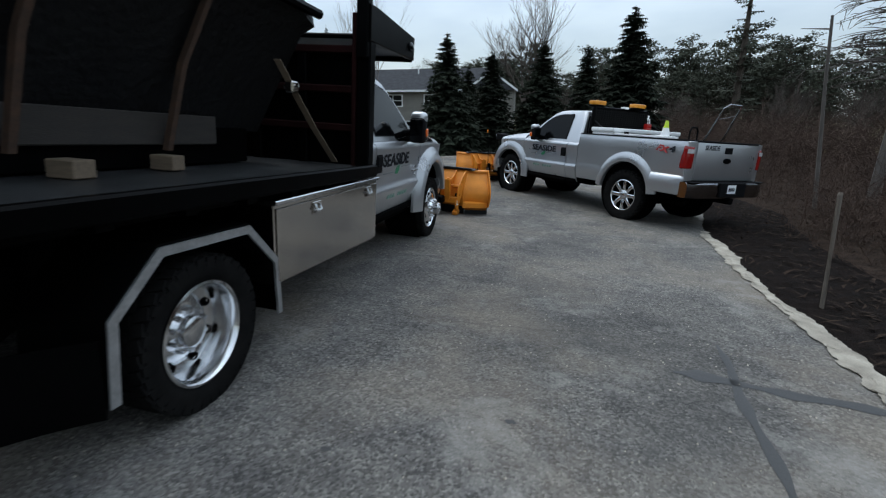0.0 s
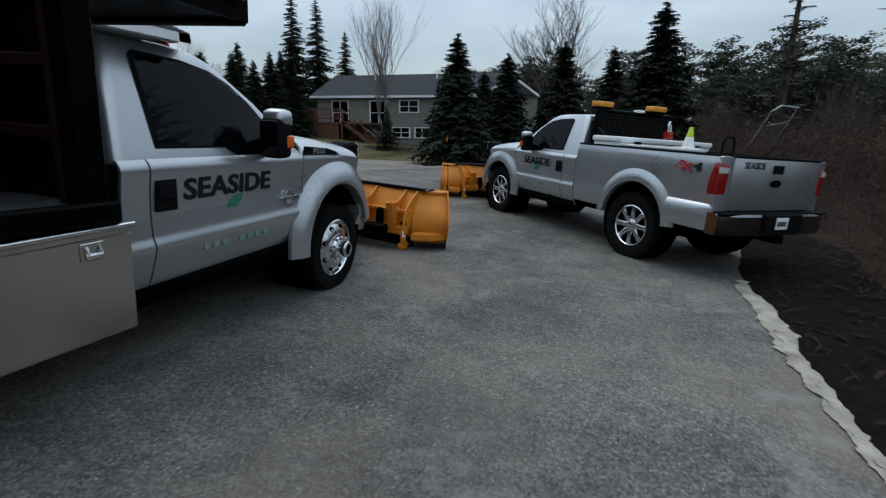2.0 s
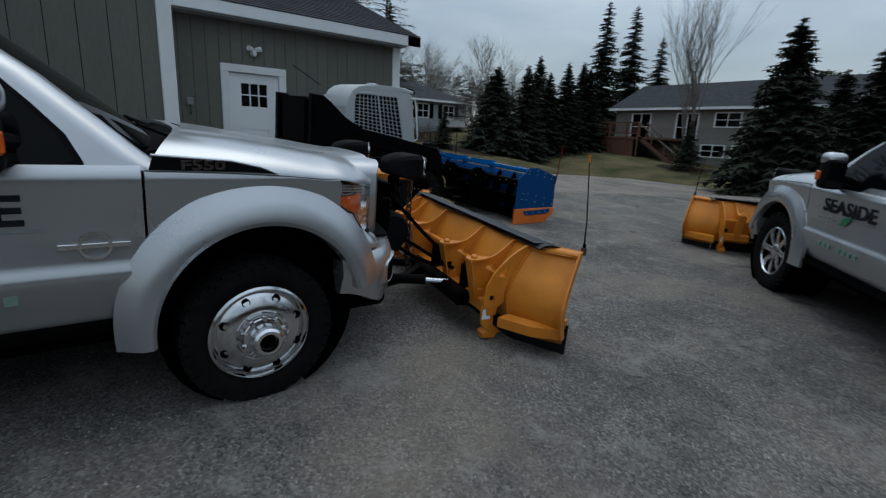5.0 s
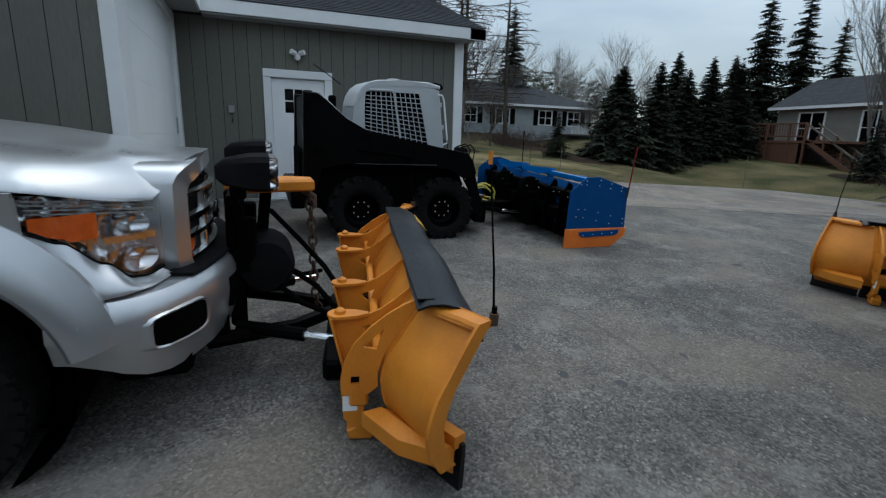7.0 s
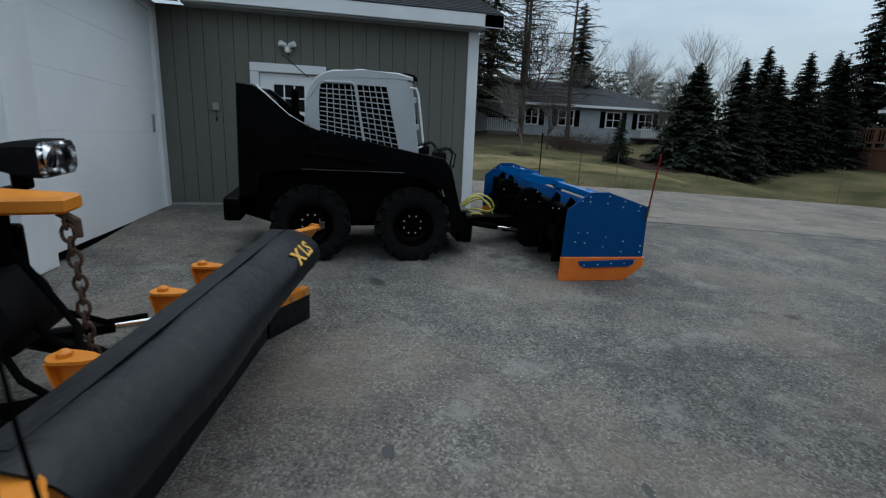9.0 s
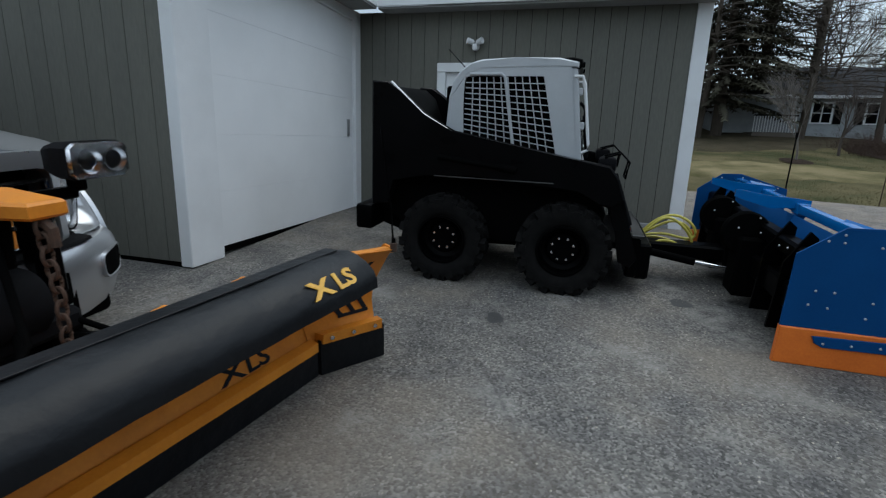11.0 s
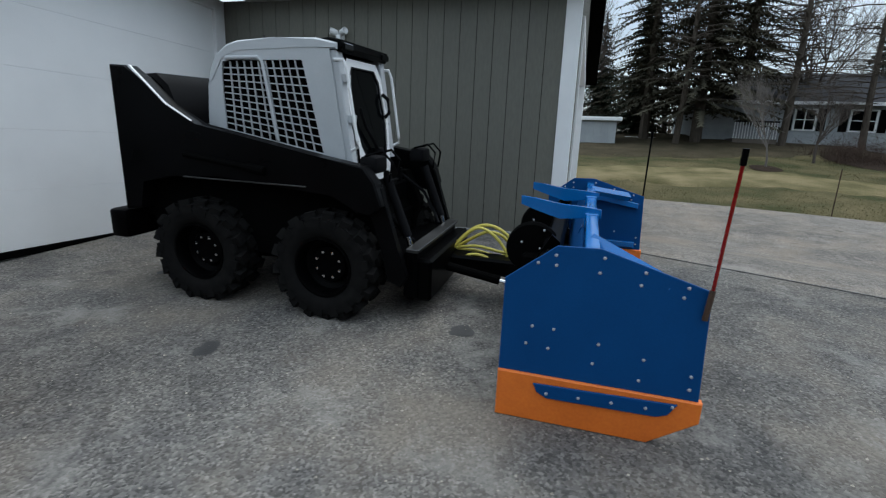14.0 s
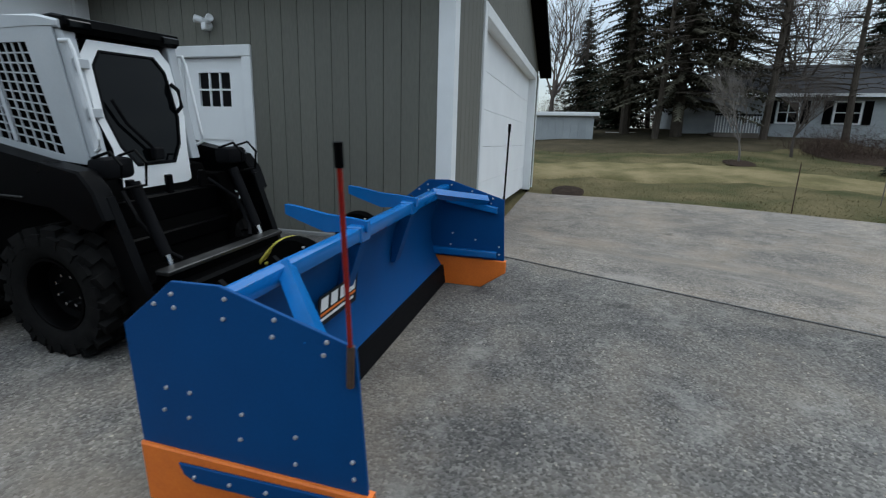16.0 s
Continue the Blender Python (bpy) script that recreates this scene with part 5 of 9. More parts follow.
    for z, w in ((1.97, 0.74), (1.56, 0.85)):
        tube(bm, [(-w, -2.28 - (1.97 - z) * 0.2, z), (w, -2.28 - (1.97 - z) * 0.2, z)], 0.03, 8)
    part("rack_frame", bm, BLACK, rk)
    bm = B()
    for k in range(24):
        x = -0.74 + 1.48 * k / 23
        box(bm, (x - 0.005, -2.335, 1.57), (x + 0.005, -2.325, 1.955), 0.0)
    for k in range(9):
        z = 1.60 + 0.36 * k / 9
        box(bm, (-0.76, -2.337, z - 0.005), (0.76, -2.327, z + 0.005), 0.0)
    part("rack_mesh", bm, WIRE, rk)
    # Solid black sheet added to keep the rear window's sky reflection from showing.
    bm = B()
    box(bm, (-0.80, -2.322, 1.56), (0.80, -2.314, 1.95), 0.0)
    part("rack_screen", bm, BLACKMATT, rk, "dark screen, a solid sheet hiding the sky reflected in the window")
    for x, y in ((-0.60, -2.20), (0.40, -2.32)):
        bc = new("beacon")
        bc.parent = T
        bm = B()
        box(bm, (x - 0.15, y - 0.09, 2.03), (x + 0.15, y + 0.09, 2.11), 0.02, None, 2)
        part("beacon_lens", bm, BEACON, bc, "orange beacon lens")
        bm = B()
        box(bm, (x - 0.13, y - 0.08, 1.985), (x + 0.13, y + 0.08, 2.032), 0.01)
        part("beacon_base", bm, BLACK, bc)
    bm = B()
    box(bm, (0.0, -2.36, 1.99), (0.13, -2.24, 2.03), 0.01)
    part("work_light", bm, WHITE, T)
    return T


PICK = G @ pose(1.915, 13.327, 0, 0, 0, 41.75)


def pickup_load():
    """What lies in and on the pickup's bed."""
    tb = thing("crossbed_toolbox", PICK @ pose(0, -2.75, 1.475), "white aluminium toolbox lying across the truck bed", "toolbox")
    bm = B()
    box(bm, (-0.93, -0.26, -0.02), (0.93, 0.26, 0.05), 0.012)
    part("box_body", bm, WHITE, tb)
    bm = B()
    box(bm, (-0.95, -0.28, 0.05), (0.95, 0.28, 0.125), 0.018, None, 2)
    part("box_lid", bm, WHITE, tb)
    for x in (-0.6, 0.6):
        bm = B()
        box(bm, (x - 0.06, -0.29, 0.02), (x + 0.06, -0.275, 0.07), 0.004)
        part("latch", bm, PLASTIC, tb)
    ld = thing("aluminium_plank", PICK @ pose(-0.80, -3.45, 1.476), "pale aluminium plank laid along the bed rail", "plank")
    bm = B()
    box(bm, (-0.10, -0.75, 0.0), (0.10, 0.75, 0.03), 0.006)
    part("board", bm, WHITE, ld)
    cn = thing("traffic_cone", PICK @ pose(-0.75, -3.99, 1.506), "small lime traffic cone with a white lower band", "cone")
    zc = Matrix.Rotation(radians(-90), 4, "Y")
    bm = B()
    box(bm, (-0.11, -0.11, 0), (0.11, 0.11, 0.015), 0.005)
    lathe(bm, [(0.075, 0.015), (0.045, 0.14)], 20, zc)
    part("cone_foot", bm, WHITE, cn)
    bm = B()
    lathe(bm, [(0.0455, 0.139), (0.022, 0.255), (0.004, 0.258)], 20, zc)
    part("cone_top", bm, HIVIS, cn)
    bl = thing("backpack_tool", PICK @ pose(0.42, -2.62, 1.60) @ Matrix.Scale(0.62, 4), "red and white motor tool strapped behind the rack", "motor tool")
    bm = B()
    box(bm, (-0.08, -0.10, 0.0), (0.10, 0.10, 0.22), 0.04, None, 2)
    part("engine_cover", bm, RED, bl)
    bm = B()
    tube(bm, [(0.0, 0, 0.2), (-0.02, 0.0, 0.36), (0.03, 0.02, 0.46)], 0.028, 8)
    tube(bm, [(0.08, 0, 0.2), (0.05, 0.0, 0.38)], 0.02, 8)
    part("nozzle", bm, WHITE, bl)
    mw = thing("push_mower", PICK @ pose(0.30, -4.15, 0.76), "push mower standing in the bed with its handle up", "mower")
    bm = B()
    tube(bm, [(-0.24, 0.28, 0.25), (-0.24, -0.05, 0.80), (-0.22, -0.24, 1.25), (-0.16, -0.30, 1.32), (0.16, -0.30, 1.32), (0.22, -0.24, 1.25), (0.24, -0.05, 0.80), (0.24, 0.28, 0.25)], 0.013, 8)
    tube(bm, [(-0.22, -0.22, 1.20), (-0.12, -0.12, 1.08), (0.2, -0.18, 1.15)], 0.006, 6)
    part("handle", bm, BUMPER, mw)
    bm = B()
    box(bm, (-0.28, 0.0, 0.12), (0.28, 0.60, 0.26), 0.05, None, 2)
    part("deck", bm, RED, mw)
    for x in (-0.31, 0.31):
        for y in (0.06, 0.54):
            bm = B()
            lathe(bm, [(0.02, -0.025), (0.10, -0.025), (0.10, 0.025), (0.02, 0.025)], 20, Matrix.Translation((x, y, 0.10)))
            part("mower_wheel", bm, RUBBER, mw)
    bm = B()
    lathe(bm, [(0.13, 0.25), (0.13, 0.40), (0.10, 0.43), (0.01, 0.44)], 20, Matrix.Translation((0, 0.30, 0)) @ zc)
    part("engine", bm, PLASTIC, mw)
    ch = thing("chain_saw", PICK @ pose(-0.28, -4.18, 0.76), "black motor saw with a yellow panel standing in the bed", "motor saw")
    bm = B()
    box(bm, (-0.11, -0.15, 0.50), (0.11, 0.15, 0.70), 0.04, None, 2)
    box(bm, (-0.08, -0.12, 0.0), (0.08, 0.12, 0.50), 0.03)
    part("saw_body", bm, PLASTIC, ch)
    bm = B()
    box(bm, (-0.06, -0.156, 0.54), (0.06, -0.148, 0.66), 0.004)
    part("saw_panel", bm, HOSE, ch)
    bm = B()
    tube(bm, [(-0.10, 0, 0.68), (-0.10, 0, 0.86), (-0.06, 0, 0.92), (0.06, 0, 0.92), (0.10, 0, 0.86), (0.10, 0, 0.68)], 0.016, 8)
    part("saw_handle", bm, PLASTIC, ch)


flatbed_truck()
spreader()
pickup_truck()
pickup_load()

# ---- snow plows ----


def blade_y(z):
    """How far the blade's face lies behind its edge at a height."""
    return lerp([(0.0, 0.0), (0.14, -0.03), (0.25, -0.085), (0.36, -0.10), (0.48, -0.07), (0.60, 0.0), (0.70, 0.06), (0.755, 0.10)], z)


def plate(bm, outline, holes, x0, x1):
    """An upright plate across x with openings cut through it."""
    edges = []
    for loop in [outline] + holes:
        vs = [bm.verts.new((x0, *p)) for p in loop]
        edges += [bm.edges.new((vs[i], vs[(i + 1) % len(vs)])) for i in range(len(vs))]
    faces = [f for f in bmesh.ops.triangle_fill(bm, use_beauty=True, use_dissolve=False, edges=edges)["geom"] if isinstance(f, bmesh.types.BMFace)]
    ext = bmesh.ops.extrude_face_region(bm, geom=faces)
    for v in ext["geom"]:
        if isinstance(v, bmesh.types.BMVert):
            v.co.x = x1
    return bm


def v_plow(T_m, right_end, left_end, label, stick):
    P = thing("snow_plow", T_m, label, "snow plow")
    zs = [0.14 + 0.615 * k / 12 for k in range(13)]

    def face(a, b, name, n):
        """A curved sheet from a to b."""
        bm = B()
        loft(bm, [[(a[0] + (b[0] - a[0]) * k / n, a[1] + (b[1] - a[1]) * k / n + blade_y(z), z) for z in zs] for k in range(n + 1)], False, False)
        thick(bm, 0.012)
        return part(name, bm, YELLOW, P)

    face((-1.025, 0.0), (1.025, 0.0), "moldboard", 10)
    for s, end in ((1, right_end), (-1, left_end)):
        j = (s * 1.03, 0.01)
        e = Vector((end[0] - j[0], end[1] - j[1]))
        d = e.normalized()
        nr = Vector((-d.y, d.x)) * s
        deep = 1.3

        def at(k, f, z, curve=True, j=j, e=e, nr=nr):
            """A point of the wing: k along it, f before its face; its curve turns out of the main blade's."""
            q = ease(max(0.0, k) * 1.6)
            ax = Vector((0.0, 1.0)) * (1 - q) + nr * q
            o = (blade_y(z) * (1 + (deep - 1) * q) if curve else 0.0) + f
            return (j[0] + e.x * k + ax.x * o, j[1] + e.y * k + ax.y * o, z)

        bm = B()
        loft(bm, [[at(-0.04 + 1.04 * k / 8, 0.004 * (k == 0), z) for z in zs] for k in range(9)], False, False)
        thick(bm, 0.012)
        w = part("wing", bm, YELLOW, P)

        def bar(name, section, k0, k1, material=YELLOW, label="", curve=False):
            bm = B()
            loft(bm, [[at(k, f, z, curve) for f, z in section] for k in (k0, k1)])
            return part(name, bm, material, w, label)

        bm = B()
        loft(bm, [[at(k, f, z) for k, f in ((0.97, -0.075), (1.01, -0.075), (1.01, 0.012), (0.97, 0.012))] for z in zs])
        part("wing_flange", bm, YELLOW, w)
        bar("edge_clamp", ((-0.03, 0.205), (0.03, 0.205), (0.03, 0.265), (-0.03, 0.265)), 0.02, 0.98)
        bar("wing_edge", ((-0.012, 0.005), (0.018, 0.005), (0.018, 0.225), (-0.004, 0.225)), 0.0, 1.03, FLAP, "black rubber cutting edge")
        for k in (0.15, 0.5, 0.85):
            bm = B()
            lathe(bm, [(0.014, 0.0), (0.013, 0.012), (0.004, 0.016)], 10, Matrix.Translation(at(k, 0.03, 0.236, False)) @ Matrix.Rotation(math.atan2(nr.y, nr.x), 4, "Z"))
            part("bolt", bm, CHROME, w)
        bar("wing_cap", ((-0.03, 0.715), (0.04, 0.72), (0.04, 0.745), (-0.03, 0.745)), 0.05, 1.0, YELLOW, "", True)
        bm = B()
        loft(bm, [[at(k, f * q, z, False) for f, z in ((-0.21, 0.14), (-0.05, 0.08), (-0.05, 0.20), (-0.12, 0.235), (-0.21, 0.215))] for k, q in ((0.08, 1.0), (0.5, 0.85), (0.96, 0.42))])
        part("wing_beam", bm, YELLOW, w)
        bm = B()
        loft(bm, [[at(k, f, z) for f, z in ((-0.05, 0.730), (0.0, 0.735), (0.0, 0.75), (-0.05, 0.744))] for k in (0.03, 0.35, 0.7, 1.0)])
        part("wing_ledge", bm, YELLOW, w)
        top = Vector(at(1.0, 0.02, 0.75))
        bm = B()
        tube(bm, [top, top + Vector((0, 0, 0.06))], 0.012, 8)
        tube(bm, [top, top + Vector((s * 0.002, -0.018, 0.22)), top + Vector((-s * 0.012, -0.04, 0.44)), top + Vector((-s * 0.03, -0.06, stick - 0.75))], [0.006, 0.005, 0.004, 0.003], 6)
        part("marker_stick", bm, BLACK, w, "thin black plow marker")
        if s > 0:
            bm = B()
            tube(bm, [top + Vector((-s * 0.029, -0.059, stick - 0.79)), top + Vector((-s * 0.030, -0.06, stick - 0.74))], 0.009, 8)
            part("stick_tip", bm, YELLOW, w)
        bm = B()
        lathe(bm, [(0.020, -0.02), (0.020, 0.03), (0.011, 0.032)], 10, Matrix.Translation(top) @ Matrix.Rotation(radians(-90), 4, "Y"))
        part("stick_clamp", bm, RUST, w)
        # chevrons painted on the wing's face
        for c in range(3):
            bm = B()
            pts = [(0.30 + 0.22 * c, 0.66), (0.10 + 0.22 * c, 0.54), (0.44 + 0.20 * c, 0.30)]
            loft(bm, [[at(k + o, 0.014 + f, z) for o, f in ((0.0, 0.0), (0.075, 0.0), (0.075, 0.003), (0.0, 0.003))] for k, z in [(a[0] + (b[0] - a[0]) * t, a[1] + (b[1] - a[1]) * t) for a, b in zip(pts, pts[1:]) for t in (0, 0.33, 0.66, 1)]])
            part("chevron", bm, LETTER, w)
        bar("chevron_foot", ((0.015, 0.285), (0.018, 0.285), (0.018, 0.305), (0.015, 0.305)), 0.44, 0.92, LETTER, "", True)
    bm = B()
    box(bm, (-1.02, -0.012, 0.005), (1.02, 0.016, 0.17), 0.004)
    part("cutting_edge", bm, FLAP, P, "dark rubber cutting edge")
    bm = B()
    loft(bm, [[(x, -0.03 + f, z) for f, z in ((0.0, 0.15), (0.05, 0.16), (0.05, 0.215), (0.0, 0.23))] for x in (-1.02, 1.02)])
    part("edge_bar", bm, YELLOW, P)
    # flap over the top, drooping in front
    prof = [(0.05, 0.748), (0.10, 0.766), (0.16, 0.767), (0.222, 0.753), (0.28, 0.725), (0.328, 0.680), (0.350, 0.628), (0.352, 0.585)]
    bm = B()
    loft(bm, [[(x, y + 0.008 * math.sin(x * 5) + 0.006 * noise.noise((x * 6, y * 9, 2)), z + 0.005 * math.sin(x * 7 + 1) + 0.008 * noise.noise((x * 5, y * 8, 7))) for y, z in prof] for x in [-1.13 + 2.27 * k / 24 for k in range(25)]], False, False)
    thick(bm, 0.010)
    part("snow_flap", bm, FLAP, P, "black rubber snow deflector")
    bm = B()
    box(bm, (-1.08, 0.05, 0.768), (1.08, 0.13, 0.776), 0.002)
    part("flap_strip", bm, FLAP, P)
    front = Matrix.Rotation(radians(180), 4, "Z") @ Matrix.Rotation(radians(46), 4, "X")
    for word, xx, sq in (("X", -0.72, 1.5), ("LS", -0.895, 1.2)):
        lettering("flap_letters", word, 0.125, DECALYELLOW, P, pose(xx, 0.318, 0.702) @ front, "yellow model letters", sq, 0.004, 0.003)
    worn = Matrix.Rotation(radians(180), 4, "Z") @ Matrix.Rotation(radians(73), 4, "X")
    for word, xx, sq in (("X", -0.50, 1.6), ("LS", -0.66, 1.3)):
        lettering("blade_letters", word, 0.125, LETTER, P, pose(xx, blade_y(0.26) + 0.019, 0.262) @ worn, "worn dark model letters", sq, 0.002, 0.002)
    # ribs behind the blade, each with its bolt pad
    back = [(blade_y(z) - 0.013, z) for z in (0.73, 0.68, 0.62, 0.56, 0.50, 0.44, 0.38, 0.31)]
    for x in (0.81, 0.35, -0.35, -0.80):
        bm = B()
        plate(bm, back + [(-0.17, 0.24), (-0.255, 0.25), (-0.30, 0.45), (-0.325, 0.585), (-0.22, 0.588), (-0.16, 0.592), (-0.09, 0.622), (-0.02, 0.672), (0.05, 0.735)], [[(-0.10, 0.555), (-0.185, 0.525), (-0.125, 0.475)]], x - 0.008, x + 0.008)
        rib = part("rib", bm, YELLOW, P, "", None, False)
        bm = B()
        rim = [(-0.345 + 0.05 * (1 - math.cos(a)), 0.055 * math.sin(a)) for a in [math.pi / 2 - math.pi * k / 10 for k in range(11)]]
        prism(bm, [(x + dx, y) for y, dx in rim] + [(x - 0.040, -0.205), (x - 0.012, -0.15), (x + 0.012, -0.15), (x + 0.040, -0.205)], "z", 0.588, 0.602)
        part("pad", bm, YELLOW, rib)
        bm = B()
        loft(bm, [[(x - w2, y, z), (x + w2, y, z), (x + w2, y + 0.012, z), (x - w2, y + 0.012, z)] for y, z, w2 in ((-0.335, 0.588, 0.05), (-0.305, 0.46, 0.046), (-0.262, 0.27, 0.040))])
        part("rear_plate", bm, YELLOW, rib)
        bm = B()
        lathe(bm, [(0.028, 0.0), (0.026, 0.016), (0.014, 0.026), (0.003, 0.028)], 8, Matrix.Translation((x, -0.285, 0.602)) @ Matrix.Rotation(radians(-90), 4, "Y"))
        part("bolt", bm, YELLOW, rib)
        bm = B()
        box(bm, (x - 0.02, -0.25, 0.26), (x + 0.03, -0.18, 0.36), 0.006)
        part("gusset", bm, YELLOW, rib)
    for sx in (1, -1):
        bm = B()
        square = [(-0.232, 0.325), (-0.232, 0.365), (-0.192, 0.365), (-0.192, 0.325)]
        plate(bm, back + [(-0.15, 0.272), (-0.275, 0.272), (-0.28, 0.34), (-0.265, 0.43), (-0.22, 0.525), (-0.15, 0.605), (-0.075, 0.668), (0.0, 0.715), (0.06, 0.742)], [square, [(-0.085, 0.60), (-0.185, 0.51), (-0.115, 0.50)]], sx * 0.985, sx * 1.003)
        rib = part("end_rib", bm, YELLOW, P, "", None, False)
        bm = B()
        prism(bm, [(-0.275, 0.265), (-0.17, 0.265), (-0.17, 0.12), (-0.08, 0.05), (-0.18, 0.055), (-0.265, 0.13)], "x", sx * 0.955, sx * 0.985, 0.003)
        part("lower_plate", bm, YELLOW, rib)
        bm = B()
        box(bm, (sx * 0.986, -0.27, 0.175), (sx * 0.988, -0.20, 0.255), 0.0)
        part("label", bm, WHITE, rib, "small white safety label")
        bm = B()
        box(bm, (sx * 0.93, -0.235, 0.322), (sx * 0.984, -0.19, 0.37), 0.002)
        part("socket", bm, BLACKMATT, rib)
    bm = B()
    for y0, z0, y1, z1 in ((-0.24, 0.20, -0.15, 0.30),):
        box(bm, (-1.0, y0, z0), (1.0, y1, z1), 0.012)
    box(bm, (-0.98, -0.13, 0.45), (0.98, -0.085, 0.50), 0.01)
    part("back_beam", bm, YELLOW, P)
    for x in (0.60, 0.05, -0.58):
        bm = B()
        prism(bm, [(-0.23, 0.14), (-0.19, 0.14), (-0.17, 0.42), (-0.20, 0.50), (-0.25, 0.48), (-0.25, 0.3)], "x", x - 0.04, x + 0.04, 0.006)
        part("trip_bracket", bm, BLACKMATT, P, "dark trip-edge bracket")
    for s in (1, -1):
        bm = B()
        prism(bm, [(-0.24, 0.01), (-0.13, 0.005), (-0.10, 0.06), (-0.17, 0.10), (-0.25, 0.06)], "x", s * 0.90, s * 0.98, 0.008)
        part("shoe", bm, YELLOW, P)
    return P


def plow_mount(T_m, blade_turn):
    """The black hitch between truck and blade, with lift tower, lamps and chain."""
    M = thing("plow_hitch", T_m, "black plow hitch with lamp tower, yellow lift arm and chain", "plow hitch")
    bm = B()
    for s in (-1, 1):
        box(bm, (s * 0.38 - 0.035, 0.82, 0.30), (s * 0.38 + 0.035, 1.06, 0.62), 0.01)
        tube(bm, [(s * 0.42, 0.95, 0.30), (s * 0.26, 1.40, 0.27), (s * 0.08, 1.66, 0.27)], 0.045, 8)
    tube(bm, [(-0.42, 1.0, 0.30), (0.42, 1.0, 0.30)], 0.045, 8)
    box(bm, (-0.50, 1.60, 0.20), (0.50, 1.72, 0.32), 0.02, pose(0.06, 0.02, 0, 0, 0, blade_turn))
    part("a_frame", bm, BLACK, M)
    bm = B()
    for s in (-1, 1):
        box(bm, (s * 0.22 - 0.035, 1.06, 0.30), (s * 0.22 + 0.035, 1.15, 1.10), 0.012)
        box(bm, (s * 0.24 - 0.025, 1.10, 0.62), (s * 0.24 + 0.025, 1.22, 0.95), 0.012)
    box(bm, (-0.46, 1.08, 1.04), (0.46, 1.14, 1.10), 0.01)
    box(bm, (-0.26, 1.06, 0.50), (0.26, 1.14, 0.58), 0.01)
    part("tower", bm, BLACK, M)
    bm = B()
    lathe(bm, [(0.02, -0.17), (0.14, -0.16), (0.165, -0.12), (0.165, 0.12), (0.14, 0.16), (0.02, 0.17)], 28, Matrix.Translation((0.10, 1.26, 0.66)))
    box(bm, (-0.20, 1.15, 0.48), (0.22, 1.38, 0.60), 0.03)
    part("pump_housing", bm, PLASTIC, M)
    bm = B()
    tube(bm, [(0.0, 1.22, 0.55), (0.0, 1.28, 1.05)], 0.035, 10)
    part("lift_ram", bm, BLACKMATT, M)
    bm = B()
    prism(bm, [(-0.16, 1.06), (0.16, 1.06), (0.17, 1.12), (0.075, 1.56), (-0.075, 1.56), (-0.17, 1.12)], "z", 1.065, 1.135, 0.012)
    part("lift_arm", bm, YELLOW, M, "yellow triangular lift arm")
    ch = new("lift_chain")
    ch.parent = M
    bm = B()
    ring = []
    for i in range(15):
        a = 2 * math.pi * i / 14
        ring.append((0.024 * math.cos(a), 0.0, 0.040 * math.sin(a)))
    tube(bm, ring, 0.008, 6)
    link = mesh_of(bm, "link")
    link.materials.append(RUST)
    repeat("link", link, [pose(0.02 + 0.004 * math.sin(k), 1.53 + 0.012 * math.sin(k * 0.4) + 0.06 * (k / 13) ** 2, 1.03 - 0.058 * k, 0, 0, 90 * (k % 2) + 10) for k in range(14)], ch)
    bm = B()
    tube(bm, [(0.0, 1.50, 1.06), (0.0, 1.56, 1.02), (0.0, 1.56, 0.95)], 0.022, 8)
    part("chain_hook", bm, RUST, ch)
    for s, z in ((1, 1.22), (-1, 1.24)):
        la = new("plow_lamp")
        la.parent = M
        la.matrix_basis = pose(0, 0.06, 0)
        tagged(la, "black plow headlamp with clear lens")
        x = s * 0.43 - 0.02
        bm = B()
        loft(bm, [[(x + a * w, y, z + b * h) for a, b in ((-1, -0.8), (-0.8, -1), (0.8, -1), (1, -0.8), (1, 0.7), (0.8, 1), (-0.8, 1), (-1, 0.7))] for y, w, h in ((0.98, 0.05, 0.03), (1.02, 0.10, 0.06), (1.14, 0.145, 0.085), (1.235, 0.15, 0.088))])
        part("lamp_housing", bm, PLASTIC, la)
        bm = B()
        loft(bm, [[(x + a * w, y, z + b * h) for a, b in ((-1, -0.7), (-0.8, -1), (0.8, -1), (1, -0.7), (1, 0.7), (0.8, 1), (-0.8, 1), (-1, 0.7))] for y, w, h in ((1.236, 0.146, 0.084), (1.262, 0.145, 0.083), (1.276, 0.125, 0.068))])
        part("lamp_lens", bm, LENS, la)
        bm = B()
        for dx in (-0.07, 0.06):
            lathe(bm, [(0.06, 0.02), (0.05, 0.0), (0.02, -0.03), (0.004, -0.035)], 20, Matrix.Translation((x + dx, 1.245, z)) @ Matrix.Rotation(radians(90), 4, "Z"))
        part("lamp_bowl", bm, CHROME, la)
        bm = B()
        box(bm, (x - 0.03, 1.04, 1.08), (x + 0.03, 1.12, z - 0.07), 0.01)
        part("lamp_bracket", bm, BLACK, la)
    hoses = ([(0.20, 1.30, 0.55), (0.34, 1.45, 0.45), (0.42, 1.60, 0.40), (0.46, 1.72, 0.42)], [(0.10, 1.38, 0.60), (0.20, 1.55, 0.50), (0.38, 1.62, 0.44), (0.50, 1.72, 0.38)],
             [(-0.15, 1.35, 0.55), (-0.28, 1.5, 0.42), (-0.40, 1.65, 0.40)], [(0.05, 1.30, 0.95), (0.13, 1.46, 0.78), (0.20, 1.60, 0.62), (0.36, 1.68, 0.50)])
    for p in hoses:
        bm = B()
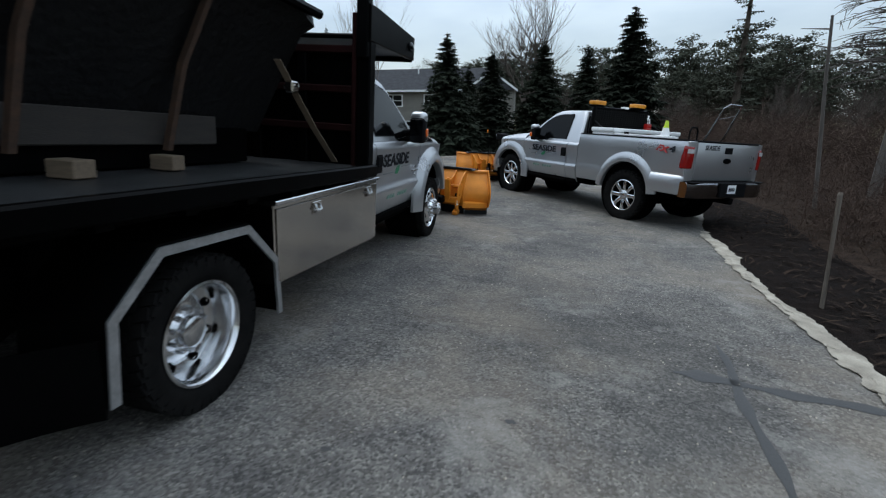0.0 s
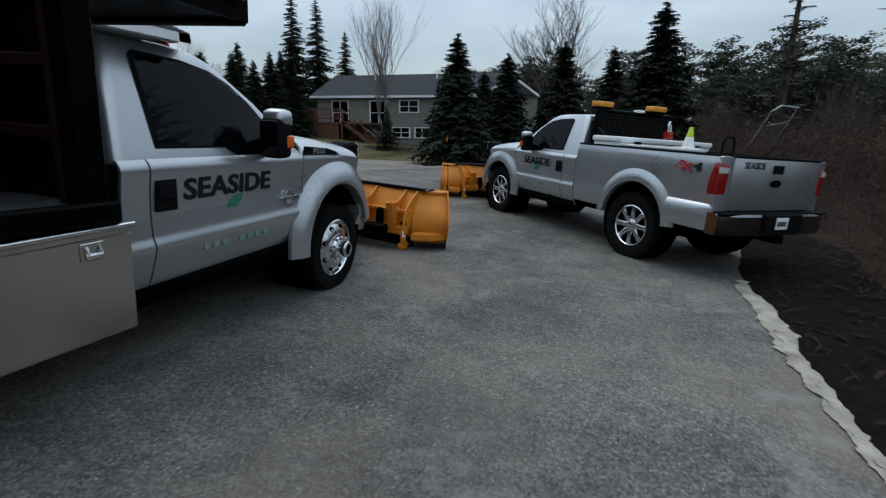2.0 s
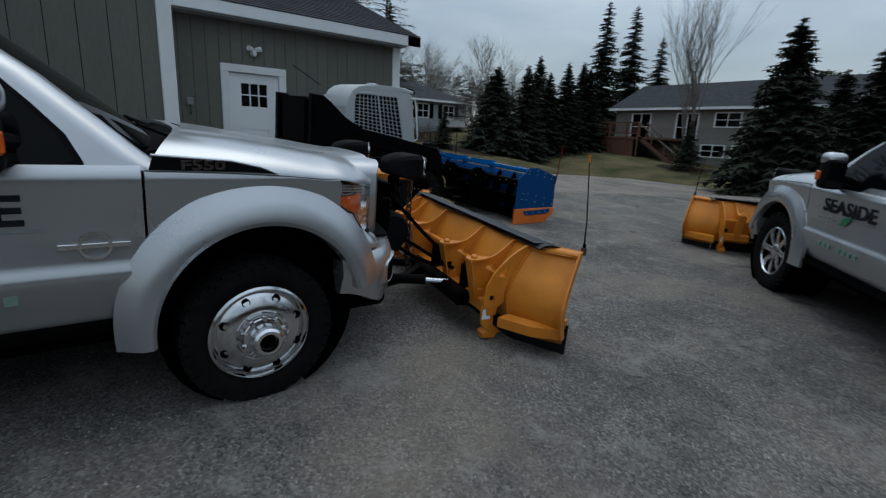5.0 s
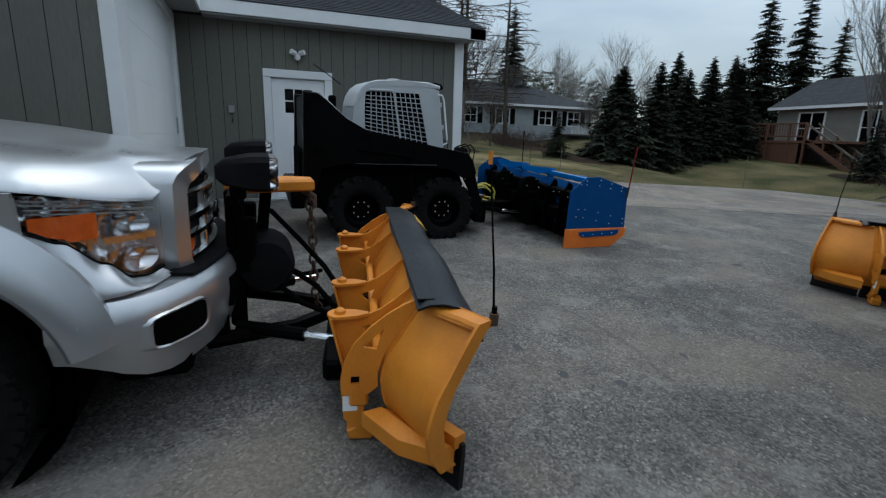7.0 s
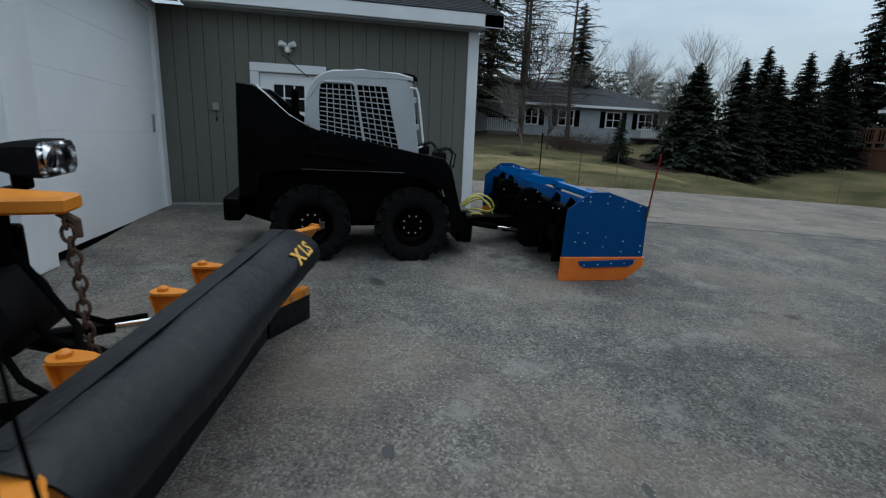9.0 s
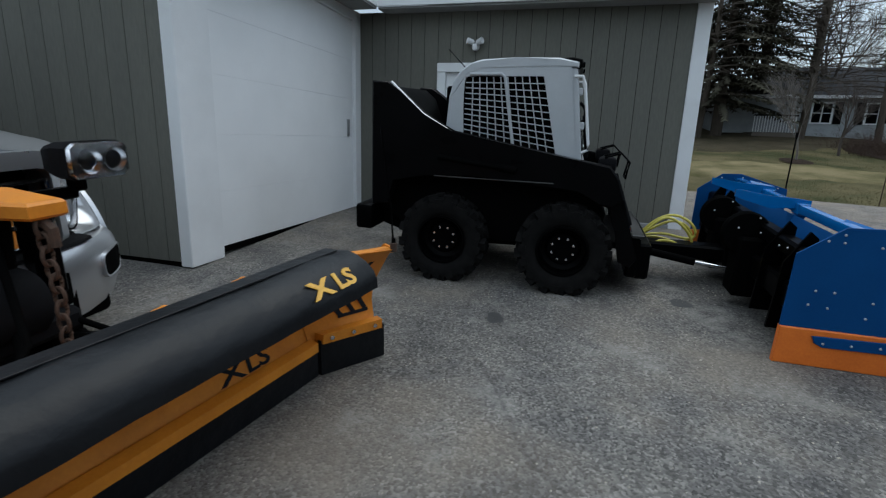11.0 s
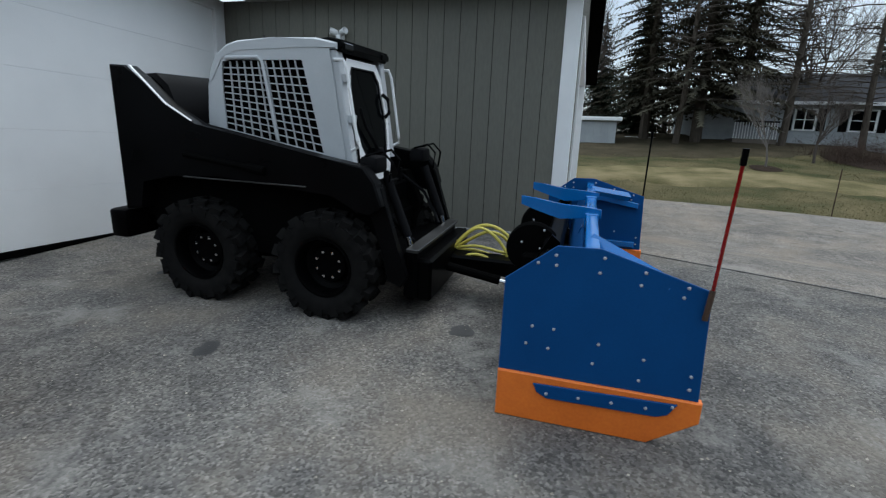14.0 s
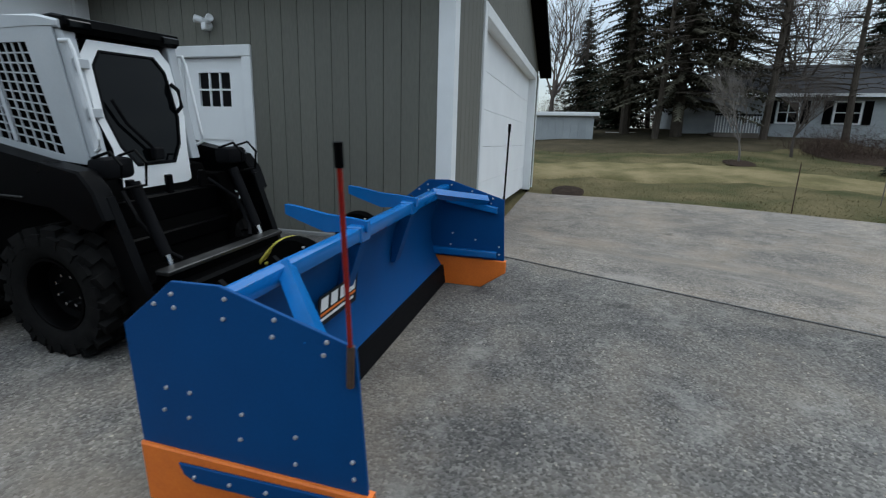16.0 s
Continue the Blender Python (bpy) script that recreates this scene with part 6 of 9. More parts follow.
        tube(bm, p, 0.016, 8)
        part("hydraulic_hose", bm, BLACKMATT, M)
    for s in (-1, 1):
        bm = B()
        tube(bm, [(s * 0.30, 1.10, 0.32), (s * 0.48, 1.45, 0.31)], 0.040, 10)
        part("angle_ram", bm, BLACK, M)
        bm = B()
        tube(bm, [(s * 0.48, 1.45, 0.31), (s * 0.56, 1.62, 0.30)], 0.022, 10)
        part("ram_rod", bm, CHROME, M, "bright ram rod")
    return M


v_plow(G @ pose(-0.15, 9.06, 0, 0, 0, -10.4), (1.345, 0.225), (-1.41, 0.19), "yellow snow plow with black deflector and rubber edge", 1.42)
plow_mount(G @ pose(-0.30, 7.05, 0), -10.4)
v_plow(PICK @ pose(0.02, 1.80, 0, 0, 0, 0), (1.36, 0.20), (-1.38, 0.20), "yellow snow plow mounted ahead of the silver pickup", 1.36)
plow_mount(PICK, 0)

# ---- skid-steer loader: local x to its right, y ahead ----


def loader():
    L = thing("skid_steer_loader", G @ pose(-3.735, 10.0, 0), "black skid-steer loader with a light grey caged cab", "loader")
    arm = [(-1.20, 1.745), (-1.05, 1.74), (-0.94, 1.66), (-0.73, 1.465), (-0.48, 1.335), (0.54, 1.165), (0.85, 1.12), (0.93, 1.02), (0.985, 0.86), (0.90, 0.79), (0.80, 0.80), (0.62, 0.92),
           (-0.30, 0.98), (-0.75, 0.95), (-1.02, 0.90), (-1.05, 0.68), (-1.22, 0.66)]
    for s in (1, -1):
        bm = B()
        prism(bm, arm, "x", s * 0.60, s * 0.722, 0.012)
        arm_ob = part("lift_arm", bm, LOADERBLACK, L)
        bm = B()
        prism(bm, [(0.86, 0.98), (0.95, 0.98), (1.03, 0.72), (1.08, 0.56), (1.15, 0.36), (1.10, 0.28), (1.0, 0.32), (0.95, 0.56), (0.86, 0.82)], "x", s * 0.60, s * 0.66, 0.008)
        part("arm_leg", bm, LOADERBLACK, arm_ob)
        bm = B()
        prism(bm, [(-1.16, 0.62), (-1.16, 0.98), (0.72, 0.98), (0.86, 0.70), (0.80, 0.40), (-0.85, 0.36)], "x", s * 0.45, s * 0.57, 0.01)
        part("side_frame", bm, BLACKMATT, L)
        bm = B()
        tube(bm, [(s * 0.737, -0.58, 1.125), (s * 0.737, -0.05, 1.065)], 0.022, 10)
        tube(bm, [(s * 0.737, -0.05, 1.065), (s * 0.737, 0.10, 1.045)], 0.032, 10)
        part("lift_ram", bm, BLACKMATT, L)
        # Trim strip in paler steel, standing in for the arm's gloss highlight.
        bm = B()
        box(bm, (s * 0.723, -0.62, 0.952), (s * 0.734, 0.42, 0.962), 0.002)
        part("arm_trim_glint", bm, DARKSTEEL, L)
        bm = B()
        tube(bm, [(s * 0.43, 0.90, 1.03), (s * 0.43, 1.07, 0.60)], 0.034, 12)
        part("tilt_ram", bm, PLASTIC, L, "dull dark tilt ram")
        bm = B()
        tube(bm, [(s * 0.43, 1.07, 0.60), (s * 0.43, 1.13, 0.42)], 0.020, 10)
        part("ram_rod", bm, STEEL, L, "bright steel ram rod")
        for y in (0.54, -0.53):
            w = new("wheel")
            w.parent = L
            w.matrix_basis = pose(s * (0.775 - 0.15), y, 0.388, 0, 0, 0 if s > 0 else 180)
            part("tyre", tyre_mesh(0.375, 0.30, 0.215), RUBBER, w)
            tagged(part("tread", tread_mesh(0.372, 0.31, 17, 0.034, 0.078), RUBBER, w), kind="stuff")
            bm = B()
            lathe(bm, [(0.217, 0.10), (0.222, 0.128), (0.208, 0.13), (0.196, 0.105), (0.19, 0.02), (0.15, 0.0), (0.13, 0.03), (0.02, 0.03)], 36)
            part("rim", bm, BLACK, w)
            bm = B()
            lathe(bm, [(0.011, 0.0), (0.011, 0.018), (0.003, 0.02)], 8)
            nut = mesh_of(bm, "wheel_nut")
            nut.materials.append(CHROME)
            repeat("wheel_nut", nut, [Matrix.Rotation(2 * math.pi * (k + 0.5) / 8, 4, "X") @ Matrix.Translation((0.028, 0, 0.098)) for k in range(8)], w)
    bm = B()
    prism(bm, [(-1.24, 0.44), (-1.24, 1.06), (-0.95, 1.20), (-0.60, 1.22), (0.60, 1.05), (0.78, 0.62), (0.78, 0.34), (-0.80, 0.30)], "x", -0.47, 0.47, 0.02)
    part("chassis", bm, BLACKMATT, L)
    bm = B()
    box(bm, (-0.76, -1.37, 0.42), (0.76, -1.20, 0.655), 0.03, None, 2)
    part("rear_bumper", bm, BLACK, L)
    bm = B()
    prism(bm, [(-1.19, 0.9), (-1.19, 1.70), (-1.07, 1.71), (-0.96, 1.62), (-0.80, 1.20), (-0.8, 0.9)], "x", -0.46, 0.46, 0.03)
    part("engine_hood", bm, BLACK, L)
    bm = B()
    tube(bm, [(0.70, -1.03, 1.735), (0.70, -0.74, 1.475), (0.70, -0.52, 1.355)], 0.014, 8)
    part("arm_handrail", bm, ALLOY, L)
    bm = B()
    box(bm, (-0.42, -0.78, 1.32), (-0.20, -0.70, 1.75), 0.02)
    part("exhaust_guard", bm, BLACKMATT, L)
    # cab
    C = new("cab")
    C.parent = L
    C.matrix_basis = Matrix.Diagonal((0.785, 1, 1, 1))
    tagged(C, "light grey caged operator cab")
    rear = [(-0.605, 1.12), (-0.60, 1.36), (-0.58, 1.62), (-0.545, 1.745), (-0.48, 1.845)]
    roof_o = [(-0.585, 1.62), (-0.55, 1.75), (-0.49, 1.85), (-0.40, 1.915), (-0.30, 1.945), (0.02, 1.965), (0.36, 1.962), (0.52, 1.93), (0.52, 1.885), (0.30, 1.90), (-0.30, 1.89), (-0.44, 1.84), (-0.53, 1.66)]
    bm = B()
    prism(bm, roof_o, "x", -0.53, 0.55, 0.012)
    part("roof", bm, CABGREY, C)
    bm = B()
    lathe(bm, [(0.10, 1.955), (0.095, 1.985), (0.05, 1.995), (0.004, 1.995)], 20, Matrix.Translation((0.1, 0.0, 0)) @ Matrix.Rotation(radians(-90), 4, "Y"))
    part("roof_hatch", bm, CABGREY, C)
    bm = B()
    loft(bm, [[(x, y, z) for x in (-0.53, 0.53)] + [(x, y + 0.02, z) for x in (0.53, -0.53)] for y, z in rear])
    part("rear_panel", bm, CABGREY, C)
    tl, tr, br, bl = (-0.435, 1.80), (0.24, 1.815), (0.395, 1.165), (-0.44, 1.31)
    hole = [(-0.37, 1.81), tr, br, bl, (-0.445, 1.42), (-0.45, 1.55), (-0.45, 1.66), (-0.445, 1.745), tl]
    skin = [(-0.30, 1.912), (0.46, 1.905), (0.575, 1.115), (-0.605, 1.20), (-0.60, 1.40), (-0.58, 1.62), (-0.545, 1.745), (-0.48, 1.845), (-0.40, 1.895)]
    for s in (1, -1):
        bm = B()
        x0, x1 = s * 0.53, s * 0.545
        o0 = [bm.verts.new((x1, *p)) for p in skin]
        i0 = [bm.verts.new((x1, *p)) for p in hole]
        o1 = [bm.verts.new((x0, *p)) for p in skin]
        i1 = [bm.verts.new((x0, *p)) for p in hole]
        for k in range(len(skin)):
            j = (k + 1) % len(skin)
            bm.faces.new((o0[k], o0[j], i0[j], i0[k]))
            bm.faces.new((o1[k], i1[k], i1[j], o1[j]))
            bm.faces.new((o0[k], o1[k], o1[j], o0[j]))
            bm.faces.new((i0[k], i0[j], i1[j], i1[k]))
        part("side_panel", bm, CABGREY, C)
        bm = B()

        def inside(u, v):
            y = (tl[0] + (tr[0] - tl[0]) * u) * (1 - v) + (bl[0] + (br[0] - bl[0]) * u) * v
            z = (tl[1] + (tr[1] - tl[1]) * u) * (1 - v) + (bl[1] + (br[1] - bl[1]) * u) * v
            return y, z

        for k in range(1, 11):
            a, b = inside(k / 11, 0), inside(k / 11, 1)
            w = 0.0042
            loft(bm, [[(s * 0.528, p[0] - w, p[1]), (s * 0.540, p[0] - w, p[1]), (s * 0.540, p[0] + w, p[1]), (s * 0.528, p[0] + w, p[1])] for p in (a, b)])
        for k in range(1, 11):
            a, b = inside(0, k / 11), inside(1, k / 11)
            loft(bm, [[(s * 0.530, p[0], p[1] - 0.0042), (s * 0.539, p[0], p[1] - 0.0042), (s * 0.539, p[0], p[1] + 0.0042), (s * 0.530, p[0], p[1] + 0.0042)] for p in (a, b)])
        part("side_grille", bm, CABGREY, C, "welded grey window grille")
        bm = B()
        tube(bm, [(s * 0.553, -0.40, 1.825), (s * 0.553, -0.12, 1.83), (s * 0.553, -0.085, 1.80), (s * 0.553, 0.015, 1.24)], 0.014, 8)
        part("grille_bar", bm, CABGREY, C)
        bm = B()
        tube(bm, [(s * 0.53, 0.49, 1.82), (s * 0.525, 0.56, 1.82), (s * 0.525, 0.585, 1.76), (s * 0.525, 0.66, 1.27), (s * 0.525, 0.66, 1.22), (s * 0.51, 0.60, 1.19)], 0.012, 8)
        part("grab_rail", bm, WHITE, C, "white grab rail")
        bm = B()
        prism(bm, [(0.45, 1.90), (0.51, 1.90), (0.625, 1.10), (0.565, 1.10)], "x", s * 0.42, s * 0.525, 0.008)
        part("front_post", bm, CABGREY, C)
    # Solid black block filling the cab: the shade inside, put into colour.
    bm = B()
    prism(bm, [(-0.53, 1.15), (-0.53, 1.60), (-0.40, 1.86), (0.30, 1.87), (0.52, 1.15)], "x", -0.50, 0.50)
    part("cab_dark_fill", bm, BLACKMATT, C)
    # visor and door
    bm = B()
    prism(bm, [(0.36, 1.958), (0.46, 1.968), (0.545, 1.952), (0.555, 1.905), (0.525, 1.872), (0.46, 1.892), (0.38, 1.885)], "x", -0.53, 0.53, 0.01)
    part("visor", bm, BLACK, C, "dark sun visor")
    for s in (1, -1):
        bm = B()
        box(bm, (s * 0.42 - 0.09, 0.548, 1.888), (s * 0.42 + 0.09, 0.568, 1.935), 0.008)
        part("visor_lamp", bm, GLASS, C)

    def door_pt(u, v, d=0.0):
        return (u, 0.475 + 0.14 * min(v, 1.05) + d, 1.87 - 0.77 * v)

    outer = [(-0.33, 0.03), (0.33, 0.03), (0.43, 0.16), (0.44, 0.62), (0.38, 0.86), (0.36, 1.30), (-0.36, 1.30), (-0.38, 0.86), (-0.44, 0.62), (-0.43, 0.16)]
    pane = [(-0.26, 0.10), (0.26, 0.10), (0.35, 0.22), (0.37, 0.62), (0.31, 0.86), (0.20, 1.02), (-0.20, 1.02), (-0.31, 0.86), (-0.37, 0.62), (-0.35, 0.22)]
    bm = B()
    loft(bm, [[door_pt(u, v, 0.0) for u, v in outer], [door_pt(u, v, 0.025) for u, v in outer], [door_pt(u, v, 0.025) for u, v in pane], [door_pt(u, v, 0.0) for u, v in pane]], True, False)
    part("cab_door", bm, WHITE, C, "white framed cab door")
    bm = B()
    loft(bm, [[door_pt(u, v, 0.026) for u, v in outer], [door_pt(u * 1.035, 0.6 + (v - 0.6) * 1.025, 0.012) for u, v in outer]], True, False)
    part("door_gasket", bm, BLACKMATT, C)
    bm = B()
    bm.faces.new([bm.verts.new(door_pt(u, v, 0.012)) for u, v in pane])
    thick(bm, 0.006)
    part("door_glass", bm, GLASS, C, "dark door glass")
    bm = B()
    loft(bm, [[door_pt(u * 1.0, v, 0.027) for u, v in pane], [door_pt(u * 0.95, 0.45 + (v - 0.45) * 0.95, 0.029) for u, v in pane]], True, False)
    part("door_seal", bm, PLASTIC, C)
    bm = B()
    tube(bm, [(0.0, 0.655, 1.17), (0.22, 0.62, 1.36), (0.30, 0.60, 1.50)], 0.012, 6)
    box(bm, (-0.05, 0.63, 1.12), (0.05, 0.68, 1.20), 0.01)
    part("door_wiper", bm, PLASTIC, C)
    bm = B()
    tube(bm, [(-0.36, 0.555, 1.62), (-0.38, 0.60, 1.58), (-0.38, 0.615, 1.47), (-0.36, 0.58, 1.43)], 0.016, 8)
    part("door_handle", bm, PLASTIC, C)
    pieces("door_hinge", [((0.40, 0.53 + (1.70 - zz) * 0.15, zz - 0.03), (0.50, 0.57 + (1.70 - zz) * 0.15, zz + 0.03)) for zz in (1.70, 1.42)], CABGREY, C, None, "", 0.006)
    # front work lamps in wire guards
    for s in (1, -1):
        bm = B()
        box(bm, (s * 0.50 - 0.10, 0.76, 1.06), (s * 0.50 + 0.10, 0.90, 1.18), 0.03, None, 2)
        part("front_lamp", bm, PLASTIC, L)
        bm = B()
        tube(bm, [(s * 0.42, 0.80, 1.18), (s * 0.42, 0.93, 1.22), (s * 0.42, 1.0, 1.15), (s * 0.42, 0.98, 1.02), (s * 0.58, 0.98, 1.02), (s * 0.58, 1.0, 1.15), (s * 0.58, 0.93, 1.22), (s * 0.58, 0.80, 1.18)], 0.009, 6)
        part("lamp_guard", bm, BLACK, L)
    bm = B()
    box(bm, (-0.55, 1.08, 0.16), (0.55, 1.18, 0.52), 0.02)
    part("quick_attach", bm, BLACK, L)
    bm = B()
    box(bm, (-0.56, 1.10, 0.515), (0.56, 1.20, 0.545), 0.006)
    part("attach_lip", bm, DARKSTEEL, L, "worn steel edge of the attach plate")
    for x in (-0.30, 0.0, 0.30):
        bm = B()
        box(bm, (x - 0.025, 0.70, 0.46), (x + 0.025, 0.735, 1.02), 0.006)
        part("front_bar", bm, LOADERBLACK, L)
    for s in (1, -1):
        bm = B()
        tube(bm, [(s * 0.36, 0.72, 0.95), (s * 0.44, 0.90, 0.80), (s * 0.40, 1.02, 0.62), (s * 0.33, 1.08, 0.55)], 0.014, 8)
        part("hydraulic_hose", bm, PLASTIC, L)
    for nm, lo, hi in (("cross_member", (-0.60, 0.84, 0.42), (0.60, 1.10, 0.48)), ("step", (-0.55, 0.72, 0.55), (0.55, 0.80, 0.66)), ("front_guard", (-0.42, 0.66, 0.72), (0.42, 0.74, 0.90))):
        bm = B()
        box(bm, lo, hi, 0.012)
        part(nm, bm, BLACK, L)
    bm = B()
    tube(bm, [(-0.45, -0.60, 1.90), (-0.62, -0.78, 2.05), (-0.78, -0.92, 2.16)], 0.006, 6)
    part("antenna", bm, BLACK, L)
    return L


# ---- snow pusher box in front of the loader ----


def pusher():
    P = thing("snow_pusher", G @ pose(-3.65, 12.34, 0), "blue snow pusher box with orange skids and bright bolts", "snow pusher")
    side = [(-0.39, 0.245), (0.535, 0.245), (0.505, 0.785), (0.03, 0.925), (-0.16, 0.918), (-0.39, 0.735)]
    skid = [(-0.39, 0.0), (0.34, 0.0), (0.55, 0.15), (0.55, 0.255), (-0.39, 0.255)]
    strip = [(-0.21, 0.215), (0.445, 0.235), (0.41, 0.175), (0.36, 0.155), (-0.14, 0.145), (-0.19, 0.17)]
    bolts = [(-0.24, 0.829), (-0.157, 0.826), (-0.162, 0.874), (0.05, 0.884), (0.037, 0.813), (0.229, 0.838), (0.217, 0.778), (0.41, 0.791), (0.397, 0.745), (-0.241, 0.508), (-0.139, 0.507), (-0.263, 0.414), (-0.156, 0.403),
             (0.071, 0.464), (0.055, 0.361), (0.276, 0.421), (0.269, 0.313), (0.484, 0.375), (0.487, 0.309)]
    low_bolts = [(-0.142, 0.173), (0.01, 0.180), (0.161, 0.188), (0.313, 0.193), (0.425, 0.222)]
    bm = B()
    lathe(bm, [(0.0080, 0.0), (0.0068, 0.006), (0.003, 0.008)], 10)
    bolt = mesh_of(bm, "bolt")
    bolt.materials.append(ZINC)
    for s in (1, -1):
        x = 1.375
        bm = B()
        prism(bm, side, "x", s * x, s * (x + 0.014), 0.002)
        part("side_plate", bm, BLUE, P)
        bm = B()
        prism(bm, skid, "x", s * (x - 0.018), s * (x + 0.030), 0.006)
        part("skid_shoe", bm, ORANGE, P, "orange skid shoe")
        bm = B()
        prism(bm, strip, "x", s * (x + 0.030), s * (x + 0.042), 0.003)
        part("wear_strip", bm, BLUE, P)
        flip = Matrix.Rotation(0 if s > 0 else math.pi, 4, "Z")
        repeat("bolt", bolt, [Matrix.Translation((s * (x + 0.014), y, z)) @ flip for y, z in bolts] + [Matrix.Translation((s * (x + 0.042), y, z)) @ flip for y, z in low_bolts], P)
        repeat("bolt", bolt, [Matrix.Translation((s * x, y, z)) @ Matrix.Rotation(math.pi if s > 0 else 0, 4, "Z") for y, z in bolts], P)
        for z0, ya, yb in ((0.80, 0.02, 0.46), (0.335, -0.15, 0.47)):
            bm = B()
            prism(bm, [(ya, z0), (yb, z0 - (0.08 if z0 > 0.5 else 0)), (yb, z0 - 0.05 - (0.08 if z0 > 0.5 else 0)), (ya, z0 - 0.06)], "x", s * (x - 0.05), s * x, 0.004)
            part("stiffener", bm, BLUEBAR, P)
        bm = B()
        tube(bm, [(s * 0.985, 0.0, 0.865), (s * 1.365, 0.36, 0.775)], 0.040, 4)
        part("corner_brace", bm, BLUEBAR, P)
        bm = B()
        tube(bm, [(s * (x + 0.026), 0.49, 0.66), (s * (x + 0.030), 0.498, 0.80)], 0.0125, 8)
        part("stick_socket", bm, RUST, P)
        bm = B()
        tube(bm, [(s * (x + 0.030), 0.497, 0.75), (s * (x + 0.05), 0.50, 1.05), (s * (x + 0.071), 0.503, 1.34)], 0.008, 8)
        st = part("marker_stick", bm, RED if s > 0 else BLACK, P, "thin red marker stick" if s > 0 else "thin dark marker stick")
        bm = B()
        tube(bm, [(s * (x + 0.071), 0.503, 1.33), (s * (x + 0.075), 0.503, 1.395)], 0.013, 8)
        part("stick_cap", bm, BLACK, st)
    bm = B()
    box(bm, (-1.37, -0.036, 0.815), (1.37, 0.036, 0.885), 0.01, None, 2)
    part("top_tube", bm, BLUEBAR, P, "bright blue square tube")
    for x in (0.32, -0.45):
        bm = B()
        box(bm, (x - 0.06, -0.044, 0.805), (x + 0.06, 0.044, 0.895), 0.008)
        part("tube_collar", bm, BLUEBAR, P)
    bm = B()
    loft(bm, [[(x, y, z) for y, z in ((-0.05, 0.80), (-0.10, 0.70), (-0.13, 0.55), (-0.13, 0.40), (-0.08, 0.24), (-0.02, 0.14))] for x in [-1.36 + 2.72 * k / 12 for k in range(13)]], False, False)
    thick(bm, 0.012)
    part("moldboard", bm, BLUE, P)
    for x in (-0.45, 0.32):
        bm = B()
        prism(bm, [(-0.118, 0.46), (-0.085, 0.46), (0.03, 0.80), (-0.06, 0.80), (-0.105, 0.65)], "x", x - 0.045, x + 0.045, 0.003)
        part("moldboard_rib", bm, BLUE, P)
    bm = B()
    loft(bm, [[(x, y, z) for y, z in ((-0.03, 0.01), (0.02, 0.01), (0.0, 0.17), (-0.05, 0.17))] for x in (-1.355, 1.355)])
    part("rubber_edge", bm, PLASTIC, P, "black rubber scraping edge")
    for x, dx in ((0.32, -0.31), (-0.45, -0.31)):
        bm = B()
        a, b = Vector((x + 0.0, 0.06, 0)), Vector((x - 0.06, -0.47, 0))
        d = (b - a).normalized()
        nn = Vector((-d.y, d.x, 0)) * 0.014
        rings = []
        for t, z0, z1 in ((0.0, 0.86, 0.915), (0.2, 0.85, 0.925), (0.5, 0.83, 0.93), (0.85, 0.88, 0.955), (1.0, 0.905, 0.96)):
            p = a + (b - a) * t
            rings.append([(p + nn)[:2] + (z0,), (p - nn)[:2] + (z0,), (p - nn)[:2] + (z1,), (p + nn)[:2] + (z1,)])
        loft(bm, [[tuple(q) for q in r] for r in rings])
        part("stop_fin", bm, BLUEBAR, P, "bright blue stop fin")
        bm = B()
        lathe(bm, [(0.02, -0.05), (0.17, -0.045), (0.18, -0.02), (0.18, 0.02), (0.17, 0.045), (0.02, 0.05)], 28, Matrix.Translation((x + 0.02, -0.36, 0.62)))
        box(bm, (x - 0.10, -0.42, 0.10), (x + 0.14, -0.14, 0.60), 0.02)
        part("spring_drum", bm, BLACKMATT, P)
        repeat("bolt", bolt, [Matrix.Translation((x + 0.075, -0.30 + 0.14 * math.cos(a2), 0.62 + 0.14 * math.sin(a2))) for a2 in (0.3, 1.5, 2.8, 4.2, 5.4)], P)
    bm = B()
    box(bm, (-1.33, -0.32, 0.30), (1.33, -0.16, 0.48), 0.02)
    box(bm, (-1.33, -0.28, 0.60), (1.33, -0.16, 0.72), 0.02)
    for x in (-1.1, -0.75, 0.75, 1.1):
        prism(bm, [(-0.36, 0.12), (-0.17, 0.12), (-0.17, 0.78), (-0.22, 0.82), (-0.34, 0.60)], "x", x - 0.012, x + 0.012)
    part("rear_frame", bm, BLACK, P, "black rear frame")
    repeat("bolt", bolt, [Matrix.Translation((x, -0.30, z)) @ Matrix.Rotation(radians(-90), 4, "Z") for x, z in ((1.2, 0.42), (1.0, 0.36), (1.22, 0.64), (1.02, 0.68), (0.62, 0.42), (0.88, 0.66), (0.5, 0.66))], P)
    bm = B()
    box(bm, (-0.32, -1.12, 0.22), (-0.12, -0.25, 0.36), 0.02)
    box(bm, (-0.72, -1.18, 0.14), (0.42, -1.06, 0.46), 0.02)
    box(bm, (-0.30, -0.36, 0.16), (-0.06, -0.12, 0.52), 0.02)
    part("push_frame", bm, BLACK, P)
    bm = B()
    tube(bm, [(0.0, -1.05, 0.30), (0.02, -0.62, 0.24)], 0.035, 10)
    part("angle_ram", bm, BLACKMATT, P)
    bm = B()
    tube(bm, [(0.02, -0.62, 0.24), (0.04, -0.30, 0.21)], 0.018, 10)
    part("ram_rod", bm, CHROME, P)
    lab = Matrix.Translation((0.44, -0.068, 0.51)) @ Matrix.Rotation(radians(180), 4, "Z") @ Matrix.Rotation(radians(96), 4, "X")
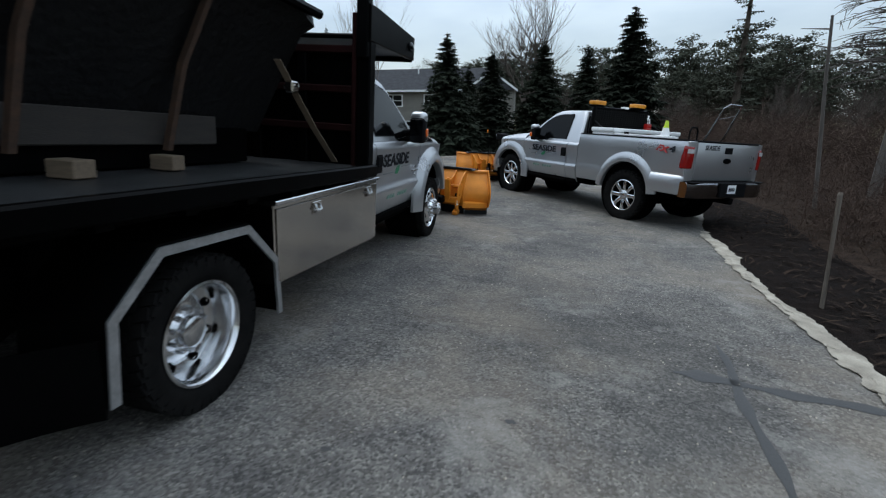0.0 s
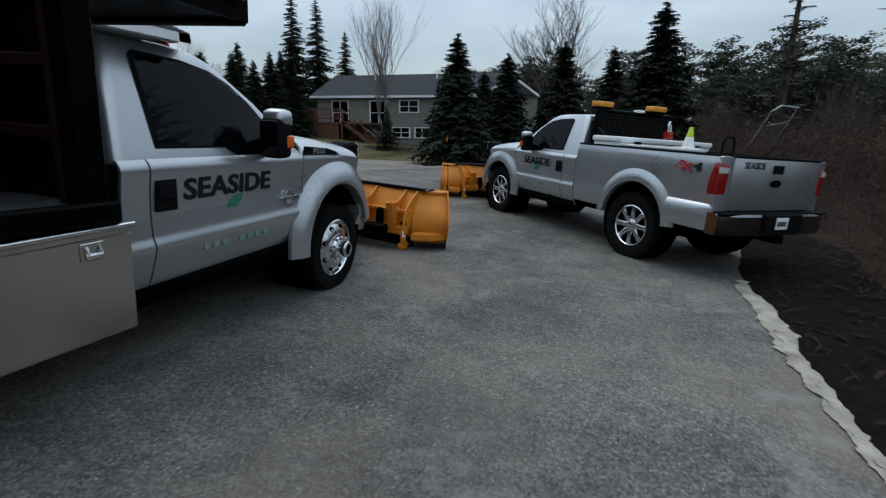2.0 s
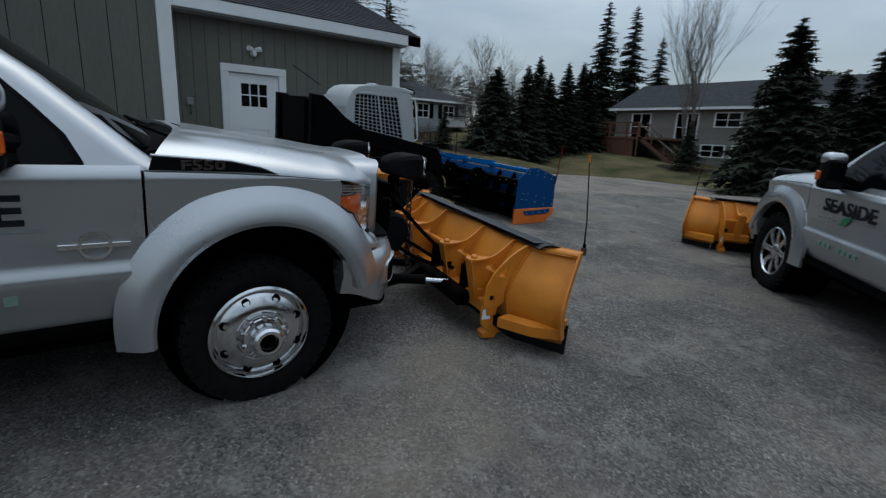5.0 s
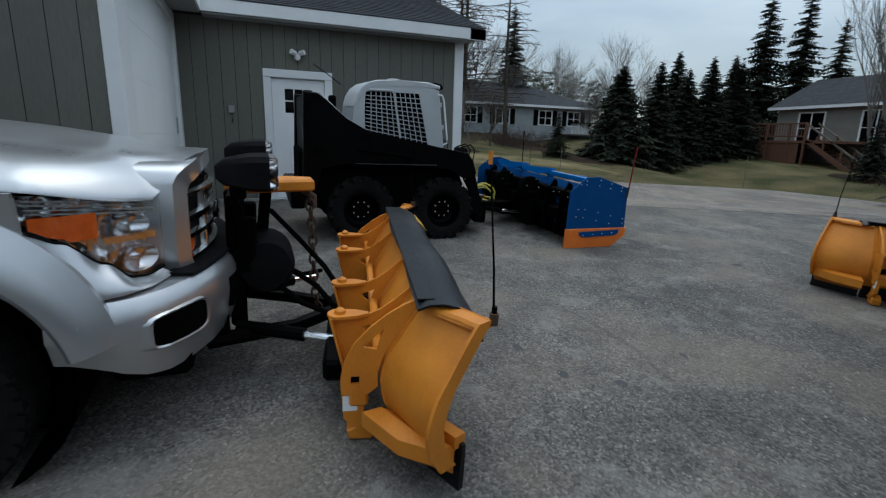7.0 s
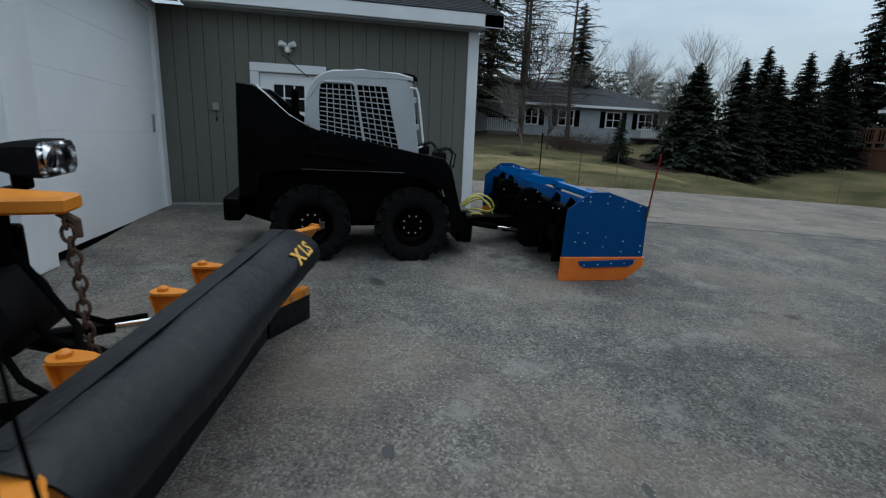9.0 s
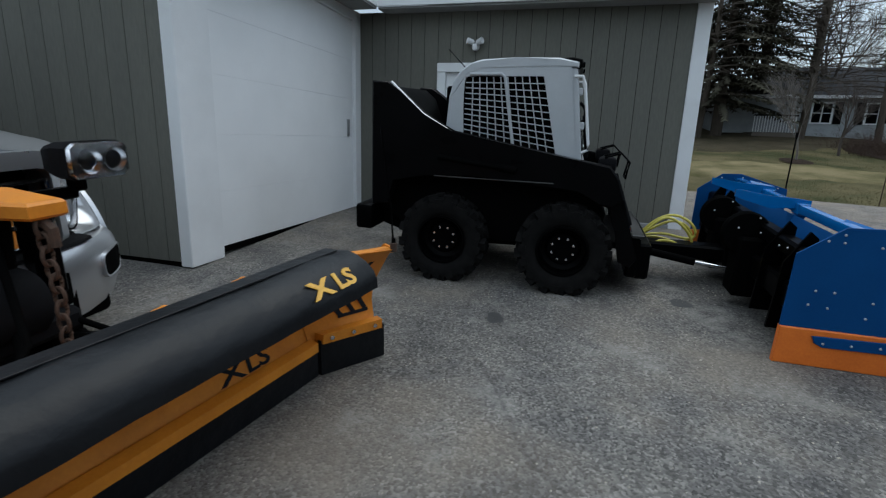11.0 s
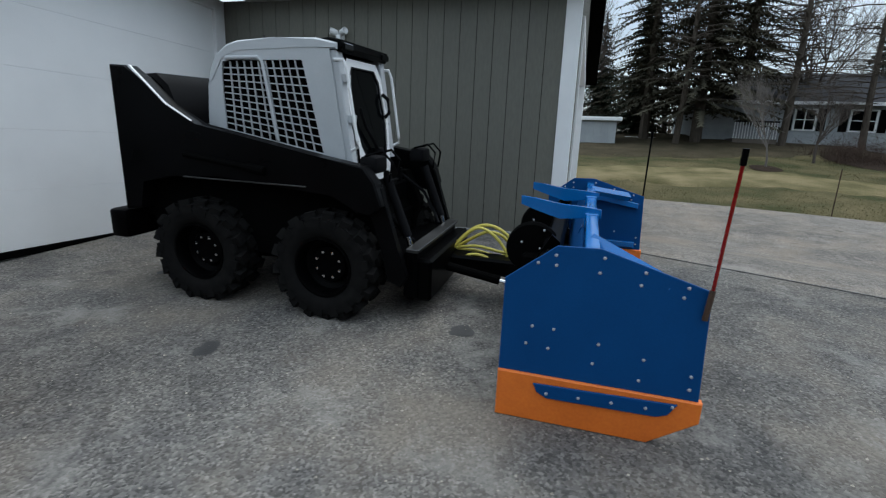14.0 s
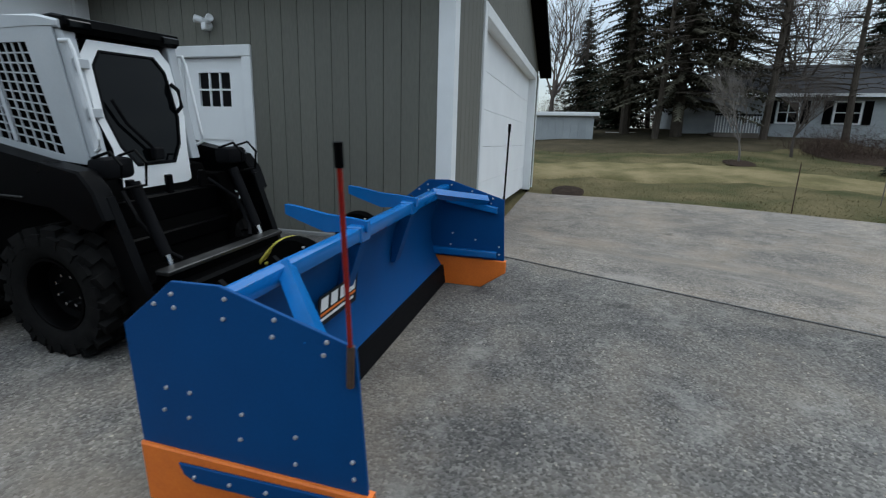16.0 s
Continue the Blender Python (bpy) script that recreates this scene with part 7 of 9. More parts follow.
    bm = B()
    box(bm, (-0.21, -0.085, 0), (0.21, 0.085, 0.004), 0.0)
    part("maker_plate", bm, LETTER, P, "black plate with plain white and orange bars", lab)
    pieces("plate_bar", [((-0.19 + 0.10 * k, 0.0, 0.004), (-0.19 + 0.10 * k + 0.07, 0.07, 0.006)) for k in range(4)] + [((-0.19, -0.055, 0.004), (0.17, -0.04, 0.006))], WHITE, P, lab)
    pieces("accent_bar", [((-0.19, -0.025, 0.004), (0.19, -0.012, 0.006))], ORANGE, P, lab)


loader()
pusher()
ho = thing("coiled_hose", G @ pose(-3.95, 11.4, 0), "yellow hydraulic hoses looped over the pusher's arm", "hose")
for pts in ([(0.0, -0.20, 0.30), (0.0, -0.12, 0.42), (0.0, 0.02, 0.56), (0.0, 0.16, 0.60), (0.0, 0.30, 0.54), (0.0, 0.36, 0.44), (0.0, 0.30, 0.38), (0.0, 0.05, 0.41), (0.0, -0.18, 0.36)],
            [(0.06, -0.22, 0.28), (0.05, -0.02, 0.52), (0.05, 0.10, 0.58), (0.05, 0.24, 0.50), (0.05, 0.33, 0.36), (0.05, 0.26, 0.28), (0.05, 0.05, 0.31), (0.05, -0.20, 0.30)],
            [(-0.06, -0.20, 0.32), (-0.05, 0.0, 0.46), (-0.05, 0.14, 0.53), (-0.06, 0.27, 0.50), (-0.05, 0.34, 0.40), (-0.04, 0.24, 0.33), (-0.05, 0.02, 0.36), (-0.05, -0.22, 0.33)],
            [(0.12, -0.10, 0.26), (0.12, 0.02, 0.36), (0.12, 0.16, 0.36), (0.12, 0.24, 0.28), (0.12, 0.12, 0.24), (0.12, -0.08, 0.25)],
            [(0.10, -0.26, 0.20), (0.10, -0.28, 0.30), (0.08, -0.16, 0.33), (0.08, -0.05, 0.29), (0.10, -0.18, 0.24)]):
    bm = B()
    c = [Vector(p) for p in pts]
    fine = []
    for i in range(len(c) - 1):
        p0, p1, p2, p3 = c[max(i - 1, 0)], c[i], c[i + 1], c[min(i + 2, len(c) - 1)]
        for k in range(5):
            t = k / 5
            fine.append(0.5 * (2 * p1 + (p2 - p0) * t + (2 * p0 - 5 * p1 + 4 * p2 - p3) * t * t + (3 * p1 - p0 - 3 * p2 + p3) * t ** 3))
    tube(bm, fine + [c[-1]], 0.013, 8)
    part("hose", bm, HOSE, ho)

# ---- the garage, upright ----


def wall_of_boards(name, label, p0, p1, z0, z1, out, pitch=0.203, gap=0.007, top=None):
    """A wall of grooved upright boards from p0 to p1 in plan; out is its outward normal. top(t) may give the height along it."""
    a, b, n = Vector((*p0, 0)), Vector((*p1, 0)), Vector((*out, 0))
    length = (b - a).length
    d = (b - a).normalized()
    W0 = thing(name, Matrix(), label, "wall", "", "structure")
    bm = B()
    lower = [a - n * 0.16, b - n * 0.16, b - n * 0.012, a - n * 0.012]
    if top is None:
        loft(bm, [[(p.x, p.y, z0 - (0.25 if z0 < 1 else 0)) for p in lower], [(p.x, p.y, z1) for p in lower]])
        part("wall_core", bm, BLACKMATT, W0)
    count = max(1, round(length / pitch))
    for k in range(count):
        s0, s1 = length * k / count + gap / 2, length * (k + 1) / count - gap / 2
        q = [a + d * s0 - n * 0.014, a + d * s1 - n * 0.014, a + d * s1, a + d * s0]
        bm = B()
        if top is None:
            loft(bm, [[(p.x, p.y, z0) for p in q], [(p.x, p.y, z1) for p in q]])
        else:
            zs = [top(s0 / length), top(s1 / length), top(s1 / length), top(s0 / length)]
            loft(bm, [[(p.x, p.y, z0) for p in q], [(p.x, p.y, z) for p, z in zip(q, zs)]])
        part("board", bm, SIDING, W0, "", None, False)
    return W0


def trim_post(lo, hi, label="white corner board"):
    ob = thing("trim", Matrix(), label, "trim", "", "structure")
    bm = B()
    box(bm, lo, hi, 0.006)
    part("board", bm, WHITE, ob)
    return ob


WX, WY = -6.15, 12.06
wall_of_boards("wall_east", "grey-green grooved board wall of the garage", (WX, 7.2), (WX, 8.46), 0.22, 3.12, (1, 0))
wall_of_boards("wall_east_end", "grey-green grooved board wall beside the white door", (WX, 9.60), (WX, 11.90), 0.22, 3.12, (1, 0))
wall_of_boards("wall_over_door", "grey-green boards over the white door", (WX, 8.46), (WX, 9.60), 2.39, 3.12, (1, 0))
wall_of_boards("wall_wing", "grey-green grooved board wall of the garage wing", (-2.46, -7.0), (-2.46, 7.16), 0.10, 3.35, (1, 0), 0.235)
gable_top = lambda t: 3.36 + 0.40 * (4.45 - abs(t * 8.9 - 4.45)) - 0.06  # noqa: E731
wall_of_boards("wall_gable_corner", "grey-green boards at the gable corner", (WX - 0.02, WY), (-7.58, WY), 0.22, 3.15, (0, 1))
wall_of_boards("wall_gable_far", "grey-green boards at the far gable corner", (-14.45, WY), (-15.05, WY), 0.22, 3.15, (0, 1))
wall_of_boards("wall_gable", "grey-green boards in the gable over the garage door", (WX - 0.02, WY), (-15.05, WY), 3.15, 3.3, (0, 1), 0.203, 0.007, lambda t: max(3.16, gable_top(t)))
trim_post((WX - 0.03, 11.90, 0.16), (WX + 0.022, WY + 0.022, 3.12))
trim_post((WX - 0.16, WY - 0.02, 0.16), (WX - 0.032, WY + 0.022, 3.15))
trim_post((-15.15, WY - 0.1, 0.1), (-15.05, WY + 0.02, 3.15))

fo = thing("foundation", Matrix(), "pale concrete foundation strip under the garage wall", "foundation", "", "structure")
bm = B()
box(bm, (WX - 0.1, 7.2, -0.3), (WX + 0.02, 8.50, 0.235), 0.01)
box(bm, (WX - 0.1, 9.56, -0.3), (WX + 0.02, WY, 0.235), 0.01)
box(bm, (WX - 1.45, WY - 0.1, -0.3), (WX, WY + 0.015, 0.235), 0.01)
part("footing", bm, SOFFIT, fo)

# side door with its frame and six panes
sd = thing("door_1", Matrix(), "closed white side door with a six-pane window", "door", "", "structure")
for lo, hi in (((WX - 0.1, 8.46, 0.20), (WX + 0.03, 8.59, 2.27)), ((WX - 0.1, 9.47, 0.20), (WX + 0.03, 9.60, 2.27)), ((WX - 0.1, 8.46, 2.27), (WX + 0.034, 9.60, 2.40))):
    bm = B()
    box(bm, lo, hi, 0.008)
    part("door_frame", bm, WHITE, sd)
bm = B()
y0, y1 = 8.595, 9.465
xs = (WX - 0.07, WX - 0.025)
for ya, yb, za, zb in ((y0, 8.80, 0.24, 2.26), (9.26, y1, 0.24, 2.26), (8.80, 9.26, 0.24, 0.45), (8.80, 9.26, 1.30, 1.70), (8.80, 9.26, 2.10, 2.26)):
    box(bm, (xs[0], ya, za), (xs[1], yb, zb), 0.0)
box(bm, (xs[0], 8.80, 0.45), (xs[1] - 0.014, 9.26, 1.30), 0.0)
box(bm, (xs[1] - 0.014, 8.85, 0.50), (xs[1] - 0.003, 9.21, 1.25), 0.006)
leaf = part("door_leaf", bm, DOORWHITE, sd)
for i in range(3):
    for j in range(2):
        bm = B()
        a, c = 8.80 + 0.46 * i / 3, 1.70 + 0.40 * j / 2
        box(bm, (xs[0] + 0.012, a + 0.008, c + 0.008), (xs[0] + 0.018, a + 0.46 / 3 - 0.008, c + 0.192), 0.0)
        part("pane", bm, GLASS, leaf)
bm = B()
for i in (1, 2):
    box(bm, (xs[0] + 0.015, 8.80 + 0.46 * i / 3 - 0.010, 1.70), (xs[1] - 0.004, 8.80 + 0.46 * i / 3 + 0.010, 2.10), 0.0)
box(bm, (xs[0] + 0.016, 8.80, 1.89), (xs[1] - 0.005, 9.26, 1.91), 0.0)
part("glazing_bars", bm, DOORWHITE, leaf)
bm = B()
lathe(bm, [(0.03, 0.0), (0.012, 0.01), (0.012, 0.04), (0.028, 0.05), (0.026, 0.075), (0.004, 0.08)], 16, Matrix.Translation((xs[1], 9.39, 1.18)))
part("door_knob", bm, STEEL, leaf)
bm = B()
box(bm, (WX - 0.1, 8.46, 0.12), (WX + 0.06, 9.60, 0.235), 0.01)
part("threshold", bm, ALLOY, sd)

# security light and socket
sl = thing("security_light", Matrix.Translation((WX, 9.03, 2.62)), "white twin-headed security light on the garage wall", "security light")
bm = B()
lathe(bm, [(0.055, 0.0), (0.055, 0.03), (0.03, 0.05), (0.004, 0.05)], 20)
box(bm, (0.02, -0.035, -0.06), (0.10, 0.035, 0.03), 0.02, None, 2)
part("base", bm, WHITE, sl)
for s in (-1, 1):
    bm = B()
    lathe(bm, [(0.012, -0.02), (0.035, 0.0), (0.045, 0.09), (0.038, 0.095), (0.004, 0.08)], 16, Matrix.Translation((0.06, s * 0.03, 0.05)) @ Matrix.Rotation(radians(s * 62), 4, "Z") @ Matrix.Rotation(radians(-12), 4, "Y"))
    part("lamp_head", bm, WHITE, sl)
so = thing("outdoor_socket", Matrix.Translation((WX, 7.95, 1.72)), "grey outdoor socket box on the garage wall", "socket")
bm = B()
box(bm, (0, -0.05, -0.06), (0.05, 0.05, 0.06), 0.012)
part("cover", bm, SOFFIT, so)
bm = B()
tube(bm, [(0.03, 0.0, -0.06), (0.03, 0.01, -0.16), (0.025, -0.01, -0.22)], 0.008, 6)
part("cord", bm, BLACK, so)

# white overhead door between the wing and the inner corner
gd = thing("door_2", Matrix(), "closed white overhead garage door in the inner corner", "door", "", "structure")
for lo, hi in (((-2.88, 7.08, 0.06), (-2.44, 7.215, 3.12)), ((-6.15, 7.08, 0.14), (-5.96, 7.215, 3.12)), ((-5.96, 7.08, 2.98), (-2.88, 7.212, 3.12))):
    bm = B()
    box(bm, lo, hi, 0.008)
    part("door_frame", bm, WHITE, gd)
for k in range(5):
    bm = B()
    z0 = 0.165 + 0.563 * k
    box(bm, (-5.958, 7.10, z0 + 0.0005), (-2.882, 7.165, z0 + 0.5625), 0.0015)
    part("door_panel", bm, DOORWHITE, gd)
bm = B()
box(bm, (-5.96, 7.09, 0.10), (-2.88, 7.18, 0.165), 0.01)
part("bottom_seal", bm, BLACKMATT, gd, "black rubber bottom seal")
bm = B()
box(bm, (-5.82, 7.165, 1.30), (-5.74, 7.185, 1.55), 0.02, None, 2)
part("pull_handle", bm, ALLOY, gd)

# big overhead door in the gable
bd = thing("door_3", Matrix(), "closed off-white double garage door in the gable end", "door", "", "structure")
for lo, hi in (((-7.74, WY - 0.21, 0.12), (-7.58, WY + 0.03, 3.15)), ((-14.46, WY - 0.21, 0.12), (-14.30, WY + 0.03, 3.15)), ((-14.30, WY - 0.21, 2.98), (-7.74, WY + 0.03, 3.15))):
    bm = B()
    box(bm, lo, hi, 0.008)
    part("door_frame", bm, WHITE, bd)
for k in range(5):
    bm = B()
    box(bm, (-14.298, WY - 0.20, 0.16 + 0.565 * k), (-7.742, WY - 0.16, 0.16 + 0.565 * k + 0.560), 0.004)
    part("door_panel", bm, DOORWHITE, bd)

# roofs with shingle courses, soffits and fascia
rf = thing("garage_roof", Matrix(), "dark grey shingled garage roof with white fascia", "roof", "", "structure")


def slope(parent, ex, ez, rx, rz, y0, y1, courses, material=SHINGLE):
    """Overlapping shingle courses from an eave to a ridge, along y."""
    for k in range(courses):
        a, b = k / courses, (k + 1.25) / courses
        bm = B()
        xa, za, xb, zb = ex + (rx - ex) * a, ez + (rz - ez) * a, ex + (rx - ex) * min(b, 1), ez + (rz - ez) * min(b, 1)
        loft(bm, [[(xa, y, za), (xa, y, za + 0.022), (xb, y, zb + 0.006), (xb, y, zb)] for y in (y0, y1)])
        part("shingle_course", bm, material, parent, "", None, False)


slope(rf, -5.83, 3.325, -10.60, 5.24, 6.4, 12.38, 30)
slope(rf, -15.37, 3.325, -10.60, 5.24, 6.4, 12.38, 24)
for lo, hi, m_ in (((-5.87, 7.60, 3.13), (-5.835, 12.40, 3.325), WHITE), ((-5.87, 7.62, 3.10), (-6.16, 12.08, 3.13), SOFFIT)):
    bm = B()
    box(bm, lo, hi, 0.004)
    part("fascia" if m_ is WHITE else "soffit", bm, m_, rf)
for sgn, ex in ((1, -5.835), (-1, -15.365)):
    bm = B()
    mx = -10.60
    loft(bm, [[(x, WY + 0.02, z - 0.20), (x, 12.39, z - 0.20), (x, 12.39, z - 0.005), (x, WY + 0.02, z - 0.005)] for x, z in ((ex, 3.325), (mx, 5.24))])
    part("rake_board", bm, BLACKMATT if sgn < 0 else WHITE, rf)
wr = thing("wing_roof", Matrix(), "dark shingled roof over the garage wing", "roof", "", "structure")
bm = B()
loft(bm, [[(x, 7.62, 3.30), (x, 7.62, 3.335), (x, 2.0, 5.4), (x, 2.0, 5.3)] for x in (-6.0, -2.05)])
loft(bm, [[(x, -7.4, 3.30), (x, -7.4, 3.335), (x, 2.0, 5.4), (x, 2.0, 5.3)] for x in (-9.0, -2.05)])
part("roof_deck", bm, SHINGLE, wr)
bm = B()
box(bm, (-5.84, 7.585, 3.13), (-2.05, 7.62, 3.325), 0.004)
part("fascia", bm, WHITE, wr)
bm = B()
box(bm, (-5.86, 7.20, 3.10), (-2.05, 7.60, 3.135), 0.0)
part("soffit", bm, SOFFIT, wr)
bm = B()
prism(bm, [(-7.0, 3.34), (7.2, 3.34), (2.0, 5.25)], "x", -2.62, -2.47)
part("wing_gable", bm, SIDING, wr)
cw = thing("wall_west", Matrix(), "plain rear walls closing the garage", "wall", "", "structure")
bm = B()
box(bm, (-15.1, 6.5, -0.2), (-15.0, 12.0, 3.3), 0.0)
box(bm, (-15.1, 6.4, -0.2), (-6.2, 6.5, 3.3), 0.0)
box(bm, (-9.0, -7.1, -0.2), (-2.6, -7.0, 3.3), 0.0)
part("wall_core", bm, SIDING, cw)

# ---- houses beyond the lawn ----


def clapboards(parent, p0, p1, z0, z1, out, material, step=0.16):
    a, b, n = Vector((*p0, 0)), Vector((*p1, 0)), Vector((*out, 0))
    rows = int((z1 - z0) / step)
    for k in range(rows):
        za, zb = z0 + (z1 - z0) * k / rows, z0 + (z1 - z0) * (k + 1) / rows
        bm = B()
        loft(bm, [[(p + n * 0.03)[:2] + (za,), (p - n * 0.02)[:2] + (za,), (p - n * 0.02)[:2] + (zb,), (p + n * 0.012)[:2] + (zb,)] for p in (a, b)])
        part("clapboard", bm, material, parent, "", None, False)


def house_window(parent, x0, x1, y, z0, z1, sashes=2, axis="y", sill=True):
    """A white-framed window on a wall that faces -y (axis y) or +x (axis x), with its panes set back."""
    w = new("window")
    w.parent = parent

    def bx(u0, u1, d0, d1, za, zb):
        return ((u0, y - d1, za), (u1, y - d0, zb)) if axis == "y" else ((y + d0, u0, za), (y + d1, u1, zb))

    for u0, u1, za, zb in ((x0 - 0.06, x0, z0 - 0.06, z1 + 0.06), (x1, x1 + 0.06, z0 - 0.06, z1 + 0.06), (x0, x1, z1, z1 + 0.06), (x0, x1, z0 - 0.06, z0)):
        bm = B()
        box(bm, *bx(u0, u1, 0.0, 0.08, za, zb))
        part("window_frame", bm, WHITE, w)
    step = (x1 - x0) / sashes
    for k in range(sashes):
        bm = B()
        box(bm, *bx(x0 + step * k + 0.03, x0 + step * (k + 1) - 0.03, 0.03, 0.04, z0 + 0.03, z1 - 0.03))
        part("pane", bm, GLASS, w)
        bm = B()
        box(bm, *bx(x0 + step * k, x0 + step * k + 0.03, 0.02, 0.06, z0, z1))
        box(bm, *bx(x0 + step * (k + 1) - 0.03, x0 + step * (k + 1), 0.02, 0.06, z0, z1))
        box(bm, *bx(x0 + step * k, x0 + step * (k + 1), 0.02, 0.06, (z0 + z1) / 2 - 0.02, (z0 + z1) / 2 + 0.02))
        part("sash", bm, WHITE, w)
    return w


def gable_roof(parent, x0, x1, y0, y1, z_eave, z_ridge, over=0.45, material=SHINGLE, hip=0.0):
    ym = (y0 + y1) / 2
    bm = B()
    e0, e1 = (x0 - over, x1 + over)
    rings = []
    for x, xi in ((e0, e0 + hip), (e1, e1 - hip)):
        rings.append([(x, y0 - over, z_eave - 0.12), (x, y0 - over, z_eave), (xi, ym, z_ridge), (x, y1 + over, z_eave), (x, y1 + over, z_eave - 0.12), (xi, ym, z_ridge - 0.18)])
    loft(bm, rings)
    part("roof", bm, material, parent, "dark shingled roof")
    bm = B()
    box(bm, (e0, y0 - over - 0.02, z_eave - 0.16), (e1, y0 - over + 0.01, z_eave + 0.01), 0.0)
    part("fascia", bm, WHITE, parent)


def ranch_house():
    Hs = thing("ranch_house", Matrix(), "taupe clapboard ranch house with white windows behind the spruces", "house")
    x0, x1, y0, y1, zb, ze = -20.4, -4.6, 41.0, 49.0, -0.5, 3.95
    bm = B()
    box(bm, (x0, y0 + 0.02, zb), (x1, y1, ze), 0.0)
    part("wall", bm, CLAP2, Hs)
    clapboards(Hs, (x0, y0), (x1, y0), 0.6, ze, (0, -1), CLAP2, 0.2)
    gable_roof(Hs, x0, x1, y0, y1, ze + 0.06, 6.1)
    house_window(Hs, -12.75, -11.15, y0, 2.75, 3.62, 2)
    house_window(Hs, -9.2, -7.9, y0, 2.75, 3.62, 2)
    house_window(Hs, -13.4, -11.9, y0, 0.75, 1.5, 2)
    house_window(Hs, -11.4, -10.2, y0, 0.75, 1.5, 2)
    house_window(Hs, -18.95, -17.45, y0, 1.75, 3.6, 2)
    house_window(Hs, -15.4, -13.9, y0, 1.75, 3.6, 2)
    for x in (-16.3, -10.6):
        bm = B()
        tube(bm, [(x, 44.0, 5.3), (x, 44.0, 6.25)], 0.06, 8)
        part("vent_pipe", bm, WHITE, Hs)
    bm = B()
    prism(bm, [(-5.4, 3.9), (-1.5, 3.9), (-3.45, 5.3)], "y", 39.6, 46.0)
    part("porch_gable", bm, SHINGLE, Hs)
    bm = B()
    loft(bm, [[(x, 39.55, z), (x, 39.60, z), (x, 39.60, z + 0.18), (x, 39.55, z + 0.18)] for x, z in ((-5.5, 3.75), (-3.45, 5.2), (-1.4, 3.75))])
    part("rake_board", bm, WHITE, Hs)
    bm = B()
    box(bm, (-5.2, 39.9, -0.5), (-1.7, 41.2, 3.9), 0.0)
    part("porch_wall", bm, CLAP2, Hs)
    dk = thing("wooden_deck", Matrix(), "raised reddish-brown wooden deck with railing and stairs", "deck")
    bm = B()
    box(bm, (-21.4, 37.6, 1.70), (-14.2, 41.0, 1.85), 0.01)
    part("deck_floor", bm, DECKWOOD, dk)
    boards = [((-21.35 + 0.155 * k, 37.66, -0.5), (-21.35 + 0.155 * k + 0.148, 37.69, 1.69)) for k in range(31)]
    boards += [((-21.40, 37.75 + 0.155 * k, -0.5), (-21.37, 37.75 + 0.155 * k + 0.148, 1.69)) for k in range(20)]
    pieces("skirt_board", boards, DECKWOOD, dk)
    for x in (-21.4, -20.0, -18.6, -17.2, -16.3):
        bm = B()
        box(bm, (x, 37.58, -0.5), (x + 0.1, 37.70, 2.85), 0.01)
        part("post", bm, DECKWOOD, dk)
    for z in (2.78, 2.05):
        bm = B()
        box(bm, (-21.4, 37.60, z), (-16.2, 37.66, z + 0.08), 0.006)
        part("rail", bm, DECKWOOD, dk)
    pieces("baluster", [((-21.3 + 0.16 * k, 37.62, 2.1), (-21.3 + 0.16 * k + 0.04, 37.65, 2.78)) for k in range(32)], DECKWOOD, dk)
    for dy in (0.0, 1.1):
        bm = B()
        prism(bm, [(-16.3, 1.85), (-13.2, -0.3), (-13.0, -0.1), (-16.3, 2.1)], "y", 37.6 + dy, 37.66 + dy, 0.0)
        part("stringer", bm, DECKWOOD, dk)
        bm = B()
        prism(bm, [(-16.3, 2.78), (-13.2, 0.62), (-13.2, 0.72), (-16.3, 2.88)], "y", 37.6 + dy, 37.68 + dy, 0.0)
        part("stair_rail", bm, GREYWOOD, dk)
        for k in range(4):
            bm = B()
            x = -16.2 + 0.98 * k
            box(bm, (x, 37.6 + dy, 1.85 - 0.69 * 0.98 * k), (x + 0.09, 37.66 + dy, 2.80 - 0.69 * 0.98 * k), 0.0)
            part("stair_post", bm, DECKWOOD, dk)
    pieces("tread", [((-16.25 + 0.28 * k, 37.62, 1.66 - 0.194 * k), (-16.25 + 0.28 * k + 0.30, 38.72, 1.70 - 0.194 * k)) for k in range(11)], GREYWOOD, dk)


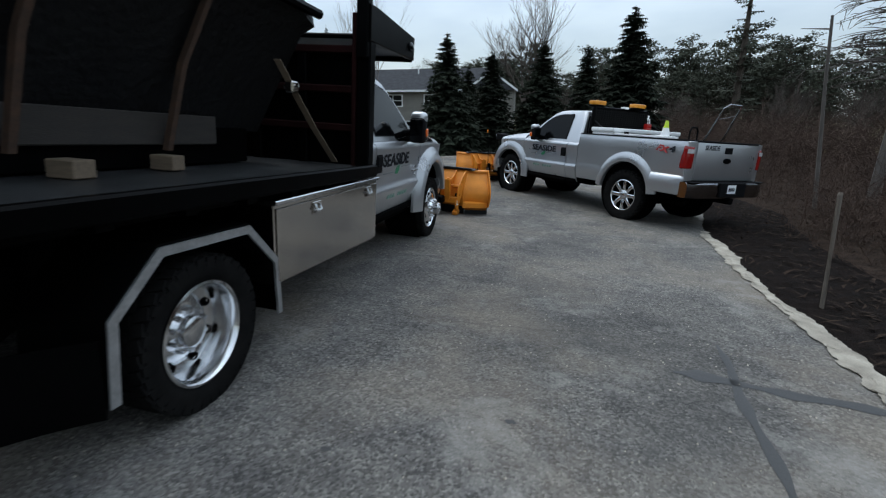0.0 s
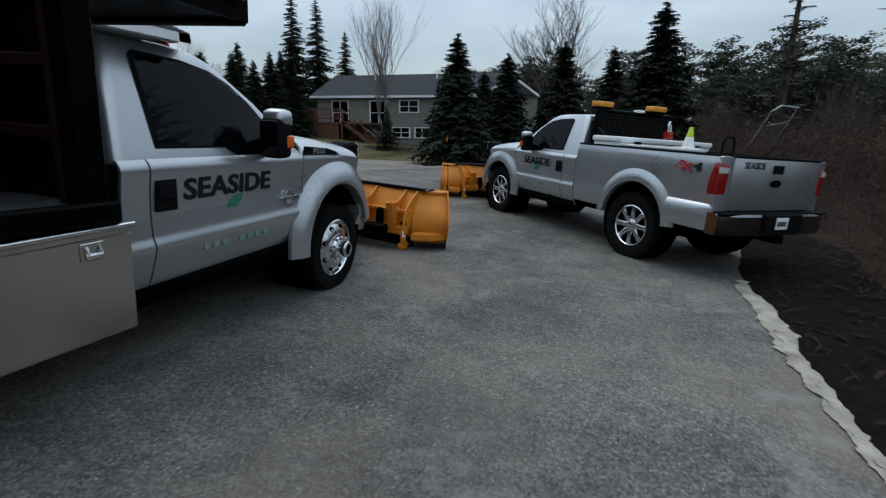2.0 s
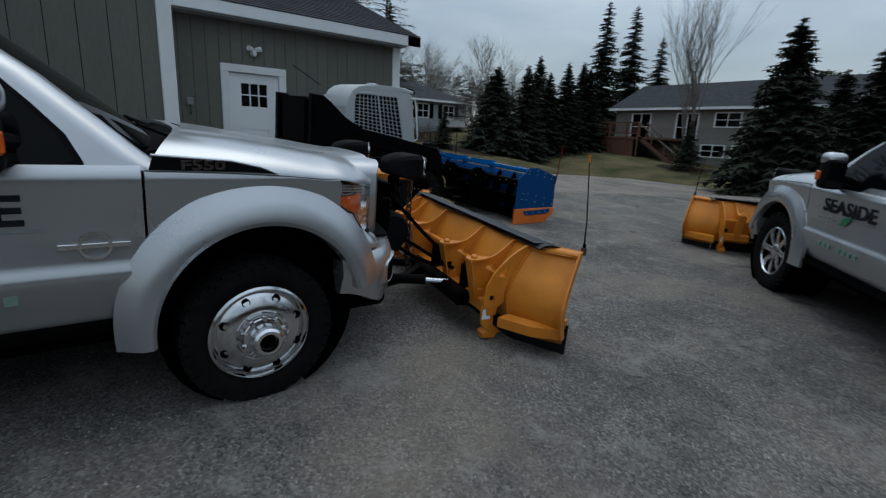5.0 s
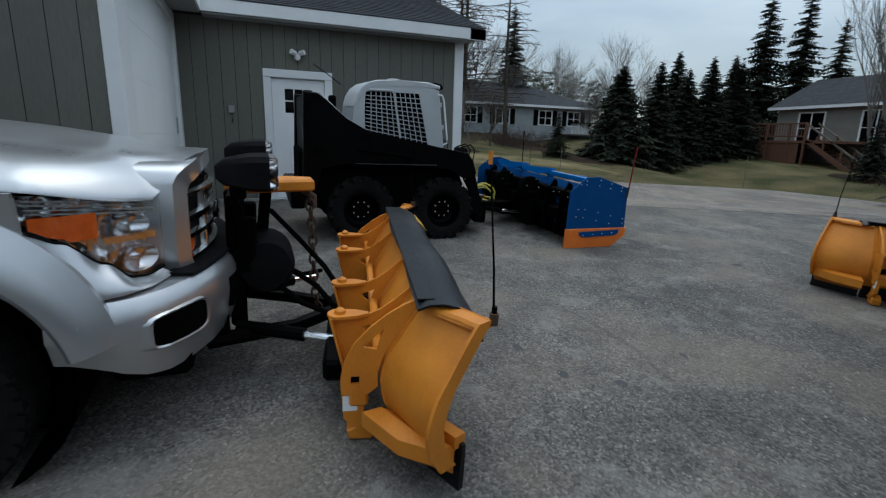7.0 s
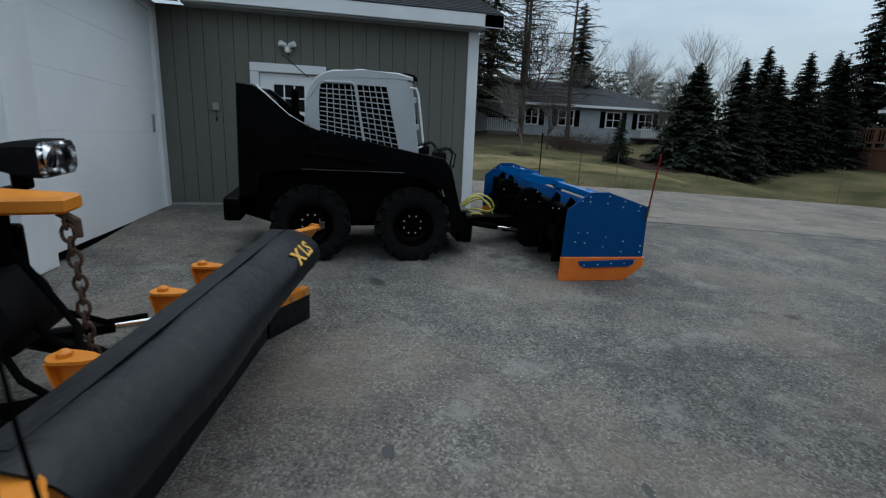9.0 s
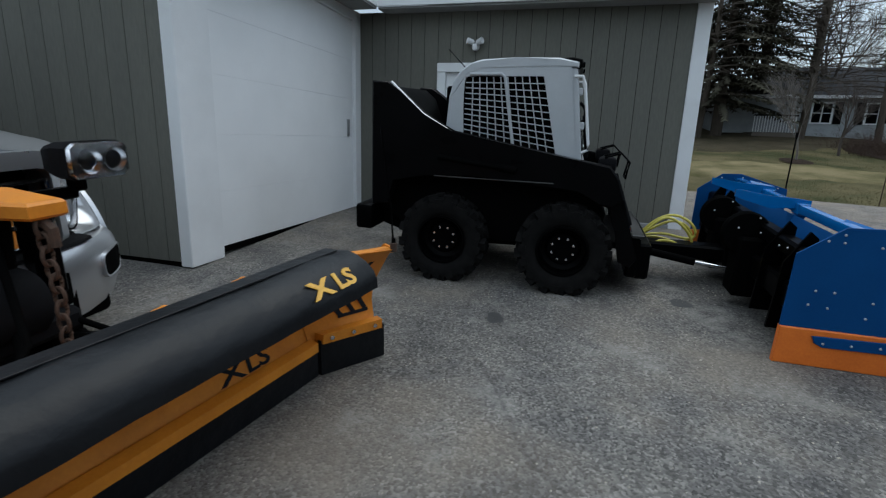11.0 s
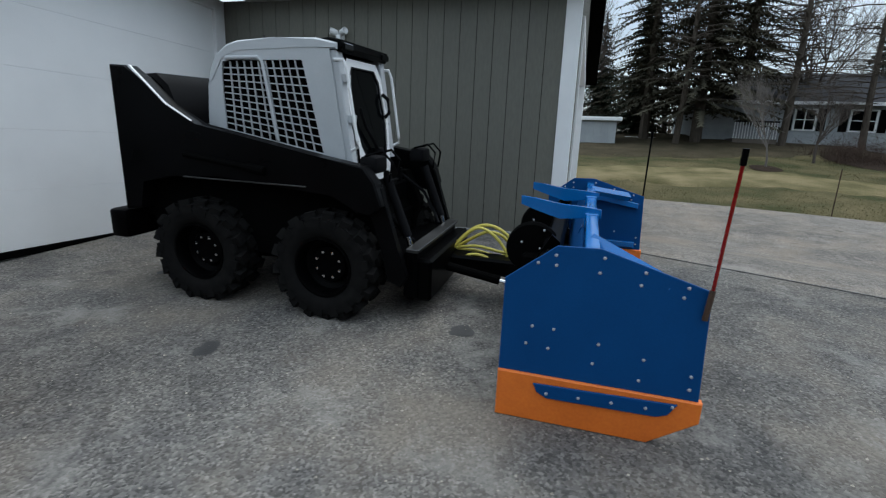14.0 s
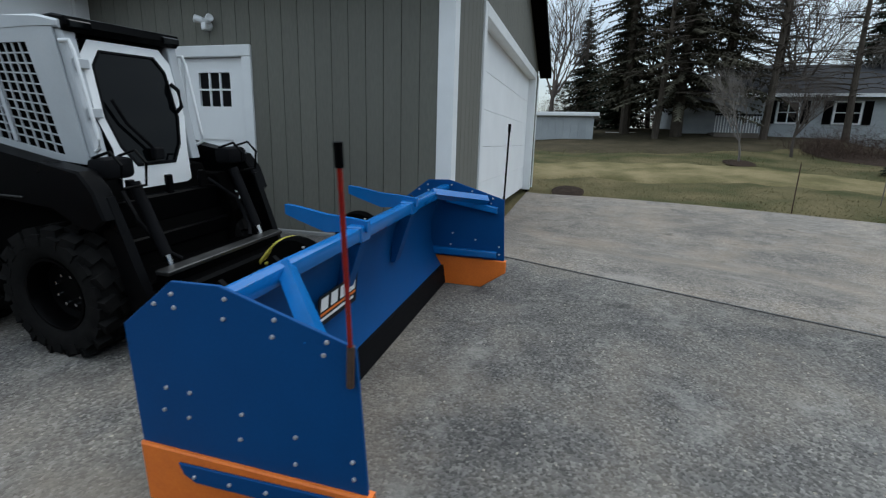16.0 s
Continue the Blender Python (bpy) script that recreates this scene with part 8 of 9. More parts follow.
def white_house():
    Hs = thing("white_house", Matrix(), "pale clapboard neighbouring house with dark shutters and hip roof", "house")
    xf, y0, y1, zb, ze = -33.0, 18.6, 35.6, 1.5, 4.35
    bm = B()
    box(bm, (-42, y0, zb), (xf - 0.02, y1, ze), 0.0)
    part("wall", bm, CLAP, Hs)
    clapboards(Hs, (xf, y0), (xf, y1), 2.0, ze, (1, 0), CLAP, 0.16)
    bm = B()
    o = 0.5
    base = [(-42 - o, y0 - o), (xf + o, y0 - o), (xf + o, y1 + o), (-42 - o, y1 + o)]
    ridge = [(-37.7, y0 + 4.5), (-37.3, y0 + 4.5), (-37.3, y1 - 4.5), (-37.7, y1 - 4.5)]
    loft(bm, [[(*p, ze - 0.14) for p in base], [(*p, ze + 0.02) for p in base], [(*p, 6.5) for p in ridge]])
    part("roof", bm, SHINGLE, Hs, "dark hip roof")
    for lo, hi in (((xf + o - 0.01, y0 - o, ze - 0.16), (xf + o + 0.02, y1 + o, ze + 0.02)), ((-42, y0 - o - 0.02, ze - 0.16), (xf + o, y0 - o, ze + 0.02))):
        bm = B()
        box(bm, lo, hi, 0.0)
        part("fascia", bm, WHITE, Hs)
    for a, b in ((30.3, 31.5), (33.1, 34.3), (26.3, 27.5), (23.6, 24.6)):
        house_window(Hs, a, b, xf, 2.85, 3.95, 2, "x")
        for u in (a - 0.52, b + 0.12):
            bm = B()
            box(bm, (xf + 0.02, u, 2.78), (xf + 0.07, u + 0.40, 4.02), 0.0)
            part("shutter", bm, BLACK, Hs, "dark shutter")
    st = thing("porch_rail", Matrix(), "dark railing and steps at the neighbour's porch", "porch")
    pieces("platform", [((-33.0, 32.6, 2.05), (-31.6, 35.4, 2.15)), ((-33.0, 20.2, 1.9), (-31.4, 22.4, 2.2))], GREYWOOD, st)
    pieces("baluster", [((-31.64, 32.6 + 0.14 * k, 2.15), (-31.60, 32.64 + 0.14 * k, 3.0)) for k in range(20)] + [((-31.44, 20.2 + 0.14 * k, 2.2), (-31.40, 20.24 + 0.14 * k, 3.1)) for k in range(16)], WHITE, st)
    for a, b, z in ((32.6, 35.4, 3.0), (20.2, 22.4, 3.1)):
        bm = B()
        box(bm, (-31.66, a, z), (-31.36, b, z + 0.08), 0.0)
        part("rail", bm, BLACK, st)
    sh = thing("garden_shed", Matrix(), "small white panelled shed with a flat roof", "shed")
    pieces("wall_panel", [((-30.0, 10.6 + 0.4 * k, 0.6), (-29.0, 10.99 + 0.4 * k, 2.85)) for k in range(8)], CLAP, sh)
    bm = B()
    box(bm, (-31.5, 10.6, 0.6), (-30.0, 13.8, 2.85), 0.0)
    part("shed_back", bm, CLAP, sh)
    bm = B()
    box(bm, (-31.8, 10.3, 2.85), (-28.8, 14.05, 3.05), 0.02)
    part("roof", bm, WHITE, sh)
    bo = thing("covered_boat", Matrix(), "low white covered boat beside the shed", "boat")
    bm = B()
    rings = []
    for k in range(9):
        t = k / 8
        w = 0.9 * math.sin(math.pi * min(1, 0.25 + t * 0.75)) ** 0.6 if k < 8 else 0.12
        y = 14.6 + 3.4 * t
        rings.append([(-34.0 - w, y, 1.9), (-34.0 - 0.4 * w, y, 1.35), (-34.0 + 0.4 * w, y, 1.35), (-34.0 + w, y, 1.9), (-34.0 + 0.6 * w, y, 2.15), (-34.0 - 0.6 * w, y, 2.15)])
    loft(bm, rings)
    part("hull", bm, WHITE, bo)
    bm = B()
    box(bm, (-34.4, 15.2, 0.75), (-33.6, 15.4, 1.5), 0.0)
    box(bm, (-34.4, 17.0, 0.75), (-33.6, 17.2, 1.5), 0.0)
    part("cradle", bm, GREYWOOD, bo)


ranch_house()
white_house()
po = thing("stake_post", G @ pose(4.93, 5.86, 0.0, 0, -5.3, 0), "leaning grey wooden stake in the mulch", "post")
bm = B()
tube(bm, [(0, 0, -0.15), (0, 0, 1.10), (0.004, 0, 1.12)], [0.024, 0.022, 0.016], 8)
part("stake", bm, GREYWOOD, po)
for x, y, h, m_, word in ((-10.2, 25.4, 1.15, GREYWOOD, "pale wooden"), (-13.4, 18.0, 1.05, RUST, "rusty"), (-14.6, 20.2, 1.0, GREYWOOD, "pale wooden")):
    mk = thing("driveway_marker", Matrix.Translation((x, y, ground_z(x, y) - 0.1)), word + " driveway marker stake at the lawn edge", "marker", "driveway markers")
    bm = B()
    tube(bm, [(0, 0, -0.2), (0.02, 0.01, h + 0.1)], 0.012, 6)
    part("rod", bm, m_, mk)
for k, (a, b, w) in enumerate((((3.27, 4.02), (4.60, 3.93), 0.085), ((3.69, 4.60), (3.54, 2.85), 0.055))):
    ob = thing("oil_stain", G, "dark damp streak soaked into the asphalt", "stain", "stains", "structure")
    bm = B()
    va, vb = Vector(a), Vector(b)
    d = (vb - va).normalized()
    n = Vector((-d.y, d.x))
    left, right = [], []
    for i in range(41):
        t = i / 40
        p = va + (vb - va) * t + n * 0.03 * noise.noise((t * 3, k, 0))
        ww = w * (0.55 + 0.5 * noise.noise((t * 7, k * 3, 2)) + (0.5 * max(0, 1 - abs(t - 0.12) / 0.12) if k == 0 else 0)) * min(1, 8 * t + 0.15)
        ww = max(0.012, ww)
        left.append((*(p + n * ww), 0.0))
        right.append((*(p - n * ww), 0.0))
    sh = [[bm.verts.new((l[0], l[1], 0.0035)) for l in left], [bm.verts.new((r[0], r[1], 0.0035)) for r in right]]
    for i in range(40):
        bm.faces.new((sh[0][i], sh[0][i + 1], sh[1][i + 1], sh[1][i]))
    part("streak", bm, STAIN, ob)

for k, (x, y, r) in enumerate(((-3.12, 11.55, 0.11), (-2.32, 10.1, 0.10), (-0.53, 11.6, 0.07), (0.09, 9.96, 0.05), (-0.77, 11.59, 0.04), (-3.38, 8.7, 0.07), (0.69, 10.36, 0.045), (0.5, 10.06, 0.05), (0.51, 11.08, 0.04), (0.77, 10.42, 0.03), (2.3, 3.1, 0.03), (1.5, 2.6, 0.025))):
    ob = thing("oil_spot", G @ pose(x, y, 0), "small dark oil spot on the asphalt", "stain", "oil spots", "structure")
    bm = B()
    rim = [bm.verts.new((r * (1 + 0.45 * noise.noise((math.cos(a) * 1.5, math.sin(a) * 1.5, k * 3.7))) * math.cos(a), 0.7 * r * (1 + 0.45 * noise.noise((math.cos(a) * 1.5, math.sin(a) * 1.5, k * 3.7))) * math.sin(a), 0.003)) for a in [6.283 * i / 22 for i in range(22)]]
    bm.faces.new(rim)
    part("spot", bm, STAIN, ob)

# dark tarred joint between driveway and apron
bm = B()
strip = []
for i in range(60):
    y = 12.06 + 0.27 * i
    x = joint_x(y) - 0.006 + 0.025 * noise.noise((y * 0.9, 0.3, 5))
    hw = 0.014 + 0.009 * noise.noise((y * 3.0, 1.0, 8))
    strip.append([bm.verts.new((x - hw, y, ground_z(x, y) + 0.006)), bm.verts.new((x + hw, y, ground_z(x, y) + 0.006))])
for a, b in zip(strip, strip[1:]):
    bm.faces.new((a[0], a[1], b[1], b[0]))
ob = new("paving_joint", mesh_of(bm, "paving_joint"))
ob.data.materials.append(STAIN)
tagged(ob, "dark tarred joint between driveway and apron", "joint", kind="structure")

# ---- trees and undergrowth ----


class Soup:
    """Many small faces gathered for one mesh."""

    def __init__(self):
        self.v, self.f = [], []

    def tri(self, a, b, c):
        n = len(self.v)
        self.v += [a, b, c]
        self.f.append((n, n + 1, n + 2))

    def stem(self, pts, rs, seg=4):
        n = len(self.v)
        for i, p in enumerate(pts):
            d = (pts[min(i + 1, len(pts) - 1)] - pts[max(i - 1, 0)])
            d = d.normalized() if d.length > 1e-6 else Vector((0, 0, 1))
            s = d.cross(Vector((0.31, 0.87, 0.11))).normalized()
            u = d.cross(s)
            for k in range(seg):
                a = 2 * math.pi * k / seg
                self.v.append(tuple(p + (s * math.cos(a) + u * math.sin(a)) * rs[i]))
        for i in range(len(pts) - 1):
            for k in range(seg):
                a, b = n + i * seg + k, n + i * seg + (k + 1) % seg
                self.f.append((a, b, b + seg, a + seg))

    def add(self, other, m):
        n = len(self.v)
        self.v += [tuple(m @ Vector(p)) for p in other.v]
        self.f += [tuple(i + n for i in f) for f in other.f]

    def mesh(self, name, material):
        me = bpy.data.meshes.new(name)
        me.from_pydata([tuple(p) for p in self.v], [], self.f)
        me.materials.append(material)
        me.update()
        return me


def spruce_soup(h, r, seed, tiers=30, per=10, bare=0.04, droop=0.25, full=0.17, seg=5, spray=0.045, reach_k=1.15):
    """Crown of drooping fronds with side sprays, and the trunk."""
    rnd = random.Random(seed)
    crown, trunk = Soup(), Soup()
    lean = Vector((rnd.uniform(-0.02, 0.02) * h, rnd.uniform(-0.02, 0.02) * h, 0))
    trunk.stem([lean * t + Vector((0, 0, h * t)) for t in (0, 0.3, 0.6, 0.85, 1.0)], [0.022 * h, 0.017 * h, 0.011 * h, 0.005 * h, 0.002 * h], 7)
    for i in range(tiers):
        t = bare + (1 - bare) * (i / tiers) ** 0.92
        z = h * t
        reach = r * (1 - t) ** 0.82 * rnd.uniform(0.82, 1.12) + 0.05 * r
        n = max(4, int(per * (1 - 0.45 * t)))
        off = rnd.uniform(0, 6.28)
        for k in range(n):
            a = off + 6.283 * k / n + rnd.uniform(-0.25, 0.25)
            L = reach * rnd.uniform(0.62, reach_k)
            d = Vector((math.cos(a), math.sin(a), 0))
            s = Vector((-d.y, d.x, 0))
            base = lean * t + Vector((0, 0, z + rnd.uniform(-0.035, 0.035) * h))
            up = rnd.uniform(0.05, 0.30) if t > 0.75 else rnd.uniform(-0.05, 0.12)
            prev = base
            for q in range(1, seg + 1):
                u = q / seg
                p = base + d * (L * u) + Vector((0, 0, L * (up * u - droop * u * u + 0.16 * max(0, u - 0.7))))
                w = L * full * (1 - 0.55 * u) + spray * r
                for sd in (-1, 1):
                    tip = p + s * (sd * w * rnd.uniform(0.75, 1.3)) + d * (w * 0.55) + Vector((0, 0, -w * rnd.uniform(0.10, 0.55)))
                    crown.tri(tuple(prev), tuple(p), tuple(tip))
                    tip2 = prev + (p - prev) * 0.5 + s * (sd * w * rnd.uniform(0.4, 0.9)) + Vector((0, 0, -w * rnd.uniform(0.5, 1.0)))
                    crown.tri(tuple(prev), tuple(prev + (p - prev) * 0.8), tuple(tip2))
                prev = p
    for k in range(5):
        a = 6.283 * k / 5
        crown.tri((lean.x, lean.y, h * 1.03), (lean.x + 0.03 * r * math.cos(a), lean.y + 0.03 * r * math.sin(a), h * 0.93), (lean.x + 0.03 * r * math.cos(a + 0.8), lean.y + 0.03 * r * math.sin(a + 0.8), h * 0.92))
    return crown, trunk


def pine_soup(h, r, seed, start=0.42, clumps=34):
    """A pine: bare trunk, limbs, and ragged needle clumps at their ends."""
    rnd = random.Random(seed)
    crown, trunk = Soup(), Soup()
    bend = Vector((rnd.uniform(-0.05, 0.05) * h, rnd.uniform(-0.05, 0.05) * h, 0))
    trunk.stem([bend * t * t + Vector((0, 0, h * t)) for t in (0, 0.35, 0.7, 1.0)], [0.012 * h, 0.010 * h, 0.006 * h, 0.002 * h], 6)
    for k in range(clumps):
        t = start + (1 - start) * (k / clumps) ** 0.85
        a = k * 2.4 + rnd.uniform(-0.5, 0.5)
        L = r * (0.35 + 0.75 * math.sin(math.pi * min(1, (1 - t) / (1 - start) * 0.85 + 0.10))) * rnd.uniform(0.55, 1.15)
        d = Vector((math.cos(a), math.sin(a), rnd.uniform(0.05, 0.45)))
        b = bend * t * t + Vector((0, 0, h * t))
        e = b + d * L
        trunk.stem([b, b + d * L * 0.55 + Vector((0, 0, -0.04 * L)), e], [0.006 * h, 0.004 * h, 0.001 * h], 3)
        cs = 0.20 * r + 0.22 * L
        for c in range(3):
            ce = b + d * L * (0.55 + 0.24 * c) + Vector((rnd.uniform(-0.4, 0.4) * cs, rnd.uniform(-0.4, 0.4) * cs, rnd.uniform(-0.05, 0.3) * cs))
            for q in range(30):
                v = Vector((rnd.gauss(0, 1), rnd.gauss(0, 1), rnd.gauss(0, 0.5)))
                v = v.normalized() * cs * rnd.uniform(0.25, 1.0)
                v.z *= 0.55
                p = ce + v
                s = cs * rnd.uniform(0.14, 0.30)
                x = Vector((rnd.uniform(-1, 1), rnd.uniform(-1, 1), rnd.uniform(-0.5, 0.8))).normalized() * s
                y = Vector((rnd.uniform(-1, 1), rnd.uniform(-1, 1), rnd.uniform(-0.4, 0.4))).normalized() * s * 0.55
                crown.tri(tuple(p + x), tuple(p - x * 0.6 + y), tuple(p - x * 0.6 - y))
    return crown, trunk


def bare_soup(h, seed, forks=4, spread=0.55, trunk_part=0.28, thick_k=0.012, droop=0.0, kids=3, multi=1):
    """A leafless tree by repeated branching."""
    rnd = random.Random(seed)
    wood = Soup()

    def grow(p, d, L, r, level):
        n = 3
        pts, q, dd = [p], p, d.copy()
        for _ in range(n):
            dd = (dd + Vector((rnd.uniform(-0.14, 0.14), rnd.uniform(-0.14, 0.14), 0.07 - droop * (level > 1)))).normalized()
            q = q + dd * (L / n)
            pts.append(q)
        wood.stem(pts, [r, r * 0.85, r * 0.70, r * 0.52], 5 if level == 0 else 3)
        if level >= forks:
            return
        for k in range(kids if level else kids + 2):
            u = rnd.uniform(0.45, 1.0) if level else rnd.uniform(0.55, 1.0)
            at = pts[min(n, max(1, int(u * n + 0.5)))]
            a = rnd.uniform(0, 6.283)
            side = Vector((math.cos(a), math.sin(a), 0))
            nd = (dd + side * spread * rnd.uniform(0.6, 1.5)).normalized()
            grow(at, nd, L * rnd.uniform(0.55, 0.82), r * rnd.uniform(0.42, 0.60), level + 1)
        grow(pts[-1], dd, L * 0.75, r * 0.5, level + 1)

    for m_ in range(multi):
        d0 = Vector((rnd.uniform(-0.25, 0.25), rnd.uniform(-0.25, 0.25), 1)) if multi > 1 else Vector((0.02, 0.01, 1))
        grow(Vector((rnd.uniform(-0.2, 0.2) * (multi > 1), rnd.uniform(-0.2, 0.2) * (multi > 1), 0)), d0.normalized(), h * trunk_part, h * thick_k, 0)
    return wood


def larch_soup(h, r, seed, tiers=42, start=0.18):
    """A tall leafless conifer: a straight trunk with level, drooping bare limbs and fine twigs."""
    rnd = random.Random(seed)
    wood = Soup()
    wood.stem([Vector((0.02 * h * math.sin(3 * t), 0, h * t)) for t in (0, 0.2, 0.4, 0.6, 0.8, 1.0)], [0.0135 * h, 0.0115 * h, 0.009 * h, 0.0065 * h, 0.0035 * h, 0.001 * h], 7)
    for i in range(tiers):
        t = start + (1 - start) * i / tiers
        for k in range(3):
            a = rnd.uniform(0, 6.283)
            L = r * (1 - 0.75 * t) * rnd.uniform(0.5, 1.2)
            d = Vector((math.cos(a), math.sin(a), 0))
            s = Vector((-d.y, d.x, 0))
            b = Vector((0.02 * h * math.sin(3 * t), 0, h * t))
            pts = [b + d * L * u + Vector((0, 0, L * (0.18 * u - 0.22 * u * u))) for u in (0, 0.33, 0.66, 1)]
            wood.stem(pts, [0.0030 * h, 0.0022 * h, 0.0014 * h, 0.0006 * h], 3)
            for q in range(7):
                u = rnd.uniform(0.25, 1)
                p = b + d * L * u + Vector((0, 0, L * (0.18 * u - 0.22 * u * u)))
                e = p + s * rnd.uniform(-0.3, 0.3) * L + d * 0.12 * L + Vector((0, 0, rnd.uniform(-0.14, 0.05) * L))
                wood.stem([p, (p + e) / 2 + Vector((0, 0, 0.02)), e], [0.0011 * h, 0.0008 * h, 0.0004 * h], 3)
    return wood


def plant(name, label, x, y, crown, trunk, leaf, bark, turn=0.0, size=1.0, category="tree", group=""):
    T = thing(name, Matrix.Translation((x, y, ground_z(x, y) - 0.12)) @ Matrix.Rotation(turn, 4, "Z"), label, category, group)
    for nm, me in (("trunk", trunk), ("crown", crown)):
        if me is not None:
            ob = new(nm, me)
            ob.parent = T
            ob.scale = (size, size, size)
    return T


SPR = [tuple(s.mesh("spruce_part", m_) for s, m_ in zip(spruce_soup(h, r, sd, ti, pe), (NEEDLE, BARK))) for h, r, sd, ti, pe in ((6.4, 2.25, 3, 56, 20), (7.4, 2.2, 5, 60, 17), (6.4, 2.8, 8, 50, 20), (13.0, 2.7, 9, 60, 12), (2.4, 0.8, 12, 30, 14))]
for x, y, k, s, turn, label in (
        (-3.8, 26.9, 0, 0.97, 0.3, "young dark green spruce at the end of the driveway"), (-2.0, 30.2, 0, 0.92, 2.0, "young dark green spruce in a row"), (0.8, 31.6, 0, 1.0, 4.0, "young dark green spruce in a row"),
        (5.3, 27.6, 0, 1.12, 1.2, "tall young spruce behind the pickup"), (-3.9, 32.9, 0, 0.82, 5.0, "young dark green spruce in a row"), (3.4, 33.0, 1, 0.85, 0.7, "tall dark spruce behind the driveway"),
        (-19.3, 27.0, 2, 0.80, 0.4, "broad rounded dark spruce by the lawn"), (-19.5, 29.8, 1, 0.79, 1.4, "narrow dark spruce in the hedge row"), (-19.8, 32.3, 1, 0.72, 2.6, "narrow dark spruce in the hedge row"),
        (-19.7, 33.9, 1, 0.79, 3.9, "narrow dark spruce in the hedge row"), (-19.8, 36.3, 1, 0.76, 5.1, "narrow dark spruce in the hedge row"), (-22.0, 38.4, 1, 0.85, 0.9, "narrow dark spruce beside the deck"),
        (-21.5, 28.5, 1, 0.70, 2.2, "dark spruce behind the lawn"), (-22.5, 34.0, 1, 0.85, 4.4, "dark spruce behind the hedge row"), (-26.2, 46.5, 3, 0.96, 0.2, "tall spruce with an open top"), (-26.5, 51.2, 3, 1.0, 2.9, "tall spruce with an open top"),
        (-20.8, 46.8, 3, 0.72, 1.8, "tall dark spruce behind the house"), (-19.6, 23.3, 4, 1.0, 0.5, "small cone-shaped spruce on the lawn"), (-11.0, 34.5, 4, 1.2, 1.5, "small cone-shaped spruce by the house"),
        (-36.9, 15.6, 3, 0.78, 3.1, "tall dark spruce behind the shed"), (-44.0, 13.0, 3, 0.75, 0.3, "distant dark spruce beyond the shed"), (-37.5, 30.0, 3, 0.85, 4.0, "tall dark spruce behind the white house")):
    plant("spruce", label, x, y, *SPR[k], None, None, turn, s, "tree", "spruces")

BIGSPR = [tuple(s.mesh("big_spruce_part", m_) for s, m_ in zip(spruce_soup(15.0, 4.4, 21, 52, 9, 0.13, 0.30, 0.055, 12, 0.022, 1.35), (OLDNEEDLE, BARK))), tuple(s.mesh("big_spruce_part", m_) for s, m_ in zip(spruce_soup(14.0, 3.6, 22, 46, 8, 0.16, 0.30, 0.055, 12, 0.022, 1.35), (OLDNEEDLE, BARK)))]
for x, y, k, turn in ((-31.0, 18.2, 0, 0.4), (-33.6, 20.8, 1, 2.1), (-32.6, 15.6, 1, 4.0)):
    plant("spruce", "large old spruce with drooping dark boughs", x, y, *BIGSPR[k], None, None, turn, 1.0, "tree", "spruces")

LARCH = [larch_soup(15.0, 4.2, 31).mesh("larch_wood", BARK), larch_soup(13.5, 3.6, 32, 38).mesh("larch_wood", BARK)]
for x, y, k, turn in ((-30.7, 22.4, 0, 0.2), (-31.4, 26.4, 1, 3.3), (-29.8, 17.0, 1, 0.9), (-35.5, 24.0, 0, 2.2)):
    plant("larch", "tall leafless larch with level twiggy limbs", x, y, None, LARCH[k], None, None, turn, 1.0, "tree", "larches")

BARE = [bare_soup(11.5, 41, 5, 0.30, 0.24, 0.0075, 0.0, 2, 3).mesh("bare_wood", GREYTWIG), bare_soup(12.0, 42, 5, 0.62, 0.26, 0.014).mesh("bare_wood", TWIG), bare_soup(12.0, 43, 5, 0.6, 0.26, 0.012).mesh("bare_wood", BIRCH), bare_soup(4.0, 44, 5, 0.5, 0.26, 0.009).mesh("bare_wood", GREYTWIG)]
for x, y, k, s, turn, label in ((-11.5, 35.8, 0, 1.2, 0.0, "leafless many-stemmed tree before the ranch house"), (-2.0, 53.0, 1, 1.6, 1.0, "wide leafless tree over the woods"), (-15.2, 60.0, 1, 0.9, 2.0, "leafless tree beyond the house"),
                                (-38.3, 29.6, 2, 0.95, 0.4, "pale leafless tree behind the white house"), (-48.5, 41.8, 2, 1.1, 1.3, "pale leafless tree in the distance"), (-48.9, 45.0, 2, 1.0, 2.7, "pale leafless tree in the distance"),
                                (-44.0, 48.0, 2, 1.15, 4.1, "pale leafless tree in the distance"), (-21.2, 18.9, 3, 1.25, 0.2, "pale bare sapling on the lawn"), (-26.0, 30.5, 1, 0.45, 3.0, "leafless small tree by the white house"), (-28.5, 33.0, 1, 0.5, 5.0, "leafless small tree by the white house"),
                                (-24.0, 21.5, 1, 0.4, 1.0, "leafless small tree on the lawn"), (-33.0, 11.2, 1, 1.1, 2.2, "leafless tree behind the shed"), (-38.0, 17.5, 1, 1.2, 0.6, "tall leafless tree behind the spruces"), (-37.5, 22.0, 1, 1.15, 4.0, "tall leafless tree behind the spruces"), (-36.0, 25.5, 1, 1.1, 5.2, "tall leafless tree behind the white house")):
    plant("bare_tree", label, x, y, None, BARE[k], None, None, turn, s, "tree", "leafless trees")

